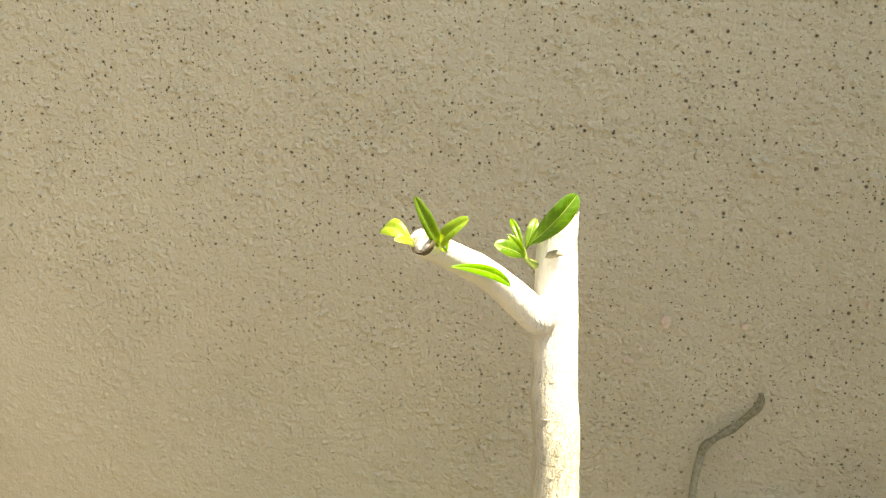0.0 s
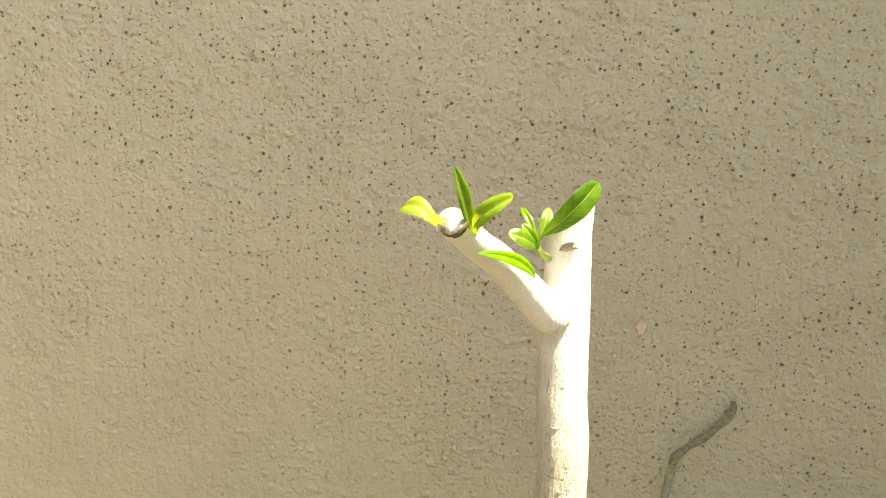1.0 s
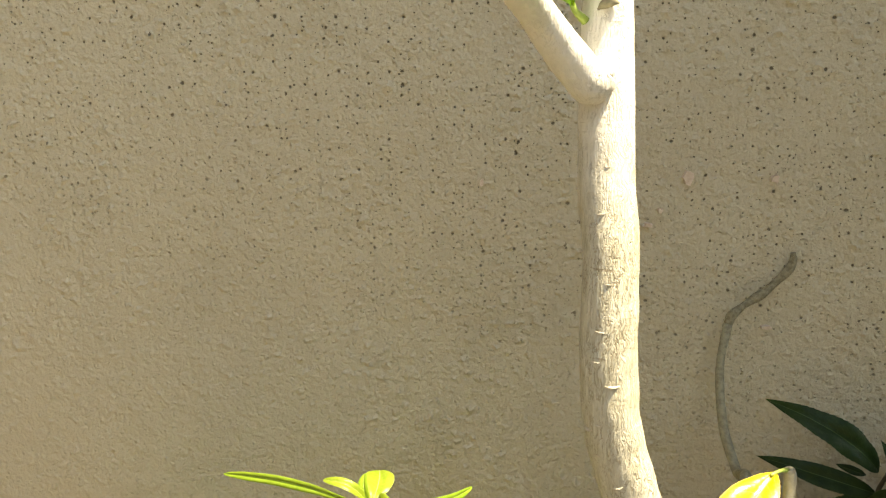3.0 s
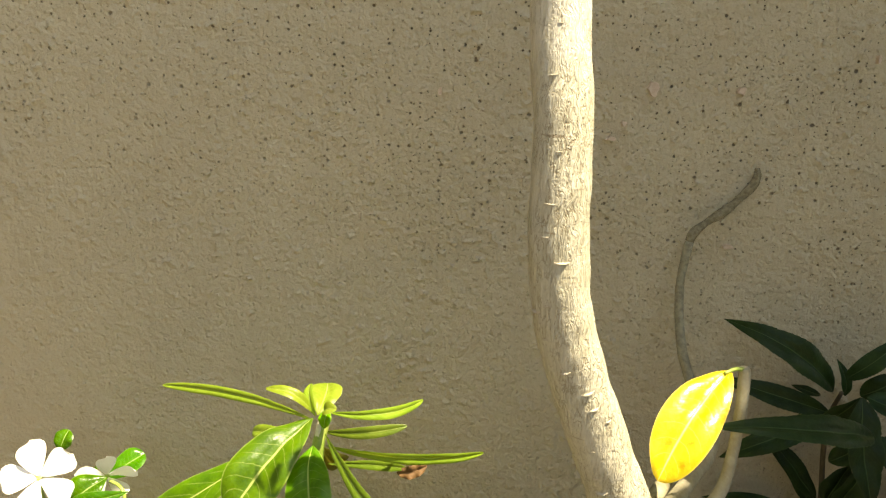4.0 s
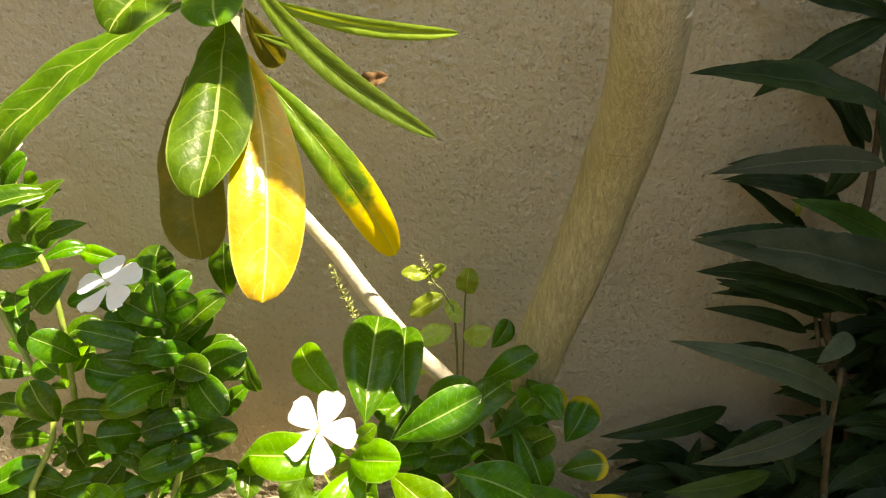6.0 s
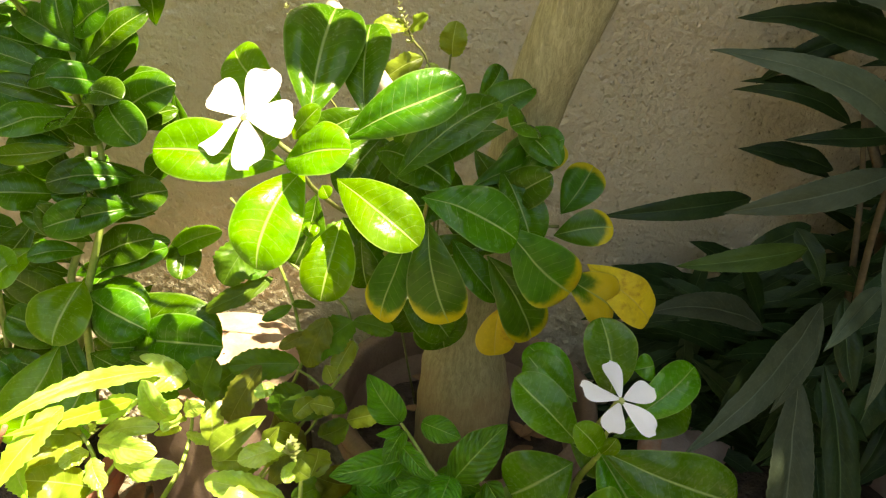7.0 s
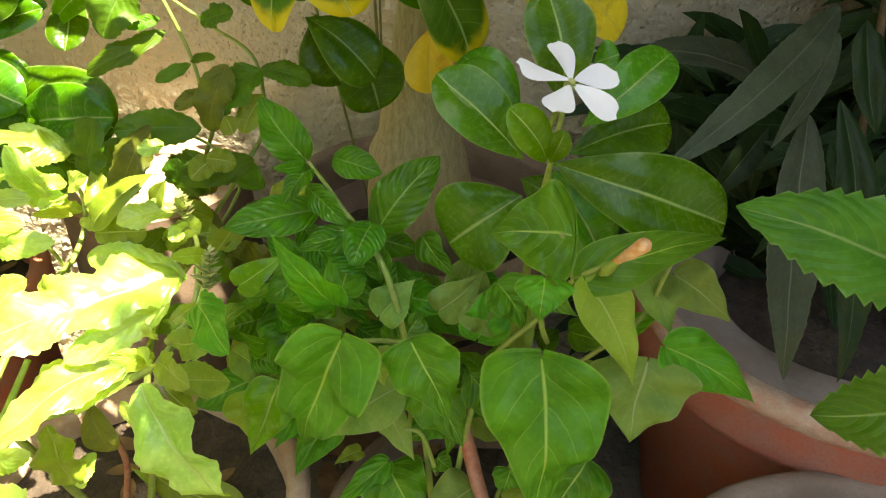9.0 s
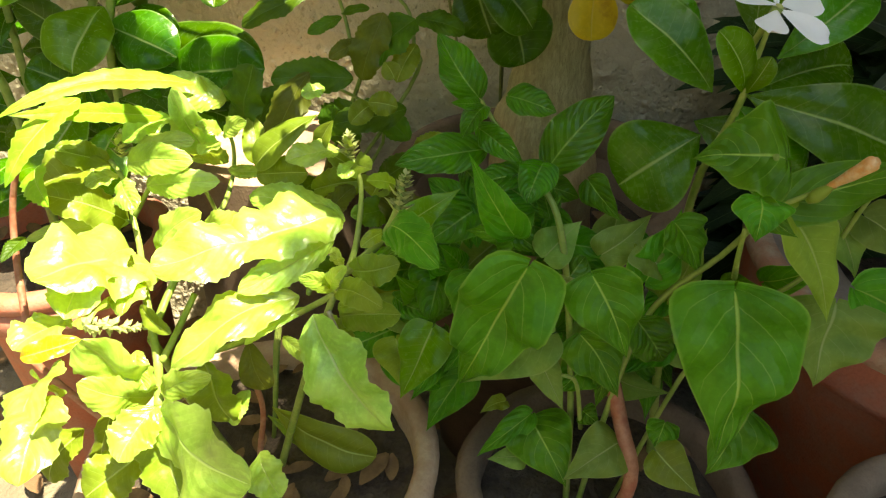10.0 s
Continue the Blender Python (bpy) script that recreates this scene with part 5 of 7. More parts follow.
# ---- four o'clock plant ----
def build_four_oclock():
    four_oclock = thing("four_oclock", (0.09, 0.56, 0.008), "four o'clock plant with heart-shaped leaves and one orange bud", "plant")
    for line in ([(0.023, 0.595, 0.247), (0.032, 0.593, 0.234), (0.041, 0.588, 0.223), (0.054, 0.575, 0.215), (0.065, 0.565, 0.190), (0.078, 0.565, 0.100), (0.085, 0.560, 0.0)],
                 [(0.148, 0.528, 0.246), (0.137, 0.535, 0.232), (0.129, 0.550, 0.201), (0.109, 0.562, 0.160), (0.098, 0.560, 0.100), (0.09, 0.56, 0.0)],
                 [(0.178, 0.550, 0.232), (0.172, 0.560, 0.190), (0.140, 0.572, 0.130), (0.11, 0.565, 0.01)],
                 [(0.124, 0.520, 0.233), (0.126, 0.524, 0.218), (0.130, 0.532, 0.203)],
                 [(0.044, 0.523, 0.204), (0.058, 0.535, 0.196), (0.072, 0.550, 0.182)],
                 [(0.070, 0.545, 0.130), (0.078, 0.550, 0.120), (0.085, 0.558, 0.08)]):
        part("stem", tube("stem", line, [0.0009 + 0.00018 * i for i in range(len(line))], GREEN_STEM, 8, 5), four_oclock)
    part("stem", tube("stem", [(0.098, 0.565, 0.111), (0.105, 0.555, 0.088), (0.112, 0.540, 0.063), (0.104, 0.545, 0.0)], [0.0040, 0.0040, 0.0038, 0.0036], RED_STEM, 10, 5), four_oclock, "reddish bare stem")
    part("stem", tube("stem", [(0.129, 0.525, 0.260), (0.133, 0.530, 0.247), (0.138, 0.535, 0.233), (0.145, 0.533, 0.237)], [0.0010, 0.0011, 0.0013, 0.0013], GREEN_STEM, 8, 5), four_oclock)
    part("bud", tube("bud", [(0.1475, 0.525, 0.2465), (0.1495, 0.522, 0.252), (0.1525, 0.5170, 0.2592), (0.1548, 0.5145, 0.2638), (0.1558, 0.5135, 0.2655)], [0.0010, 0.0015, 0.0024, 0.0028, 0.0014], BUD, 10, 4, 0.1), four_oclock, "closed orange-pink flower bud")
    part("calyx", tube("calyx", [(0.1455, 0.5275, 0.242), (0.147, 0.5255, 0.2455), (0.1495, 0.5218, 0.252)], [0.0014, 0.0026, 0.0012], LEAF["lime"], 10, 4, 0.1), four_oclock, "light green calyx")
    leaf(four_oclock, "heart", (0.140, 0.532, 0.237), (0.200, 0.555, 0.242), 0.021, 10, 0.08)
    leaf(four_oclock, "heart", (0.141, 0.530, 0.236), (0.164, 0.520, 0.193), 0.022, 0, 0.06, "lime")
    leaf(four_oclock, "heart", (0.127, 0.520, 0.205), (0.127, 0.494, 0.141), 0.051, 0, 0.06)
    leaf(four_oclock, "heart", (0.173, 0.535, 0.192), (0.168, 0.518, 0.161), 0.044, 0, 0.10, "pale")
    leaf(four_oclock, "heart", (0.181, 0.540, 0.196), (0.223, 0.536, 0.170), 0.025, 0, 0.07)
    leaf(four_oclock, "heart", (0.184, 0.560, 0.219), (0.209, 0.552, 0.201), 0.022, 0, 0.06, "pale")
    leaf(four_oclock, "heart", (0.075, 0.532, 0.199), (0.092, 0.518, 0.168), 0.033, 0, 0.08)
    leaf(four_oclock, "heart", (0.048, 0.523, 0.207), (0.021, 0.540, 0.123), 0.041, 0, 0.08)
    leaf(four_oclock, "heart", (0.103, 0.560, 0.178), (0.114, 0.570, 0.212), 0.023, 0, 0.04)
    leaf(four_oclock, "heart", (0.078, 0.560, 0.143), (0.098, 0.550, 0.114), 0.030, 0, 0.05)
    leaf(four_oclock, "heart", (0.024, 0.570, 0.168), (0.021, 0.560, 0.137), 0.025, 0, 0.05)
    leaf(four_oclock, "heart", (0.039, 0.570, 0.195), (0.053, 0.590, 0.215), 0.021, 0, 0.05)
    leaf(four_oclock, "heart", (0.099, 0.565, 0.194), (0.114, 0.560, 0.177), 0.020, 0, 0.05, "pale")
    leaf(four_oclock, "heart", (0.110, 0.560, 0.210), (0.123, 0.555, 0.188), 0.022, 0, 0.05)
    leaf(four_oclock, "heart", (0.146, 0.545, 0.173), (0.171, 0.550, 0.145), 0.020, 0, 0.05, "pale")
    leaf(four_oclock, "pucker", (0.100, 0.550, 0.164), (0.117, 0.550, 0.139), 0.021, 0, 0.06)
    leaf(four_oclock, "pucker", (0.063, 0.565, 0.162), (0.076, 0.570, 0.183), 0.024, 0, 0.06)
    leaf(four_oclock, "heart", (-0.016, 0.594, 0.165), (0.010, 0.574, 0.194), 0.014, 7, 0.08)
    leaf(four_oclock, "heart", (-0.031, 0.594, 0.147), (-0.002, 0.574, 0.181), 0.013, 2, 0.08)
    leaf(four_oclock, "pucker", (0.017, 0.589, 0.157), (0.007, 0.569, 0.184), 0.012, 20, 0.08)
    leaf(four_oclock, "heart", (0.034, 0.602, 0.162), (0.051, 0.582, 0.162), 0.012, -14, 0.08)
    leaf(four_oclock, "heart", (0.030, 0.604, 0.092), (0.026, 0.584, 0.142), 0.017, 23, 0.08)
    leaf(four_oclock, "heart", (0.034, 0.592, 0.091), (0.060, 0.572, 0.136), 0.016, -17, 0.08, "pale")
    leaf(four_oclock, "pucker", (-0.022, 0.597, 0.129), (0.009, 0.577, 0.136), 0.014, 8, 0.08)
    leaf(four_oclock, "heart", (0.020, 0.601, 0.101), (0.008, 0.581, 0.089), 0.018, -9, 0.08)
    leaf(four_oclock, "heart", (0.077, 0.586, 0.140), (0.047, 0.566, 0.152), 0.024, -23, 0.08)
    leaf(four_oclock, "pucker", (0.078, 0.585, 0.086), (0.079, 0.565, 0.155), 0.025, -6, 0.08, "pale")
    leaf(four_oclock, "heart", (0.105, 0.586, 0.133), (0.087, 0.566, 0.162), 0.012, 22, 0.08)
    leaf(four_oclock, "heart", (0.102, 0.604, 0.120), (0.116, 0.584, 0.096), 0.027, -7, 0.08)
    leaf(four_oclock, "pucker", (0.128, 0.601, 0.151), (0.110, 0.581, 0.138), 0.017, 12, 0.08)
    leaf(four_oclock, "heart", (0.122, 0.586, 0.149), (0.126, 0.566, 0.204), 0.024, -20, 0.08, "pale")
    leaf(four_oclock, "pucker", (0.090, 0.591, 0.145), (0.067, 0.571, 0.170), 0.014, -21, 0.08)
    leaf(four_oclock, "heart", (0.123, 0.593, 0.132), (0.148, 0.573, 0.155), 0.017, 4, 0.08, "pale")
    leaf(four_oclock, "heart", (0.153, 0.602, 0.148), (0.176, 0.582, 0.159), 0.017, 11, 0.08)
    leaf(four_oclock, "heart", (0.172, 0.601, 0.154), (0.192, 0.581, 0.184), 0.017, -3, 0.08)
    leaf(four_oclock, "pucker", (0.022, 0.595, 0.248), (0.003, 0.600, 0.275), 0.019, 10, 0.06)
    leaf(four_oclock, "pucker", (0.035, 0.594, 0.250), (0.057, 0.590, 0.245), 0.015, 0, 0.08)
    leaf(four_oclock, "pucker", (0.055, 0.583, 0.220), (0.082, 0.598, 0.251), 0.024, 0, 0.06)
    leaf(four_oclock, "pucker", (0.026, 0.590, 0.225), (-0.014, 0.575, 0.222), 0.019, 0, 0.07)
    leaf(four_oclock, "pucker", (0.025, 0.590, 0.246), (0.017, 0.570, 0.239), 0.011, 15, 0.08)
    leaf(four_oclock, "pucker", (0.023, 0.590, 0.248), (0.011, 0.580, 0.251), 0.006, -10, 0.08)
    leaf(four_oclock, "pucker", (0.022, 0.592, 0.235), (0.043, 0.575, 0.227), 0.013, 20, 0.06)
    leaf(four_oclock, "pucker", (0.053, 0.580, 0.225), (0.047, 0.560, 0.216), 0.019, 0, 0.07)
    leaf(four_oclock, "pucker", (0.049, 0.585, 0.217), (0.021, 0.570, 0.217), 0.015, 20, 0.06)
    leaf(four_oclock, "heart", (0.042, 0.540, 0.211), (0.023, 0.530, 0.252), 0.018, -10, 0.06)
    leaf(four_oclock, "heart", (0.040, 0.545, 0.206), (0.022, 0.530, 0.218), 0.014, 10, 0.06)
    leaf(four_oclock, "heart", (-0.005, 0.560, 0.202), (0.017, 0.565, 0.218), 0.015, 0, 0.05, "young")
    leaf(four_oclock, "pucker", (0.051, 0.570, 0.207), (0.029, 0.580, 0.215), 0.016, 0, 0.05)
    leaf(four_oclock, "pucker", (0.058, 0.570, 0.202), (0.052, 0.580, 0.216), 0.013, 0, 0.05)
    leaf(four_oclock, "heart", (0.133, 0.527, 0.258), (0.103, 0.530, 0.255), 0.035, 0, 0.07)
    leaf(four_oclock, "heart", (0.123, 0.512, 0.250), (0.122, 0.503, 0.238), 0.020, 0, 0.16)
    leaf(four_oclock, "heart", (0.123, 0.512, 0.248), (0.135, 0.503, 0.241), 0.011, 20, 0.1)
    leaf(four_oclock, "heart", (0.057, 0.565, 0.184), (0.073, 0.575, 0.199), 0.021, 0, 0.04, "pale")
    leaf(four_oclock, "heart", (0.084, 0.575, 0.181), (0.105, 0.580, 0.202), 0.020, 0, 0.04, "pale")
    leaf(four_oclock, "heart", (0.107, 0.580, 0.176), (0.097, 0.570, 0.192), 0.016, 0, 0.05, "lime")
    leaf(four_oclock, "heart", (0.075, 0.590, 0.212), (0.091, 0.580, 0.197), 0.016, 20, 0.06)
    leaf(four_oclock, "heart", (0.174, 0.560, 0.217), (0.185, 0.550, 0.194), 0.019, 0, 0.06, "pale")
    leaf(four_oclock, "heart", (0.056, 0.560, 0.168), (0.060, 0.550, 0.153), 0.015, 0, 0.05, "lime")
    leaf(four_oclock, "heart", (0.064, 0.560, 0.142), (0.022, 0.545, 0.119), 0.029, 15, 0.05, "pale")
    leaf(four_oclock, "heart", (0.060, 0.560, 0.124), (0.074, 0.550, 0.100), 0.016, 0, 0.05, "pale")
    leaf(four_oclock, "heart", (0.005, 0.560, 0.140), (-0.010, 0.545, 0.103), 0.027, 0, 0.05, "young")
    leaf(four_oclock, "heart", (0.085, 0.570, 0.120), (0.070, 0.560, 0.103), 0.026, 0, 0.05)
    leaf(four_oclock, "heart", (0.093, 0.565, 0.122), (0.090, 0.555, 0.099), 0.013, 0, 0.05)
    leaf(four_oclock, "heart", (0.058, 0.560, 0.085), (0.030, 0.545, 0.064), 0.015, 25, 0.08)
    leaf(four_oclock, "heart", (0.044, 0.560, 0.093), (0.031, 0.550, 0.093), 0.010, 25, 0.08, "lime")
    leaf(four_oclock, "heart", (0.059, 0.560, 0.080), (0.079, 0.535, 0.059), 0.037, 0, 0.07)
    leaf(four_oclock, "heart", (0.104, 0.550, 0.080), (0.076, 0.530, 0.071), 0.029, 10, 0.07, "pale")
    leaf(four_oclock, "heart", (0.056, 0.550, 0.062), (0.036, 0.545, 0.063), 0.014, 10, 0.07, "pale")
    leaf(four_oclock, "heart", (0.158, 0.540, 0.120), (0.138, 0.520, 0.098), 0.033, 0, 0.06)
    leaf(four_oclock, "heart", (0.119, 0.535, 0.094), (0.140, 0.520, 0.082), 0.023, 0, 0.05, "lime")
    leaf(four_oclock, "heart", (0.123, 0.545, 0.104), (0.120, 0.540, 0.090), 0.017, 0, 0.05)
    leaf(four_oclock, "heart", (0.085, 0.560, 0.091), (0.094, 0.555, 0.087), 0.013, 0, 0.05)
    # crowded leaves further back between the stems
    pick = random.Random(17)
    for _ in range(62):
        at = Vector((pick.uniform(-0.035, 0.15), pick.uniform(0.595, 0.645), pick.uniform(0.07, 0.175)))
        size = pick.uniform(0.028, 0.046)
        way = Vector((pick.uniform(-1, 1), pick.uniform(-0.7, 0.1), pick.uniform(-0.5, 0.8))).normalized()
        if (at + way * size).z < 0.185 - 0.5 * (at.y - 0.6):
            leaf(four_oclock, *pick.choice((("heart", at), ("pucker", at))), at + way * size, size * pick.uniform(0.55, 0.75), pick.uniform(-20, 20), 0.08, pick.choice((None, None, "pucker", "pale")))
    for _ in range(20):
        at = Vector((pick.uniform(0.012, 0.062), pick.uniform(0.585, 0.605), pick.uniform(0.175, 0.222)))
        size = pick.uniform(0.024, 0.036)
        way = Vector((pick.uniform(-1, 0.8), pick.uniform(-0.7, 0.2), pick.uniform(-0.7, 0.4))).normalized()
        if (at + way * size).z < (0.205 if (at + way * size).x > 0.048 else 0.235):
            leaf(four_oclock, "pucker", at, at + way * size, size * pick.uniform(0.5, 0.65), pick.uniform(-20, 20), 0.08)


build_four_oclock()


def spike_mesh(name, foot, head, radius, whorls, material):
    """A seed spike: loose whorls of small pointed bracts round a thin stalk."""
    foot, head = Vector(foot), Vector(head)
    up = (head - foot).normalized()
    first = up.orthogonal().normalized()
    other = up.cross(first)
    verts, faces = [], []
    pick = random.Random(4)
    for i in range(whorls):
        for j in range(6):
            c = foot.lerp(head, (i + pick.uniform(-0.3, 0.3)) / (whorls - 1))
            r = radius * (1.2 - 0.7 * i / whorls) * pick.uniform(0.7, 1.25)
            a = j * 1.047 + i * 0.5 + pick.uniform(-0.4, 0.4)
            way = first * math.cos(a) + other * math.sin(a) + up * pick.uniform(0.2, 0.9)
            side = up.cross(way).normalized() * r * 0.38
            n = len(verts)
            verts += [c, c + way * r * 0.55 + side, c + way * r * 0.55 - side, c + way * r * 0.6 - up * r * 0.25, c + way * r * 1.15]
            faces += [(n, n + 1, n + 3), (n, n + 3, n + 2), (n + 1, n + 4, n + 3), (n + 3, n + 4, n + 2), (n, n + 2, n + 4, n + 1)]
    return mesh_of(name, verts, faces, material, False)


# ---- sunlit basil ----
def build_basil():
    basil = thing("basil", (-0.11, 0.56, 0.008), "sunlit holy basil with pale toothed leaves and seed spikes", "plant")
    for line, material, thin, thick in (
            ([(-0.180, 0.615, 0.194), (-0.170, 0.607, 0.186), (-0.166, 0.600, 0.169), (-0.157, 0.585, 0.158), (-0.143, 0.560, 0.155), (-0.132, 0.540, 0.143), (-0.127, 0.530, 0.130), (-0.115, 0.505, 0.127)], GREEN_STEM, 0.0012, 0.0024),
            ([(-0.166, 0.600, 0.167), (-0.153, 0.603, 0.186), (-0.144, 0.605, 0.196)], GREEN_STEM, 0.0016, 0.001),
            ([(-0.167, 0.600, 0.164), (-0.183, 0.598, 0.172)], GREEN_STEM, 0.0012, 0.001),
            ([(-0.124, 0.645, 0.204), (-0.122, 0.645, 0.191), (-0.123, 0.640, 0.176), (-0.123, 0.620, 0.166), (-0.125, 0.590, 0.164), (-0.131, 0.560, 0.149), (-0.134, 0.540, 0.135)], GREEN_STEM, 0.001, 0.0022),
            ([(-0.125, 0.617, 0.160), (-0.126, 0.610, 0.181), (-0.126, 0.600, 0.191)], GREEN_STEM, 0.0012, 0.001),
            ([(-0.041, 0.595, 0.219), (-0.035, 0.590, 0.209), (-0.033, 0.585, 0.198), (-0.034, 0.575, 0.181), (-0.033, 0.555, 0.179), (-0.034, 0.530, 0.181)], GREEN_STEM, 0.001, 0.0018),
            ([(-0.002, 0.530, 0.241), (-0.004, 0.527, 0.228), (-0.013, 0.530, 0.209), (-0.027, 0.530, 0.194)], GREEN_STEM, 0.0012, 0.002),
            ([(-0.031, 0.528, 0.184), (-0.052, 0.540, 0.162), (-0.089, 0.545, 0.134), (-0.119, 0.540, 0.122), (-0.119, 0.515, 0.127)], GREEN_STEM, 0.0014, 0.002),
            ([(-0.057, 0.585, 0.181), (-0.060, 0.580, 0.159), (-0.053, 0.550, 0.164)], GREEN_STEM, 0.001, 0.0014),
            ([(-0.038, 0.531, 0.170), (-0.033, 0.527, 0.161), (-0.020, 0.510, 0.148)], PALE_STEM, 0.0012, 0.0006),
            ([(-0.111, 0.550, 0.158), (-0.120, 0.540, 0.140), (-0.125, 0.530, 0.130)], GREEN_STEM, 0.0016, 0.002),
            ([(-0.115, 0.505, 0.127), (-0.116, 0.520, 0.080), (-0.112, 0.545, 0.0)], GREEN_STEM, 0.0024, 0.0030),
            ([(-0.134, 0.540, 0.135), (-0.128, 0.550, 0.080), (-0.110, 0.560, 0.0)], GREEN_STEM, 0.0022, 0.0026),
            ([(-0.034, 0.530, 0.181), (-0.060, 0.550, 0.110), (-0.095, 0.565, 0.0)], GREEN_STEM, 0.0016, 0.0024)):
        last = len(line) - 1
        part("stem", tube("stem", line, [thin + (thick - thin) * i / last for i in range(last + 1)], material, 8, 5), basil)
    part("stem", tube("stem", [(-0.216, 0.600, 0.210), (-0.234, 0.600, 0.175), (-0.237, 0.590, 0.144), (-0.228, 0.570, 0.116), (-0.215, 0.550, 0.101), (-0.16, 0.56, 0.0)], [0.0016, 0.0018, 0.002, 0.0022, 0.0022, 0.0024], RED_STEM, 8, 5), basil, "orange-brown dry stem")
    part("stem", tube("stem", [(-0.102, 0.575, 0.073), (-0.100, 0.573, 0.051), (-0.101, 0.560, 0.026), (-0.092, 0.540, 0.016), (-0.092, 0.545, 0.0)], [0.0018, 0.0018, 0.002, 0.002, 0.0022], RED_STEM, 8, 5), basil, "reddish stem")
    for foot, head in (((-0.004, 0.527, 0.227), (-0.001, 0.530, 0.241)), ((-0.141, 0.510, 0.169), (-0.134, 0.535, 0.147)), ((-0.040, 0.595, 0.215), (-0.040, 0.595, 0.226)), ((-0.173, 0.615, 0.197), (-0.172, 0.618, 0.209))):
        tagged(part("seed_spike", spike_mesh("seed_spike", foot, head, 0.0042, 10, SEEDS), basil, "pale green seed spike"), kind="stuff")
    # Most "lime" leaves below are basil leaves in shade, painted darker green.
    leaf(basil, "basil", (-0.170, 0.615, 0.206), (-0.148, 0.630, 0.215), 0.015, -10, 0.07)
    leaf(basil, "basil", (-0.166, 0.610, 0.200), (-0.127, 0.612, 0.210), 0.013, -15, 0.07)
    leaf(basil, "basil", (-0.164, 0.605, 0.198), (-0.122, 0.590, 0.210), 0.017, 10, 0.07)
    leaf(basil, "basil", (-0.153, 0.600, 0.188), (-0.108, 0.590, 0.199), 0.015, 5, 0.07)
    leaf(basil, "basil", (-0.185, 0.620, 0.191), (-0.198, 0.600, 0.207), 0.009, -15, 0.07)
    leaf(basil, "basil", (-0.179, 0.612, 0.193), (-0.209, 0.585, 0.187), 0.029, 20, 0.1, "lime")
    leaf(basil, "basil", (-0.181, 0.616, 0.193), (-0.199, 0.600, 0.207), 0.016, 10, 0.07, "lime")
    leaf(basil, "basil", (-0.167, 0.600, 0.190), (-0.153, 0.585, 0.182), 0.014, 0, 0.07)
    leaf(basil, "basil", (-0.171, 0.605, 0.191), (-0.181, 0.590, 0.191), 0.012, 10, 0.07)
    leaf(basil, "basil", (-0.169, 0.600, 0.164), (-0.197, 0.575, 0.194), 0.021, 30, 0.1, "lime")
    leaf(basil, "basil", (-0.168, 0.600, 0.165), (-0.209, 0.570, 0.170), 0.011, 10, 0.07)
    leaf(basil, "basil", (-0.176, 0.600, 0.156), (-0.185, 0.585, 0.170), 0.009, 0, 0.07, "lime")
    leaf(basil, "basil", (-0.174, 0.617, 0.201), (-0.159, 0.600, 0.217), 0.006, 0, 0.07)
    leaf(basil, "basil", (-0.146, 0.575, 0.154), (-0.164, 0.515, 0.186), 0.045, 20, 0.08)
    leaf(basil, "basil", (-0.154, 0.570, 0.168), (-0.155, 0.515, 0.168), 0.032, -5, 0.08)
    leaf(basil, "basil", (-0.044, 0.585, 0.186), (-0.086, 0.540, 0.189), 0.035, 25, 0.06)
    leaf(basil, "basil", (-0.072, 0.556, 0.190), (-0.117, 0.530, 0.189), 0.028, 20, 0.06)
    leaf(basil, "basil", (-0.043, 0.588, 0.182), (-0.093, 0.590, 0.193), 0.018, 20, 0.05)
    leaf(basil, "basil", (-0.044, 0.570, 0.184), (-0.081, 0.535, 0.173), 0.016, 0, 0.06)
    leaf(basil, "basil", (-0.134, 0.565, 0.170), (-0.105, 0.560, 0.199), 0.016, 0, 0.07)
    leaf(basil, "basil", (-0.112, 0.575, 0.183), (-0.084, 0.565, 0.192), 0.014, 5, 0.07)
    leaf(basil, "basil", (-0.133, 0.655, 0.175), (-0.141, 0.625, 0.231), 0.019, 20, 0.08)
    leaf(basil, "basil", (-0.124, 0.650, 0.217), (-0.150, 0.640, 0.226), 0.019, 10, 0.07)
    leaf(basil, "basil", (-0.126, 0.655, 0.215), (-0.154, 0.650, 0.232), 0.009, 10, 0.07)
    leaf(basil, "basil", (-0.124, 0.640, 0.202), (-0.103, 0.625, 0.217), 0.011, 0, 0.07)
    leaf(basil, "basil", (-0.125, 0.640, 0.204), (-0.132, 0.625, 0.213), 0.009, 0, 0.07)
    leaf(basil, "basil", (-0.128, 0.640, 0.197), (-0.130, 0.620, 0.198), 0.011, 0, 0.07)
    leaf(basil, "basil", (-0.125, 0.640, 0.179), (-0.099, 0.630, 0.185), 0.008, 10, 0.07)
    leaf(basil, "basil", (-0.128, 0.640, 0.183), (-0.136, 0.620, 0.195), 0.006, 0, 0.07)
    leaf(basil, "obovate", (-0.107, 0.640, 0.215), (-0.099, 0.620, 0.195), 0.014, -10, 0.07, "lime")
    leaf(basil, "obovate", (-0.059, 0.610, 0.229), (-0.093, 0.600, 0.205), 0.020, 30, 0.06, "lime")
    leaf(basil, "basil", (-0.091, 0.600, 0.199), (-0.064, 0.600, 0.202), 0.017, 10, 0.06, "lime")
    leaf(basil, "basil", (-0.046, 0.600, 0.216), (-0.069, 0.585, 0.216), 0.015, 20, 0.07)
    leaf(basil, "obovate", (-0.048, 0.600, 0.231), (-0.058, 0.600, 0.213), 0.011, 20, 0.05, "lime")
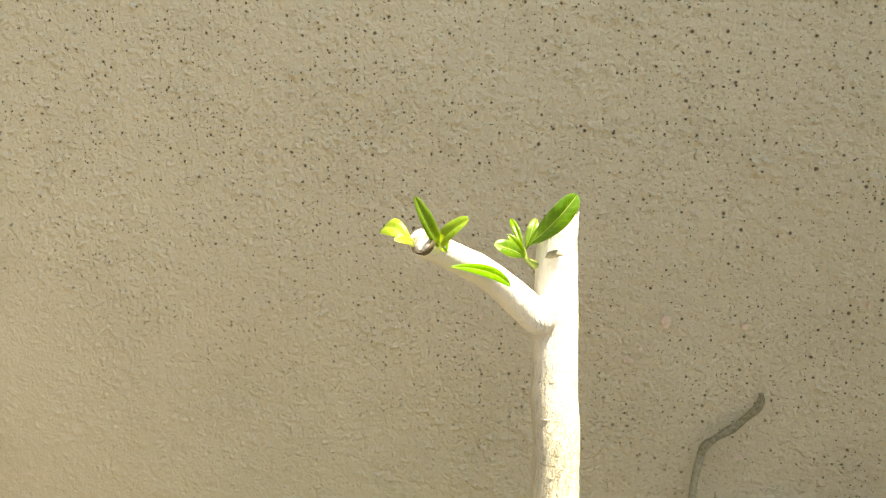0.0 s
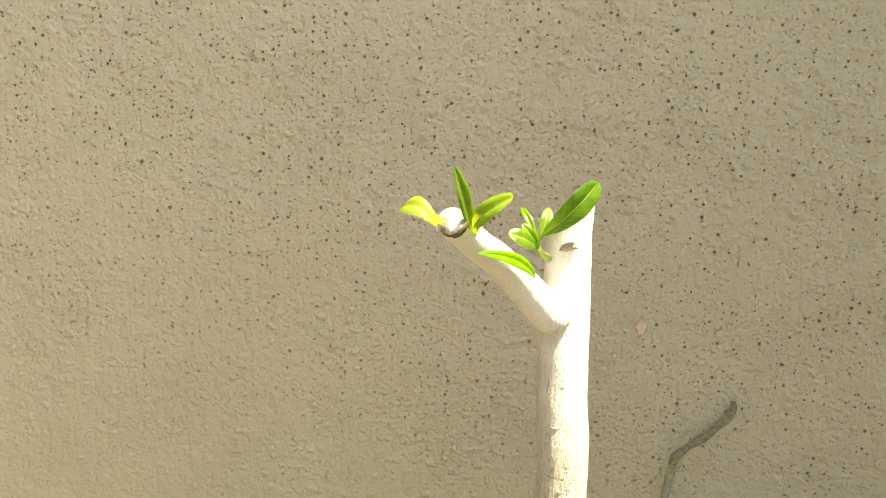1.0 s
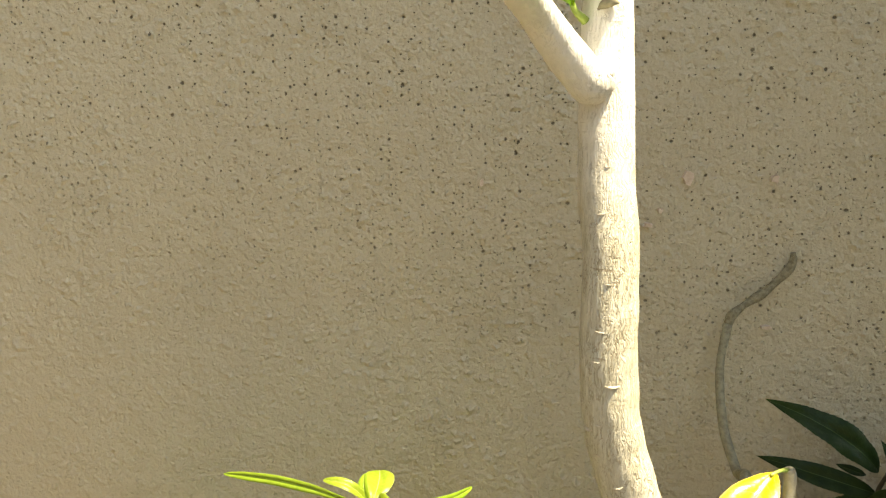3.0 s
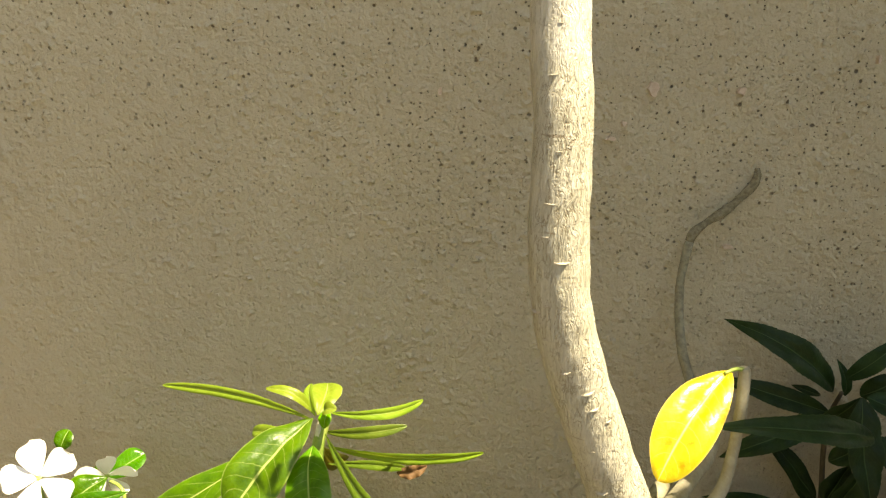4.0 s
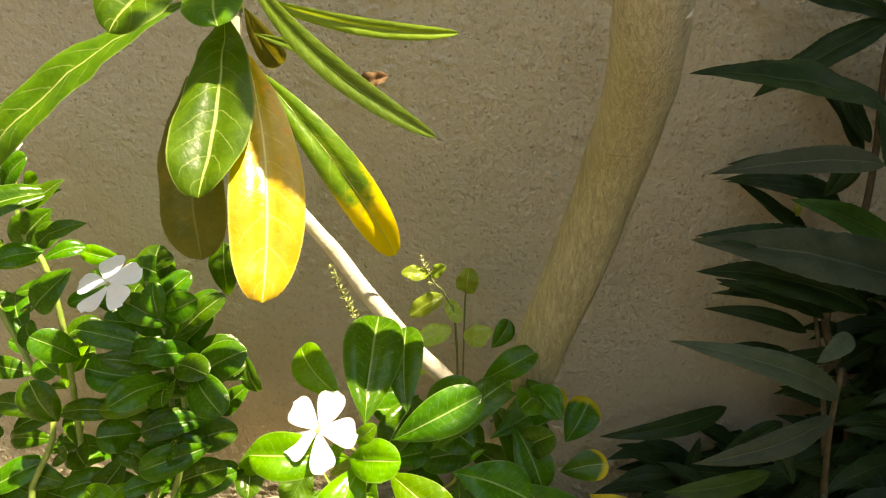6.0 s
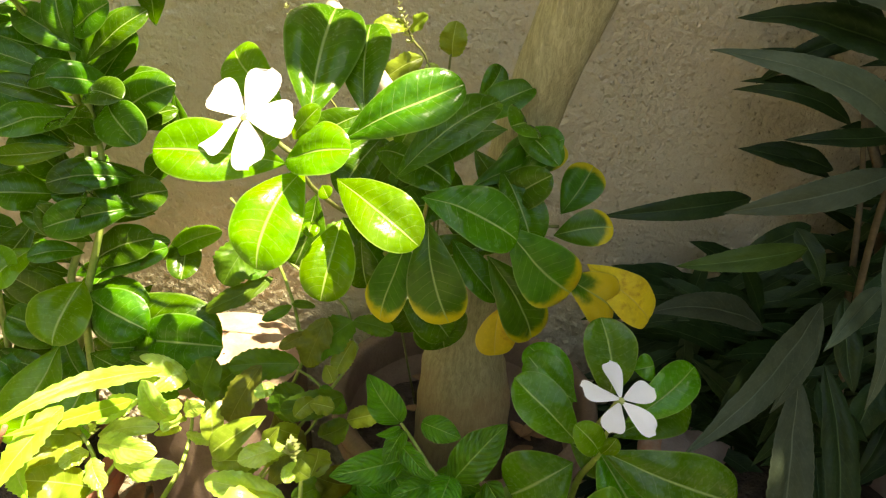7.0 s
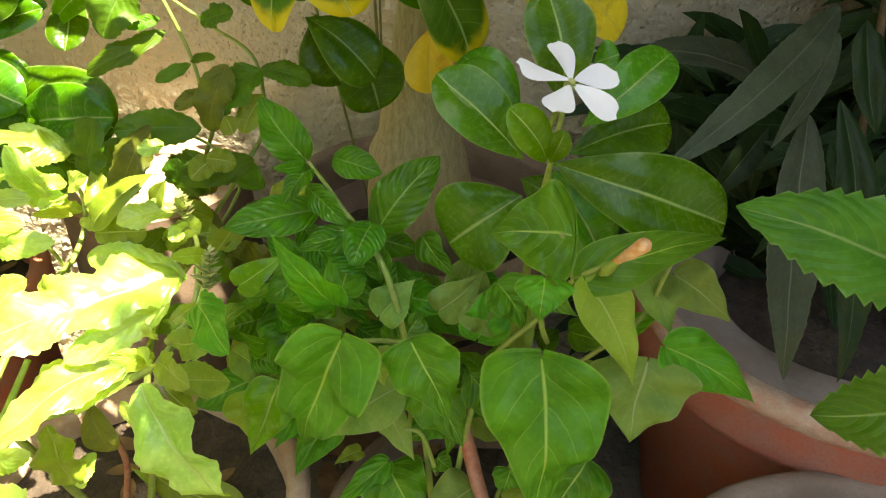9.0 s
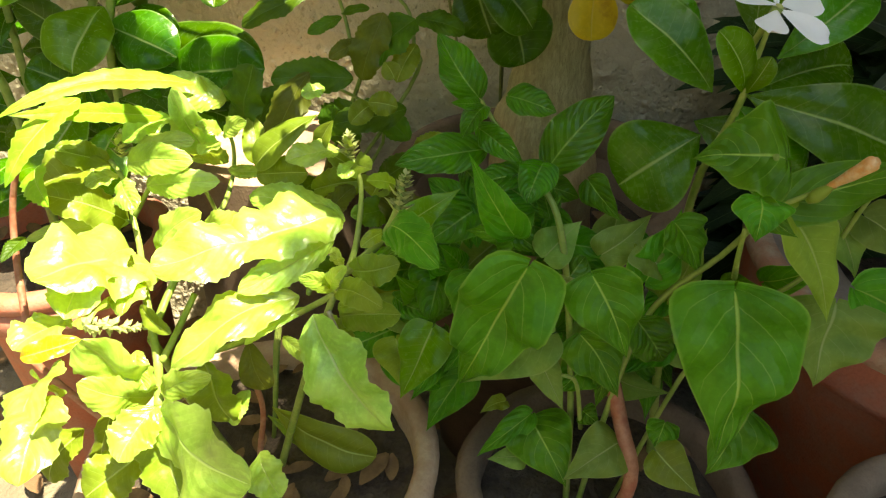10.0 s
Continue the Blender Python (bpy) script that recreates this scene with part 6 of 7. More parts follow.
    leaf(basil, "basil", (-0.036, 0.590, 0.214), (-0.039, 0.575, 0.213), 0.010, 0, 0.07)
    leaf(basil, "basil", (-0.036, 0.590, 0.214), (-0.025, 0.575, 0.219), 0.012, 0, 0.07, "lime")
    leaf(basil, "basil", (-0.039, 0.595, 0.218), (-0.040, 0.590, 0.228), 0.004, 0, 0.07)
    leaf(basil, "basil", (-0.035, 0.620, 0.233), (-0.020, 0.620, 0.231), 0.012, 20, 0.06, "lime")
    leaf(basil, "basil", (-0.045, 0.620, 0.221), (-0.035, 0.630, 0.228), 0.012, 20, 0.06, "lime")
    leaf(basil, "basil", (-0.060, 0.630, 0.236), (-0.069, 0.620, 0.235), 0.009, 0, 0.07)
    leaf(basil, "obovate", (-0.030, 0.640, 0.247), (-0.023, 0.630, 0.242), 0.010, 0, 0.06, "lime")
    leaf(basil, "basil", (-0.008, 0.545, 0.228), (-0.016, 0.530, 0.238), 0.007, 10, 0.07, "lime")
    leaf(basil, "basil", (-0.007, 0.525, 0.221), (0.015, 0.490, 0.229), 0.016, 0, 0.07, "heart")
    leaf(basil, "basil", (-0.010, 0.530, 0.215), (-0.018, 0.520, 0.213), 0.006, 0, 0.07, "lime")
    leaf(basil, "basil", (-0.026, 0.530, 0.194), (-0.004, 0.520, 0.206), 0.014, 20, 0.06, "lime")
    leaf(basil, "basil", (-0.029, 0.525, 0.200), (-0.029, 0.520, 0.212), 0.006, 0, 0.07)
    leaf(basil, "basil", (-0.032, 0.525, 0.189), (-0.041, 0.510, 0.204), 0.008, 0, 0.07)
    leaf(basil, "basil", (-0.033, 0.525, 0.188), (-0.020, 0.505, 0.215), 0.007, 0, 0.07)
    leaf(basil, "basil", (-0.031, 0.525, 0.187), (-0.006, 0.500, 0.200), 0.012, 0, 0.07, "lime")
    leaf(basil, "basil", (-0.033, 0.525, 0.185), (-0.033, 0.505, 0.200), 0.006, 0, 0.07)
    leaf(basil, "basil", (-0.033, 0.530, 0.173), (-0.019, 0.520, 0.184), 0.006, 0, 0.07, "lime")
    leaf(basil, "basil", (-0.039, 0.550, 0.151), (-0.006, 0.530, 0.171), 0.017, 10, 0.07, "lime")
    leaf(basil, "basil", (-0.051, 0.550, 0.150), (-0.029, 0.540, 0.139), 0.016, 10, 0.07, "lime")
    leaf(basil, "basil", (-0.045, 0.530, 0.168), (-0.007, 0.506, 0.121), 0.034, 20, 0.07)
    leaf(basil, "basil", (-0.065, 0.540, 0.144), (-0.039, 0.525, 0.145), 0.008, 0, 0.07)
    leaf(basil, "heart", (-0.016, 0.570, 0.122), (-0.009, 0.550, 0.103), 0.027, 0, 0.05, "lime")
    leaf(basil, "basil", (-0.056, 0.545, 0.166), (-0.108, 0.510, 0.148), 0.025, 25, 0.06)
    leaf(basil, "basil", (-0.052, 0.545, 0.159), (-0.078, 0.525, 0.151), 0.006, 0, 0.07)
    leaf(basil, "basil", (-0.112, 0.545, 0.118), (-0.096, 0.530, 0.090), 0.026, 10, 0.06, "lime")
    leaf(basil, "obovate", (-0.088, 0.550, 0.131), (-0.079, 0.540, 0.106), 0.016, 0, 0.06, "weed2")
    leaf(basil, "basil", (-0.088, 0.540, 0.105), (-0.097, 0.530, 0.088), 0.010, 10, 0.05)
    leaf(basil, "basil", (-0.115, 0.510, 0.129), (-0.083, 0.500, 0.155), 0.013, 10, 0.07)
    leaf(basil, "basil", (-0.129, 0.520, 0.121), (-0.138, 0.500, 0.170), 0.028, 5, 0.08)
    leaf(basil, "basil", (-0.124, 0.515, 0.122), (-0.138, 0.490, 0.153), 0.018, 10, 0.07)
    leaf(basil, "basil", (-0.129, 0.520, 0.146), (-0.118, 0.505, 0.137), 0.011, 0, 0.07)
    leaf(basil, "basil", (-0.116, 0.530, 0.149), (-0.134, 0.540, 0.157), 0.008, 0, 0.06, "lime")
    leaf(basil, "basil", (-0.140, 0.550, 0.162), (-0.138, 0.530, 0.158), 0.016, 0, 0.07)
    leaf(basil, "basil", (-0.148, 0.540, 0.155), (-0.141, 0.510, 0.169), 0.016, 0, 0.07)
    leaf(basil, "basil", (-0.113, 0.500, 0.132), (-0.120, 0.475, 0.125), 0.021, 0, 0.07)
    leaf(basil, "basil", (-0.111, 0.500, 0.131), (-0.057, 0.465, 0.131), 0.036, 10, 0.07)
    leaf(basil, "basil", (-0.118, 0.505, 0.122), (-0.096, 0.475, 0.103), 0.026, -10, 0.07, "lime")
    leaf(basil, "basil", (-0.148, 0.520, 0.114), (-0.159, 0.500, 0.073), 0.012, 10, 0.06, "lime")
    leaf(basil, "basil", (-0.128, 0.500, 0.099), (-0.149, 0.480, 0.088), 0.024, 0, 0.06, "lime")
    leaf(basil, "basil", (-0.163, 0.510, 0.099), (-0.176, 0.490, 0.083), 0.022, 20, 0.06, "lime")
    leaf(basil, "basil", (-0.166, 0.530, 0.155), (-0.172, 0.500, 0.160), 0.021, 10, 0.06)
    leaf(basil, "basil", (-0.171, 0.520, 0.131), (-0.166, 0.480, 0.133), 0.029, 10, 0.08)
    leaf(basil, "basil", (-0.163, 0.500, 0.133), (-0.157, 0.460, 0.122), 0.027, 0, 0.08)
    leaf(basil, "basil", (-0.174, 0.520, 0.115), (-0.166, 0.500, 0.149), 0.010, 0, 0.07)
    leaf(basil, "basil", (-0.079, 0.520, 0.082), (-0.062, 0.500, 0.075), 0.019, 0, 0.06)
    leaf(basil, "obovate", (-0.093, 0.572, 0.058), (-0.030, 0.561, 0.033), 0.028, 10, 0.04, "lime")
    leaf(basil, "obovate", (-0.097, 0.572, 0.050), (-0.076, 0.570, 0.028), 0.008, 0, 0.04, "lime")
    leaf(basil, "saw", (-0.135, 0.640, 0.230), (-0.199, 0.570, 0.239), 0.012, 10, 0.06, "chewed")
    leaf(basil, "saw", (-0.149, 0.625, 0.217), (-0.182, 0.560, 0.244), 0.010, -10, 0.05, "chewed")
    leaf(basil, "saw", (-0.169, 0.590, 0.240), (-0.191, 0.550, 0.212), 0.015, 0, 0.16, "chewed")
    leaf(basil, "saw", (-0.202, 0.585, 0.202), (-0.182, 0.560, 0.197), 0.017, 0, 0.06, "chewed")
    leaf(basil, "saw", (-0.227, 0.590, 0.156), (-0.229, 0.570, 0.153), 0.009, 0, 0.06, "weed")
    leaf(basil, "dry", (-0.138, 0.470, 0.187), (-0.118, 0.478, 0.191), 0.009, 0, 0.08, "gold")


build_basil()


# ---- dark lance-leaved plant in the shade ----
def build_lance_plant():
    lance_plant = thing("lance_plant", (0.40, 0.775, 0.066), "shaded plant with long dark lance-shaped leaves", "plant")
    for line in ([(0.355, 0.830, 0.672), (0.357, 0.845, 0.641), (0.360, 0.850, 0.598), (0.372, 0.855, 0.519), (0.376, 0.860, 0.432), (0.359, 0.850, 0.373), (0.377, 0.820, 0.313), (0.390, 0.800, 0.20), (0.395, 0.785, 0.06)],
                 [(0.333, 0.820, 0.394), (0.342, 0.800, 0.335), (0.350, 0.785, 0.270), (0.358, 0.775, 0.200), (0.372, 0.770, 0.120), (0.385, 0.77, 0.06)],
                 [(0.285, 0.680, 0.420), (0.300, 0.700, 0.345), (0.325, 0.720, 0.250), (0.365, 0.750, 0.140), (0.400, 0.765, 0.06)]):
        part("stem", tube("stem", line, [0.0018 + 0.0004 * i for i in range(len(line))], WOODY_STEM, 8, 5), lance_plant, "dark woody stem")
    part("bud", tube("bud", [(0.313, 0.845, 0.476), (0.312, 0.845, 0.482), (0.312, 0.845, 0.489)], [0.002, 0.0036, 0.002], LEAF["lime"], 8, 4), lance_plant, "small pale yellow bud")
    pick = random.Random(9)
    for foot, head, count in (((0.40, 0.77, 0.12), (0.46, 0.74, 0.42), 9), ((0.42, 0.78, 0.12), (0.50, 0.80, 0.62), 11), ((0.42, 0.74, 0.10), (0.44, 0.70, 0.40), 12), ((0.40, 0.80, 0.12), (0.42, 0.84, 0.45), 12),
                              ((0.37, 0.79, 0.10), (0.36, 0.82, 0.35), 14), ((0.36, 0.77, 0.12), (0.33, 0.76, 0.30), 10), ((0.43, 0.75, 0.10), (0.52, 0.74, 0.60), 14), ((0.41, 0.77, 0.16), (0.47, 0.83, 0.56), 14)):
        for i in range(count):
            at = Vector(foot).lerp(Vector(head), (i + pick.random() * 0.6) / count)
            a = i * 1.5 + pick.uniform(-0.5, 0.5)
            for turn in (0, math.pi):
                size = pick.uniform(0.06, 0.13)
                way = Vector((math.cos(a + turn), math.sin(a + turn) * 0.7, pick.uniform(-1.1, 0.8))).normalized()
                if at.y + way.y * size > 0.885 or (at + way * size).x < 0.35 or i % 2 == 0 and at.z > 0.25 or at.z > 0.46 and (at + way * size).x < 0.42:
                    continue
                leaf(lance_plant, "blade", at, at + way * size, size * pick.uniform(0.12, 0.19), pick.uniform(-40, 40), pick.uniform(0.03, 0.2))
    # Filler leaves, partly unseen, added also to keep light off the wall's corner.
    verts, faces, uvs = [], [], []
    for n in range(5200):
        low = n >= 3000
        at = Vector((pick.uniform(0.24, 0.62), pick.uniform(0.80, 0.875), pick.uniform(-0.05, 0.21))) if low else Vector((pick.uniform(0.34, 0.66), pick.uniform(0.72, 0.87), pick.uniform(0.14, 0.66)))
        if not low and at.x < 0.33 + 0.40 * max(at.z - 0.18, 0) ** 1.2 + 0.05 * pick.random() or at.z > 0.60 and at.x < 0.48:
            continue
        a, size = pick.uniform(0, 6.28), pick.uniform(0.05, 0.09)
        ahead = Vector((math.cos(a), (0.1 if low else 0.5) * math.sin(a), pick.uniform(-1.2, 0.7))).normalized()
        side = ahead.cross(Vector((pick.uniform(-0.8, 0.8), -0.6, 0.8))).normalized()
        n = len(verts)
        for e, w in ((0, 0.06), (0.2, 0.7), (0.45, 1.0), (0.7, 0.75), (0.88, 0.35), (1, 0.02)):
            for u in (-1, 0, 1):
                verts.append(at + ahead * e * size + side * u * w * size * 0.11 + Vector((0, 0, 0.3 * size * e * (1 - e) + abs(u) * w * 0.003)))
                uvs.append((u * 0.5 + 0.5, e))
        faces += [(n + 3 * i + j, n + 3 * i + j + 1, n + 3 * i + j + 4, n + 3 * i + j + 3) for i in range(5) for j in range(2)]
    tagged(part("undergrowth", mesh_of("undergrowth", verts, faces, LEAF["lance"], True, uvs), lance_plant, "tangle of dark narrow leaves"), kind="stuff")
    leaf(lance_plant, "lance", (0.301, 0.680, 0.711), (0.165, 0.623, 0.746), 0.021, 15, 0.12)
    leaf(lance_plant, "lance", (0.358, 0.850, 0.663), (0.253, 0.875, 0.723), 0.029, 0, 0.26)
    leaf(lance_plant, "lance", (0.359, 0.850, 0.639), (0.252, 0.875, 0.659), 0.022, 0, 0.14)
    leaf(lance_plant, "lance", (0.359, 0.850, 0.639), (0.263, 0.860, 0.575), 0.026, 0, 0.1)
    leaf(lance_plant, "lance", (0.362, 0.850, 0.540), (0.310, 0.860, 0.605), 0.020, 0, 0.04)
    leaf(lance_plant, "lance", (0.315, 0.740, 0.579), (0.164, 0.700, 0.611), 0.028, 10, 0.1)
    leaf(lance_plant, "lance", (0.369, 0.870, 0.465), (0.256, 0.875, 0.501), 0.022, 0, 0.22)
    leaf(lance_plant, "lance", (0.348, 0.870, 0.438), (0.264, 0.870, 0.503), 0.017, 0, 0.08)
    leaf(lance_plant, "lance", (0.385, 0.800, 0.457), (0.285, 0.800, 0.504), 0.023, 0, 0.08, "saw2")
    leaf(lance_plant, "lance", (0.387, 0.780, 0.438), (0.197, 0.744, 0.489), 0.042, 0, 0.14, "dusty_sheen")
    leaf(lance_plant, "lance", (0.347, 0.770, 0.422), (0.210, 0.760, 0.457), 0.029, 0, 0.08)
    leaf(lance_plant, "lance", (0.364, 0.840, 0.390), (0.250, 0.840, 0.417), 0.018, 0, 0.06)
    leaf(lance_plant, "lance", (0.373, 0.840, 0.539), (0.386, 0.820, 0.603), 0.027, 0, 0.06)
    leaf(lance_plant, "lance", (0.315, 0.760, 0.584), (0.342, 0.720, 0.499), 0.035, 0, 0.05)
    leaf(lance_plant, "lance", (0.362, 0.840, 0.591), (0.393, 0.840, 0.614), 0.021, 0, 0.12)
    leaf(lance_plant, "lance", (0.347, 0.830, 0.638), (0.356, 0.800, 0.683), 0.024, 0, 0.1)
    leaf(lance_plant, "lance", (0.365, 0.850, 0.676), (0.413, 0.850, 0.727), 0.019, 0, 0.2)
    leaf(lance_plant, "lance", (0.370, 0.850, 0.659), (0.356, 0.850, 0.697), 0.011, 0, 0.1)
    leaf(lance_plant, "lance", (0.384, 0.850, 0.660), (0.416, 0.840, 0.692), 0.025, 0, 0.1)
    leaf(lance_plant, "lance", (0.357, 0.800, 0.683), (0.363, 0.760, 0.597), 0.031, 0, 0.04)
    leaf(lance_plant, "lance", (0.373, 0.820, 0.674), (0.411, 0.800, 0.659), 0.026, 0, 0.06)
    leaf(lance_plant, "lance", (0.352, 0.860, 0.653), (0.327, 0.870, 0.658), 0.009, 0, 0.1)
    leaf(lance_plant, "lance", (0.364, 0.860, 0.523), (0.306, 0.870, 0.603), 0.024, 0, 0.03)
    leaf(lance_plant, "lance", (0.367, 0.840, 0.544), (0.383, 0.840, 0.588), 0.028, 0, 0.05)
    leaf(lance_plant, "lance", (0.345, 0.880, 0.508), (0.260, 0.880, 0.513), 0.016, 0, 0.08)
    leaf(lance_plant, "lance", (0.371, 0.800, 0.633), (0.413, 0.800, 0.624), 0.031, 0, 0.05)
    leaf(lance_plant, "lance", (0.269, 0.660, 0.565), (0.165, 0.640, 0.562), 0.016, 0, 0.14, "dusty_sheen")
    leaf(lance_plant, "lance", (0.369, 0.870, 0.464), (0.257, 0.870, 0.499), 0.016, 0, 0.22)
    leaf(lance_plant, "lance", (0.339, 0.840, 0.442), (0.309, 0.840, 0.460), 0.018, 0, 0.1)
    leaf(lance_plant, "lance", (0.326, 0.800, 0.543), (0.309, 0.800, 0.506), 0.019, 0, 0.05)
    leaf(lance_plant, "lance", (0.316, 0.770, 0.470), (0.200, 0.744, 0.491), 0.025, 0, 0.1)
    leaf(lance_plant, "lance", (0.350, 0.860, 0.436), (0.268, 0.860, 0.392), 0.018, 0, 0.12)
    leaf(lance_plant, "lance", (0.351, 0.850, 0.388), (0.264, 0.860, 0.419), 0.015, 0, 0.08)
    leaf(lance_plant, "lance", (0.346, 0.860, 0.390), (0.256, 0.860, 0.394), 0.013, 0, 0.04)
    leaf(lance_plant, "lance", (0.282, 0.670, 0.403), (0.159, 0.650, 0.452), 0.019, 0, 0.18, "dusty_sheen")
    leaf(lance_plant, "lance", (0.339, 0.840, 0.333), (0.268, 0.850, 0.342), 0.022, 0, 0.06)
    leaf(lance_plant, "lance", (0.275, 0.660, 0.455), (0.247, 0.640, 0.446), 0.013, 0, 0.06, "dusty_sheen")
    leaf(lance_plant, "lance", (0.275, 0.660, 0.395), (0.178, 0.626, 0.378), 0.017, 0, 0.08, "dusty_sheen")
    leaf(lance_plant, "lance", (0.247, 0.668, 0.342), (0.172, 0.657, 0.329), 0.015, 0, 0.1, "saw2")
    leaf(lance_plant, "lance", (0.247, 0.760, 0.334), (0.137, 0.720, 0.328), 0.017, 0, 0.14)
    leaf(lance_plant, "lance", (0.285, 0.760, 0.228), (0.182, 0.720, 0.257), 0.025, 20, 0.08, "dusty_sheen")
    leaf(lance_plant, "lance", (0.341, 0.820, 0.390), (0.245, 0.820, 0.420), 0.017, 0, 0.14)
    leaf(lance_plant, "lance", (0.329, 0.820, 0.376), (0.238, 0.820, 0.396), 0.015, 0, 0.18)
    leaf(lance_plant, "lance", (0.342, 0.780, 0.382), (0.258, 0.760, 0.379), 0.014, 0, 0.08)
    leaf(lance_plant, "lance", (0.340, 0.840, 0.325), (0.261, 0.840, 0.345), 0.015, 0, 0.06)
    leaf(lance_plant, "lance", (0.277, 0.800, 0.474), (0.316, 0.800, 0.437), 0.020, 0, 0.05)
    leaf(lance_plant, "lance", (0.245, 0.600, 0.381), (0.240, 0.560, 0.313), 0.012, 0, 0.04, "dusty_sheen")
    leaf(lance_plant, "lance", (0.274, 0.680, 0.300), (0.177, 0.580, 0.259), 0.020, 0, 0.03, "dusty_sheen")
    leaf(lance_plant, "lance", (0.272, 0.670, 0.247), (0.267, 0.592, 0.129), 0.027, 0, 0.03, "dusty_sheen")
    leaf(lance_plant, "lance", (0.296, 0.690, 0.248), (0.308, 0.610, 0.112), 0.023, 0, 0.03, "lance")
    leaf(lance_plant, "lance", (0.283, 0.690, 0.284), (0.245, 0.640, 0.242), 0.013, 0, 0.03, "dusty_sheen")
    leaf(lance_plant, "lance", (0.264, 0.620, 0.346), (0.224, 0.580, 0.331), 0.011, 0, 0.05, "dusty_sheen")
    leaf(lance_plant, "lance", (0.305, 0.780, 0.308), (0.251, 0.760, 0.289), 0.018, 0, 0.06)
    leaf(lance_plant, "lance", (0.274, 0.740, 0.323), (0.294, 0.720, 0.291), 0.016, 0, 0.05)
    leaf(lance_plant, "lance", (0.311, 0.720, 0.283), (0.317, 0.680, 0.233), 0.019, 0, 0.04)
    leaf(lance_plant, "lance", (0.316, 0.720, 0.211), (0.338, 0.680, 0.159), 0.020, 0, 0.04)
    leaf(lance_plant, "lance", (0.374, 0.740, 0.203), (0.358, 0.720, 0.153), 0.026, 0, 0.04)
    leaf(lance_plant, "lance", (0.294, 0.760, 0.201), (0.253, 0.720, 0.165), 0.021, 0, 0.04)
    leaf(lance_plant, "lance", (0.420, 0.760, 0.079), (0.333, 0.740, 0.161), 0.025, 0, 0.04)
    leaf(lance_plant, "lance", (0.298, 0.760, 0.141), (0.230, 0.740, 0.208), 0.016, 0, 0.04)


build_lance_plant()


def build_shade_shrub():
    """An unseen tall leafy shrub added beside the pots to keep the sun off them; trunk and stems, and a crown of many
    blades.
    """
    shrub = thing("shrub", (0.72, 0.50, FLOOR), "unseen tall dense shrub with lance-shaped leaves, added to shade the pots", "shrub")
    pick = random.Random(31)
    for i in range(5):
        y = -0.20 + 0.16 * i
        part("stem", tube("stem", [(0.72 + pick.uniform(-0.05, 0.05), y, 1.60), (0.74, y, 1.0), (0.72, 0.5 * y + 0.25, 0.4), (0.72, 0.50 + 0.01 * i, FLOOR)], [0.004, 0.007, 0.010, 0.014], WOODY_STEM, 8, 4), shrub)
    verts, faces, uvs = [], [], []
    for _ in range(6200):
        at = Vector((pick.uniform(0.60, 0.86), pick.uniform(-0.30, 0.74), 0))
        if at.y > 0.58 and pick.random() < 0.45:
            continue
        # The crown's top follows the sun's slope, which sets the shade edge.
        top = 0.72 + (at.x - 0.215) * 2.6 + pick.uniform(-0.12, 0.06) + (0.15 if at.y > 0.48 else 0)
        at.z = pick.uniform(0.10, top)
        a, size = pick.uniform(0, 6.28), pick.uniform(0.07, 0.13)
        ahead = Vector((math.cos(a), math.sin(a), pick.uniform(-0.6, 0.4))).normalized()
        side = ahead.cross(Vector((pick.uniform(-0.5, 0.5), pick.uniform(-0.5, 0.5), 1))).normalized()
        n = len(verts)
        for e, w in ((0, 0.06), (0.25, 0.8), (0.5, 1.0), (0.75, 0.7), (1, 0.02)):
            for u in (-1, 1):
                verts.append(at + ahead * e * size + side * u * w * size * 0.11 + Vector((0, 0, 0.3 * size * e * (1 - e))))
                uvs.append((u * 0.5 + 0.5, e))
        faces += [(n + 2 * i, n + 2 * i + 1, n + 2 * i + 3, n + 2 * i + 2) for i in range(4)]
    # Lower unseen leaves towards the wall darken its right-hand corner.
    for _ in range(2200):
        at = Vector((pick.uniform(0.60, 0.86), pick.uniform(0.50, 0.86), pick.uniform(-0.10, 0.66)))
        a, size = pick.uniform(0, 6.28), pick.uniform(0.06, 0.11)
        ahead = Vector((math.cos(a), 0.3 * math.sin(a), pick.uniform(-0.8, 0.4))).normalized()
        side = ahead.cross(Vector((pick.uniform(-0.5, 0.5), -0.6, 0.7))).normalized()
        n = len(verts)
        for e, w in ((0, 0.06), (0.25, 0.8), (0.5, 1.0), (0.75, 0.7), (1, 0.02)):
            for u in (-1, 1):
                verts.append(at + ahead * e * size + side * u * w * size * 0.11 + Vector((0, 0, 0.3 * size * e * (1 - e))))
                uvs.append((u * 0.5 + 0.5, e))
        faces += [(n + 2 * i, n + 2 * i + 1, n + 2 * i + 3, n + 2 * i + 2) for i in range(4)]
    crown = part("crown", mesh_of("crown", verts, faces, LEAF["lance"], True, uvs), shrub, "dense crown of dark narrow leaves")
    tagged(crown, kind="stuff")


build_shade_shrub()


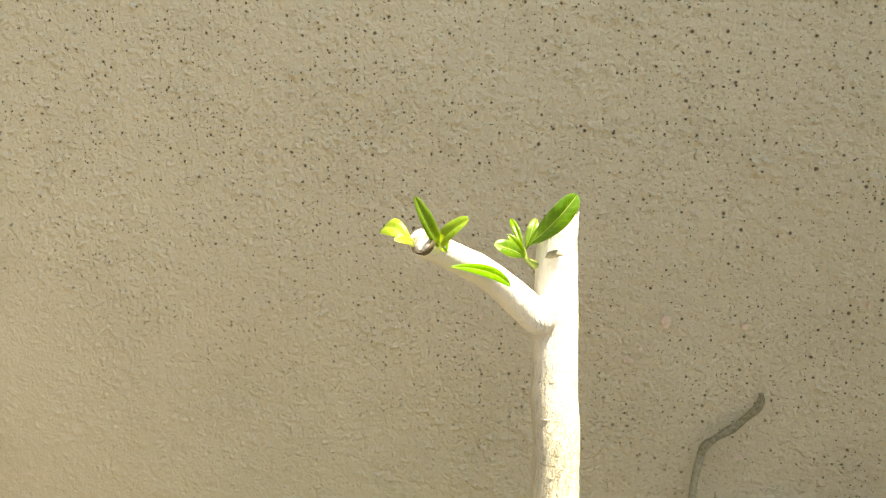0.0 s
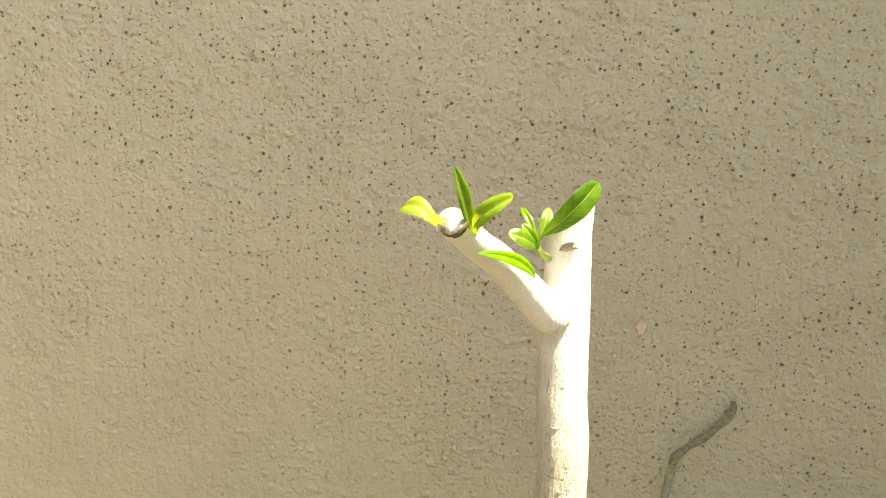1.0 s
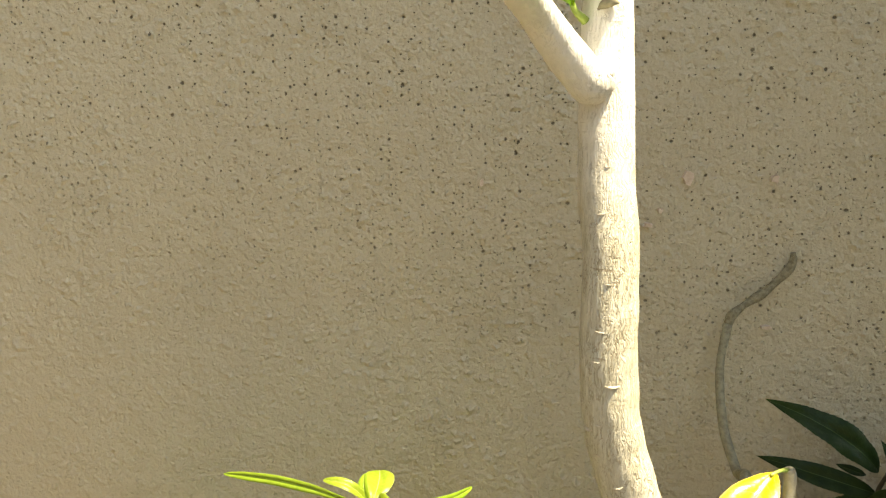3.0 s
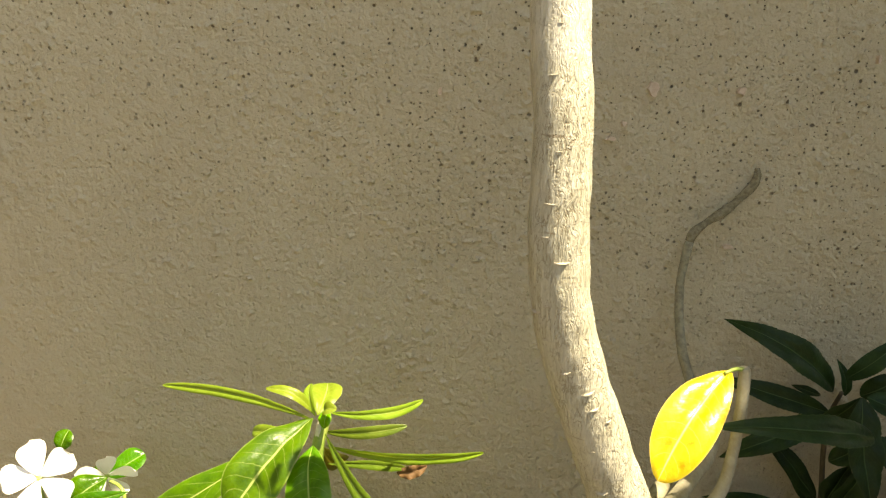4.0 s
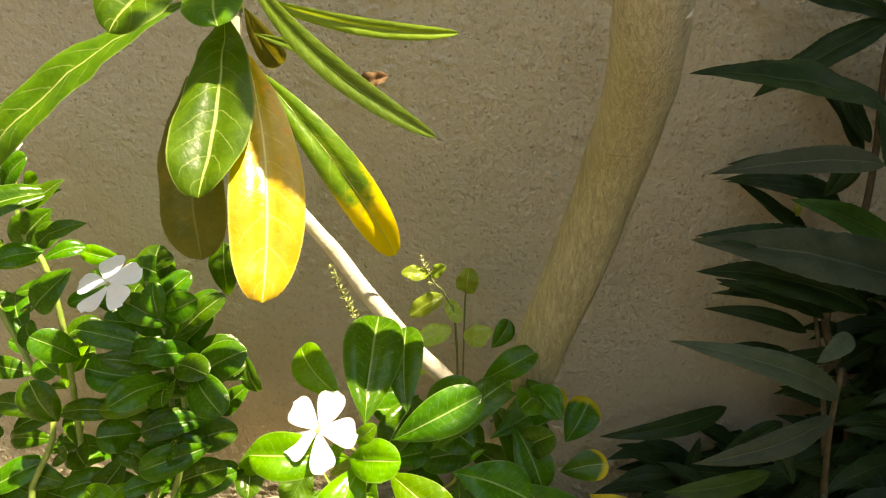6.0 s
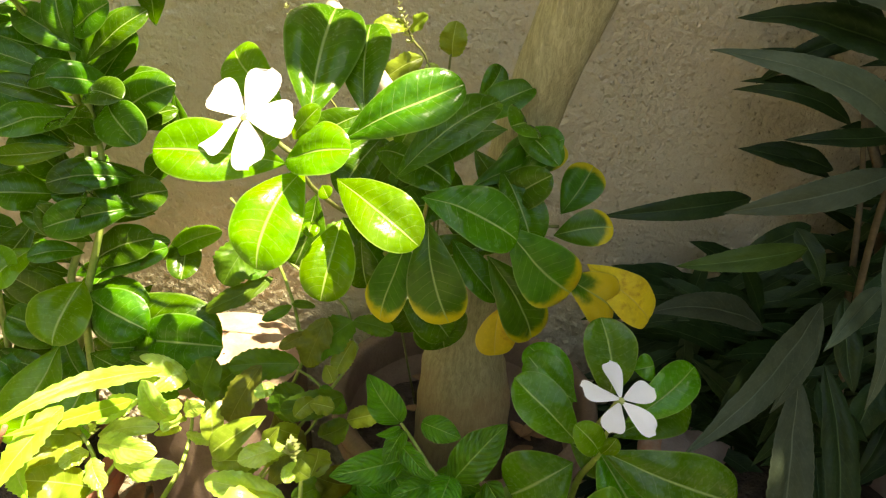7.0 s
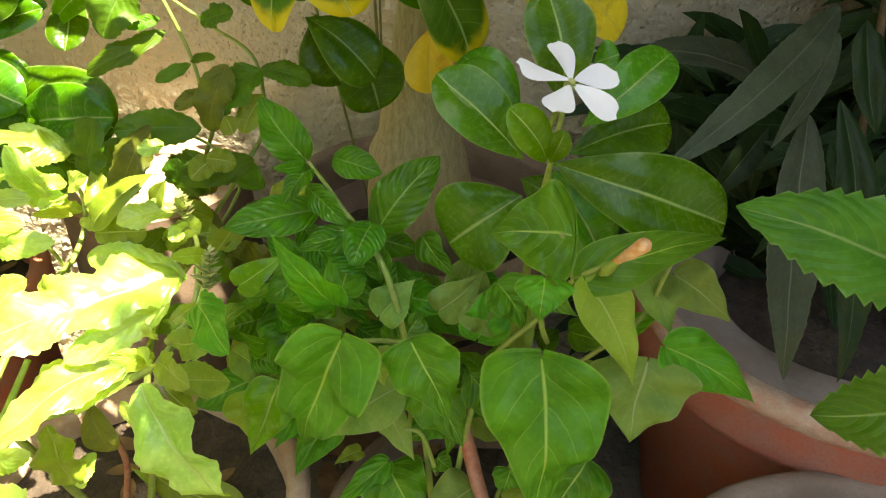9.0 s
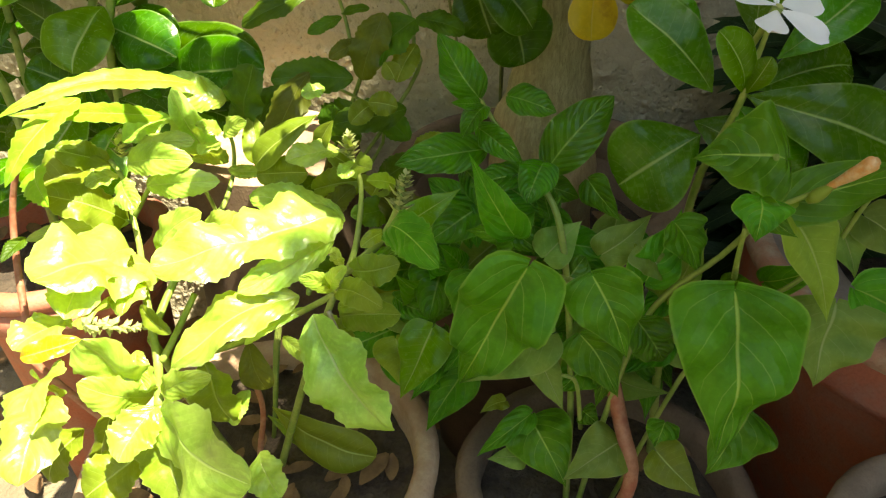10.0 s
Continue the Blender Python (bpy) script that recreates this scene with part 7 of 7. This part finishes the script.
def build_saw_leaf_plant():
    saw_leaf_plant = thing("saw_leaf_plant", (0.49, 0.50, FLOOR), "plant with large saw-edged green leaves beside the pots", "plant")
    part("stem", tube("stem", [(0.300, 0.505, 0.300), (0.340, 0.500, 0.230), (0.41, 0.50, 0.15), (0.47, 0.50, 0.02), (0.49, 0.50, FLOOR)], [0.002, 0.0028, 0.004, 0.005, 0.006], GREEN_STEM, 8, 5), saw_leaf_plant)
    part("stem", tube("stem", [(0.265, 0.481, 0.205), (0.31, 0.485, 0.19), (0.37, 0.50, 0.150)], [0.0014, 0.002, 0.0026], GREEN_STEM, 8, 5), saw_leaf_plant)
    leaf(saw_leaf_plant, "saw", (0.245, 0.500, 0.263), (0.180, 0.512, 0.282), 0.030, 0, 0.05)
    leaf(saw_leaf_plant, "saw", (0.234, 0.460, 0.259), (0.201, 0.470, 0.235), 0.024, 10, 0.05)


build_saw_leaf_plant()


# ---- a weed with seed heads at the foot of the wall ----
def build_weed():
    weed = thing("weed", (0.03, 0.815, 0.060), "small pale weed with round toothed leaves by the wall", "plant")
    for line in ([(-0.010, 0.818, 0.428), (-0.002, 0.820, 0.412), (0.010, 0.820, 0.396), (0.020, 0.812, 0.350), (0.028, 0.815, 0.05)], [(0.028, 0.822, 0.408), (0.026, 0.818, 0.370), (0.026, 0.815, 0.05)],
                 [(-0.087, 0.800, 0.430), (-0.075, 0.802, 0.390), (-0.030, 0.810, 0.300), (0.02, 0.815, 0.05)]):
        part("stem", tube("stem", line, [0.0007 + 0.00015 * i for i in range(len(line))], OLIVE_STEM, 6, 4), weed)
    tagged(part("seed_spike", spike_mesh("seed_spike", (-0.070, 0.800, 0.385), (-0.090, 0.800, 0.432), 0.0042, 10, SEEDS), weed, "yellow-green seed spike"), kind="stuff")
    tagged(part("seed_spike", spike_mesh("seed_spike", (-0.004, 0.820, 0.410), (-0.012, 0.818, 0.436), 0.0036, 7, SEEDS), weed, "yellow-green seed spike"), kind="stuff")
    for base, tip, w in (((-0.006, 0.82, 0.420), (-0.030, 0.812, 0.424), 0.014), ((-0.004, 0.82, 0.418), (0.008, 0.810, 0.432), 0.012), ((0.006, 0.82, 0.400), (-0.024, 0.81, 0.384), 0.018),
                         ((0.010, 0.82, 0.396), (0.022, 0.81, 0.378), 0.014), ((0.028, 0.82, 0.402), (0.030, 0.816, 0.428), 0.020), ((0.014, 0.815, 0.370), (-0.015, 0.80, 0.362), 0.020),
                         ((-0.030, 0.81, 0.345), (-0.062, 0.80, 0.335), 0.020), ((0.026, 0.815, 0.360), (0.052, 0.805, 0.372), 0.020), ((-0.02, 0.81, 0.330), (0.0, 0.79, 0.350), 0.02)):
        leaf(weed, "basil", base, tip, w, 0, 0.06, "lime" if tip[2] > 0.38 else "basil")


build_weed()


# ---- dry leaves and crumbs on the ground and on the soil of the pots ----
def build_litter():
    pick = random.Random(14)
    spots = [(Vector((pick.uniform(-0.5, 0.55), pick.uniform(0.30, 0.88), FLOOR + pick.uniform(0.004, 0.015))), 0.05) for _ in range(150)]
    for c, r, z, n in ((BASIL_POT, 0.085, 0.016, 26), (CLOCK_POT, 0.065, 0.016, 10), (SMALL_POT, 0.090, 0.046, 16), (ROSE, 0.085, 0.068, 20), (LEFT_POT, 0.06, 0.066, 10)):
        for _ in range(n):
            a, q = pick.uniform(0, 6.28), r * pick.random() ** 0.5
            spots.append((Vector((c[0] + q * math.cos(a), c[1] + q * math.sin(a), z + pick.uniform(0, 0.006))), 0.03))
    verts, faces = [], []
    for p, size in spots:
        a, length = pick.uniform(0, 6.28), size * pick.uniform(0.5, 1.0)
        ahead, curl, lean = Vector((math.cos(a), math.sin(a), 0)), pick.uniform(0.1, 0.5), pick.uniform(-0.15, 0.25)
        side = Vector((-ahead.y, ahead.x, 0))
        n = len(verts)
        for i in range(7):
            e = i / 6
            half = length * 0.22 * math.sin(math.pi * (0.04 + 0.94 * e)) ** 0.8
            for u in (-1, 0, 1):
                verts.append(p + ahead * (e - 0.5) * length + side * u * half + Vector((0, 0, abs(u) * half * curl + curl * length * 0.25 * (e - 0.5) ** 2 + lean * length * e * 0.3)))
        for i in range(6):
            for j in range(2):
                faces.append((n + i * 3 + j, n + i * 3 + j + 1, n + i * 3 + j + 4, n + i * 3 + j + 3))
    tagged(new("leaf_litter", mesh_of("leaf_litter", verts, faces, DRY)), "curled brown dry leaves scattered over soil and pots", "leaf litter", kind="stuff")


build_litter()
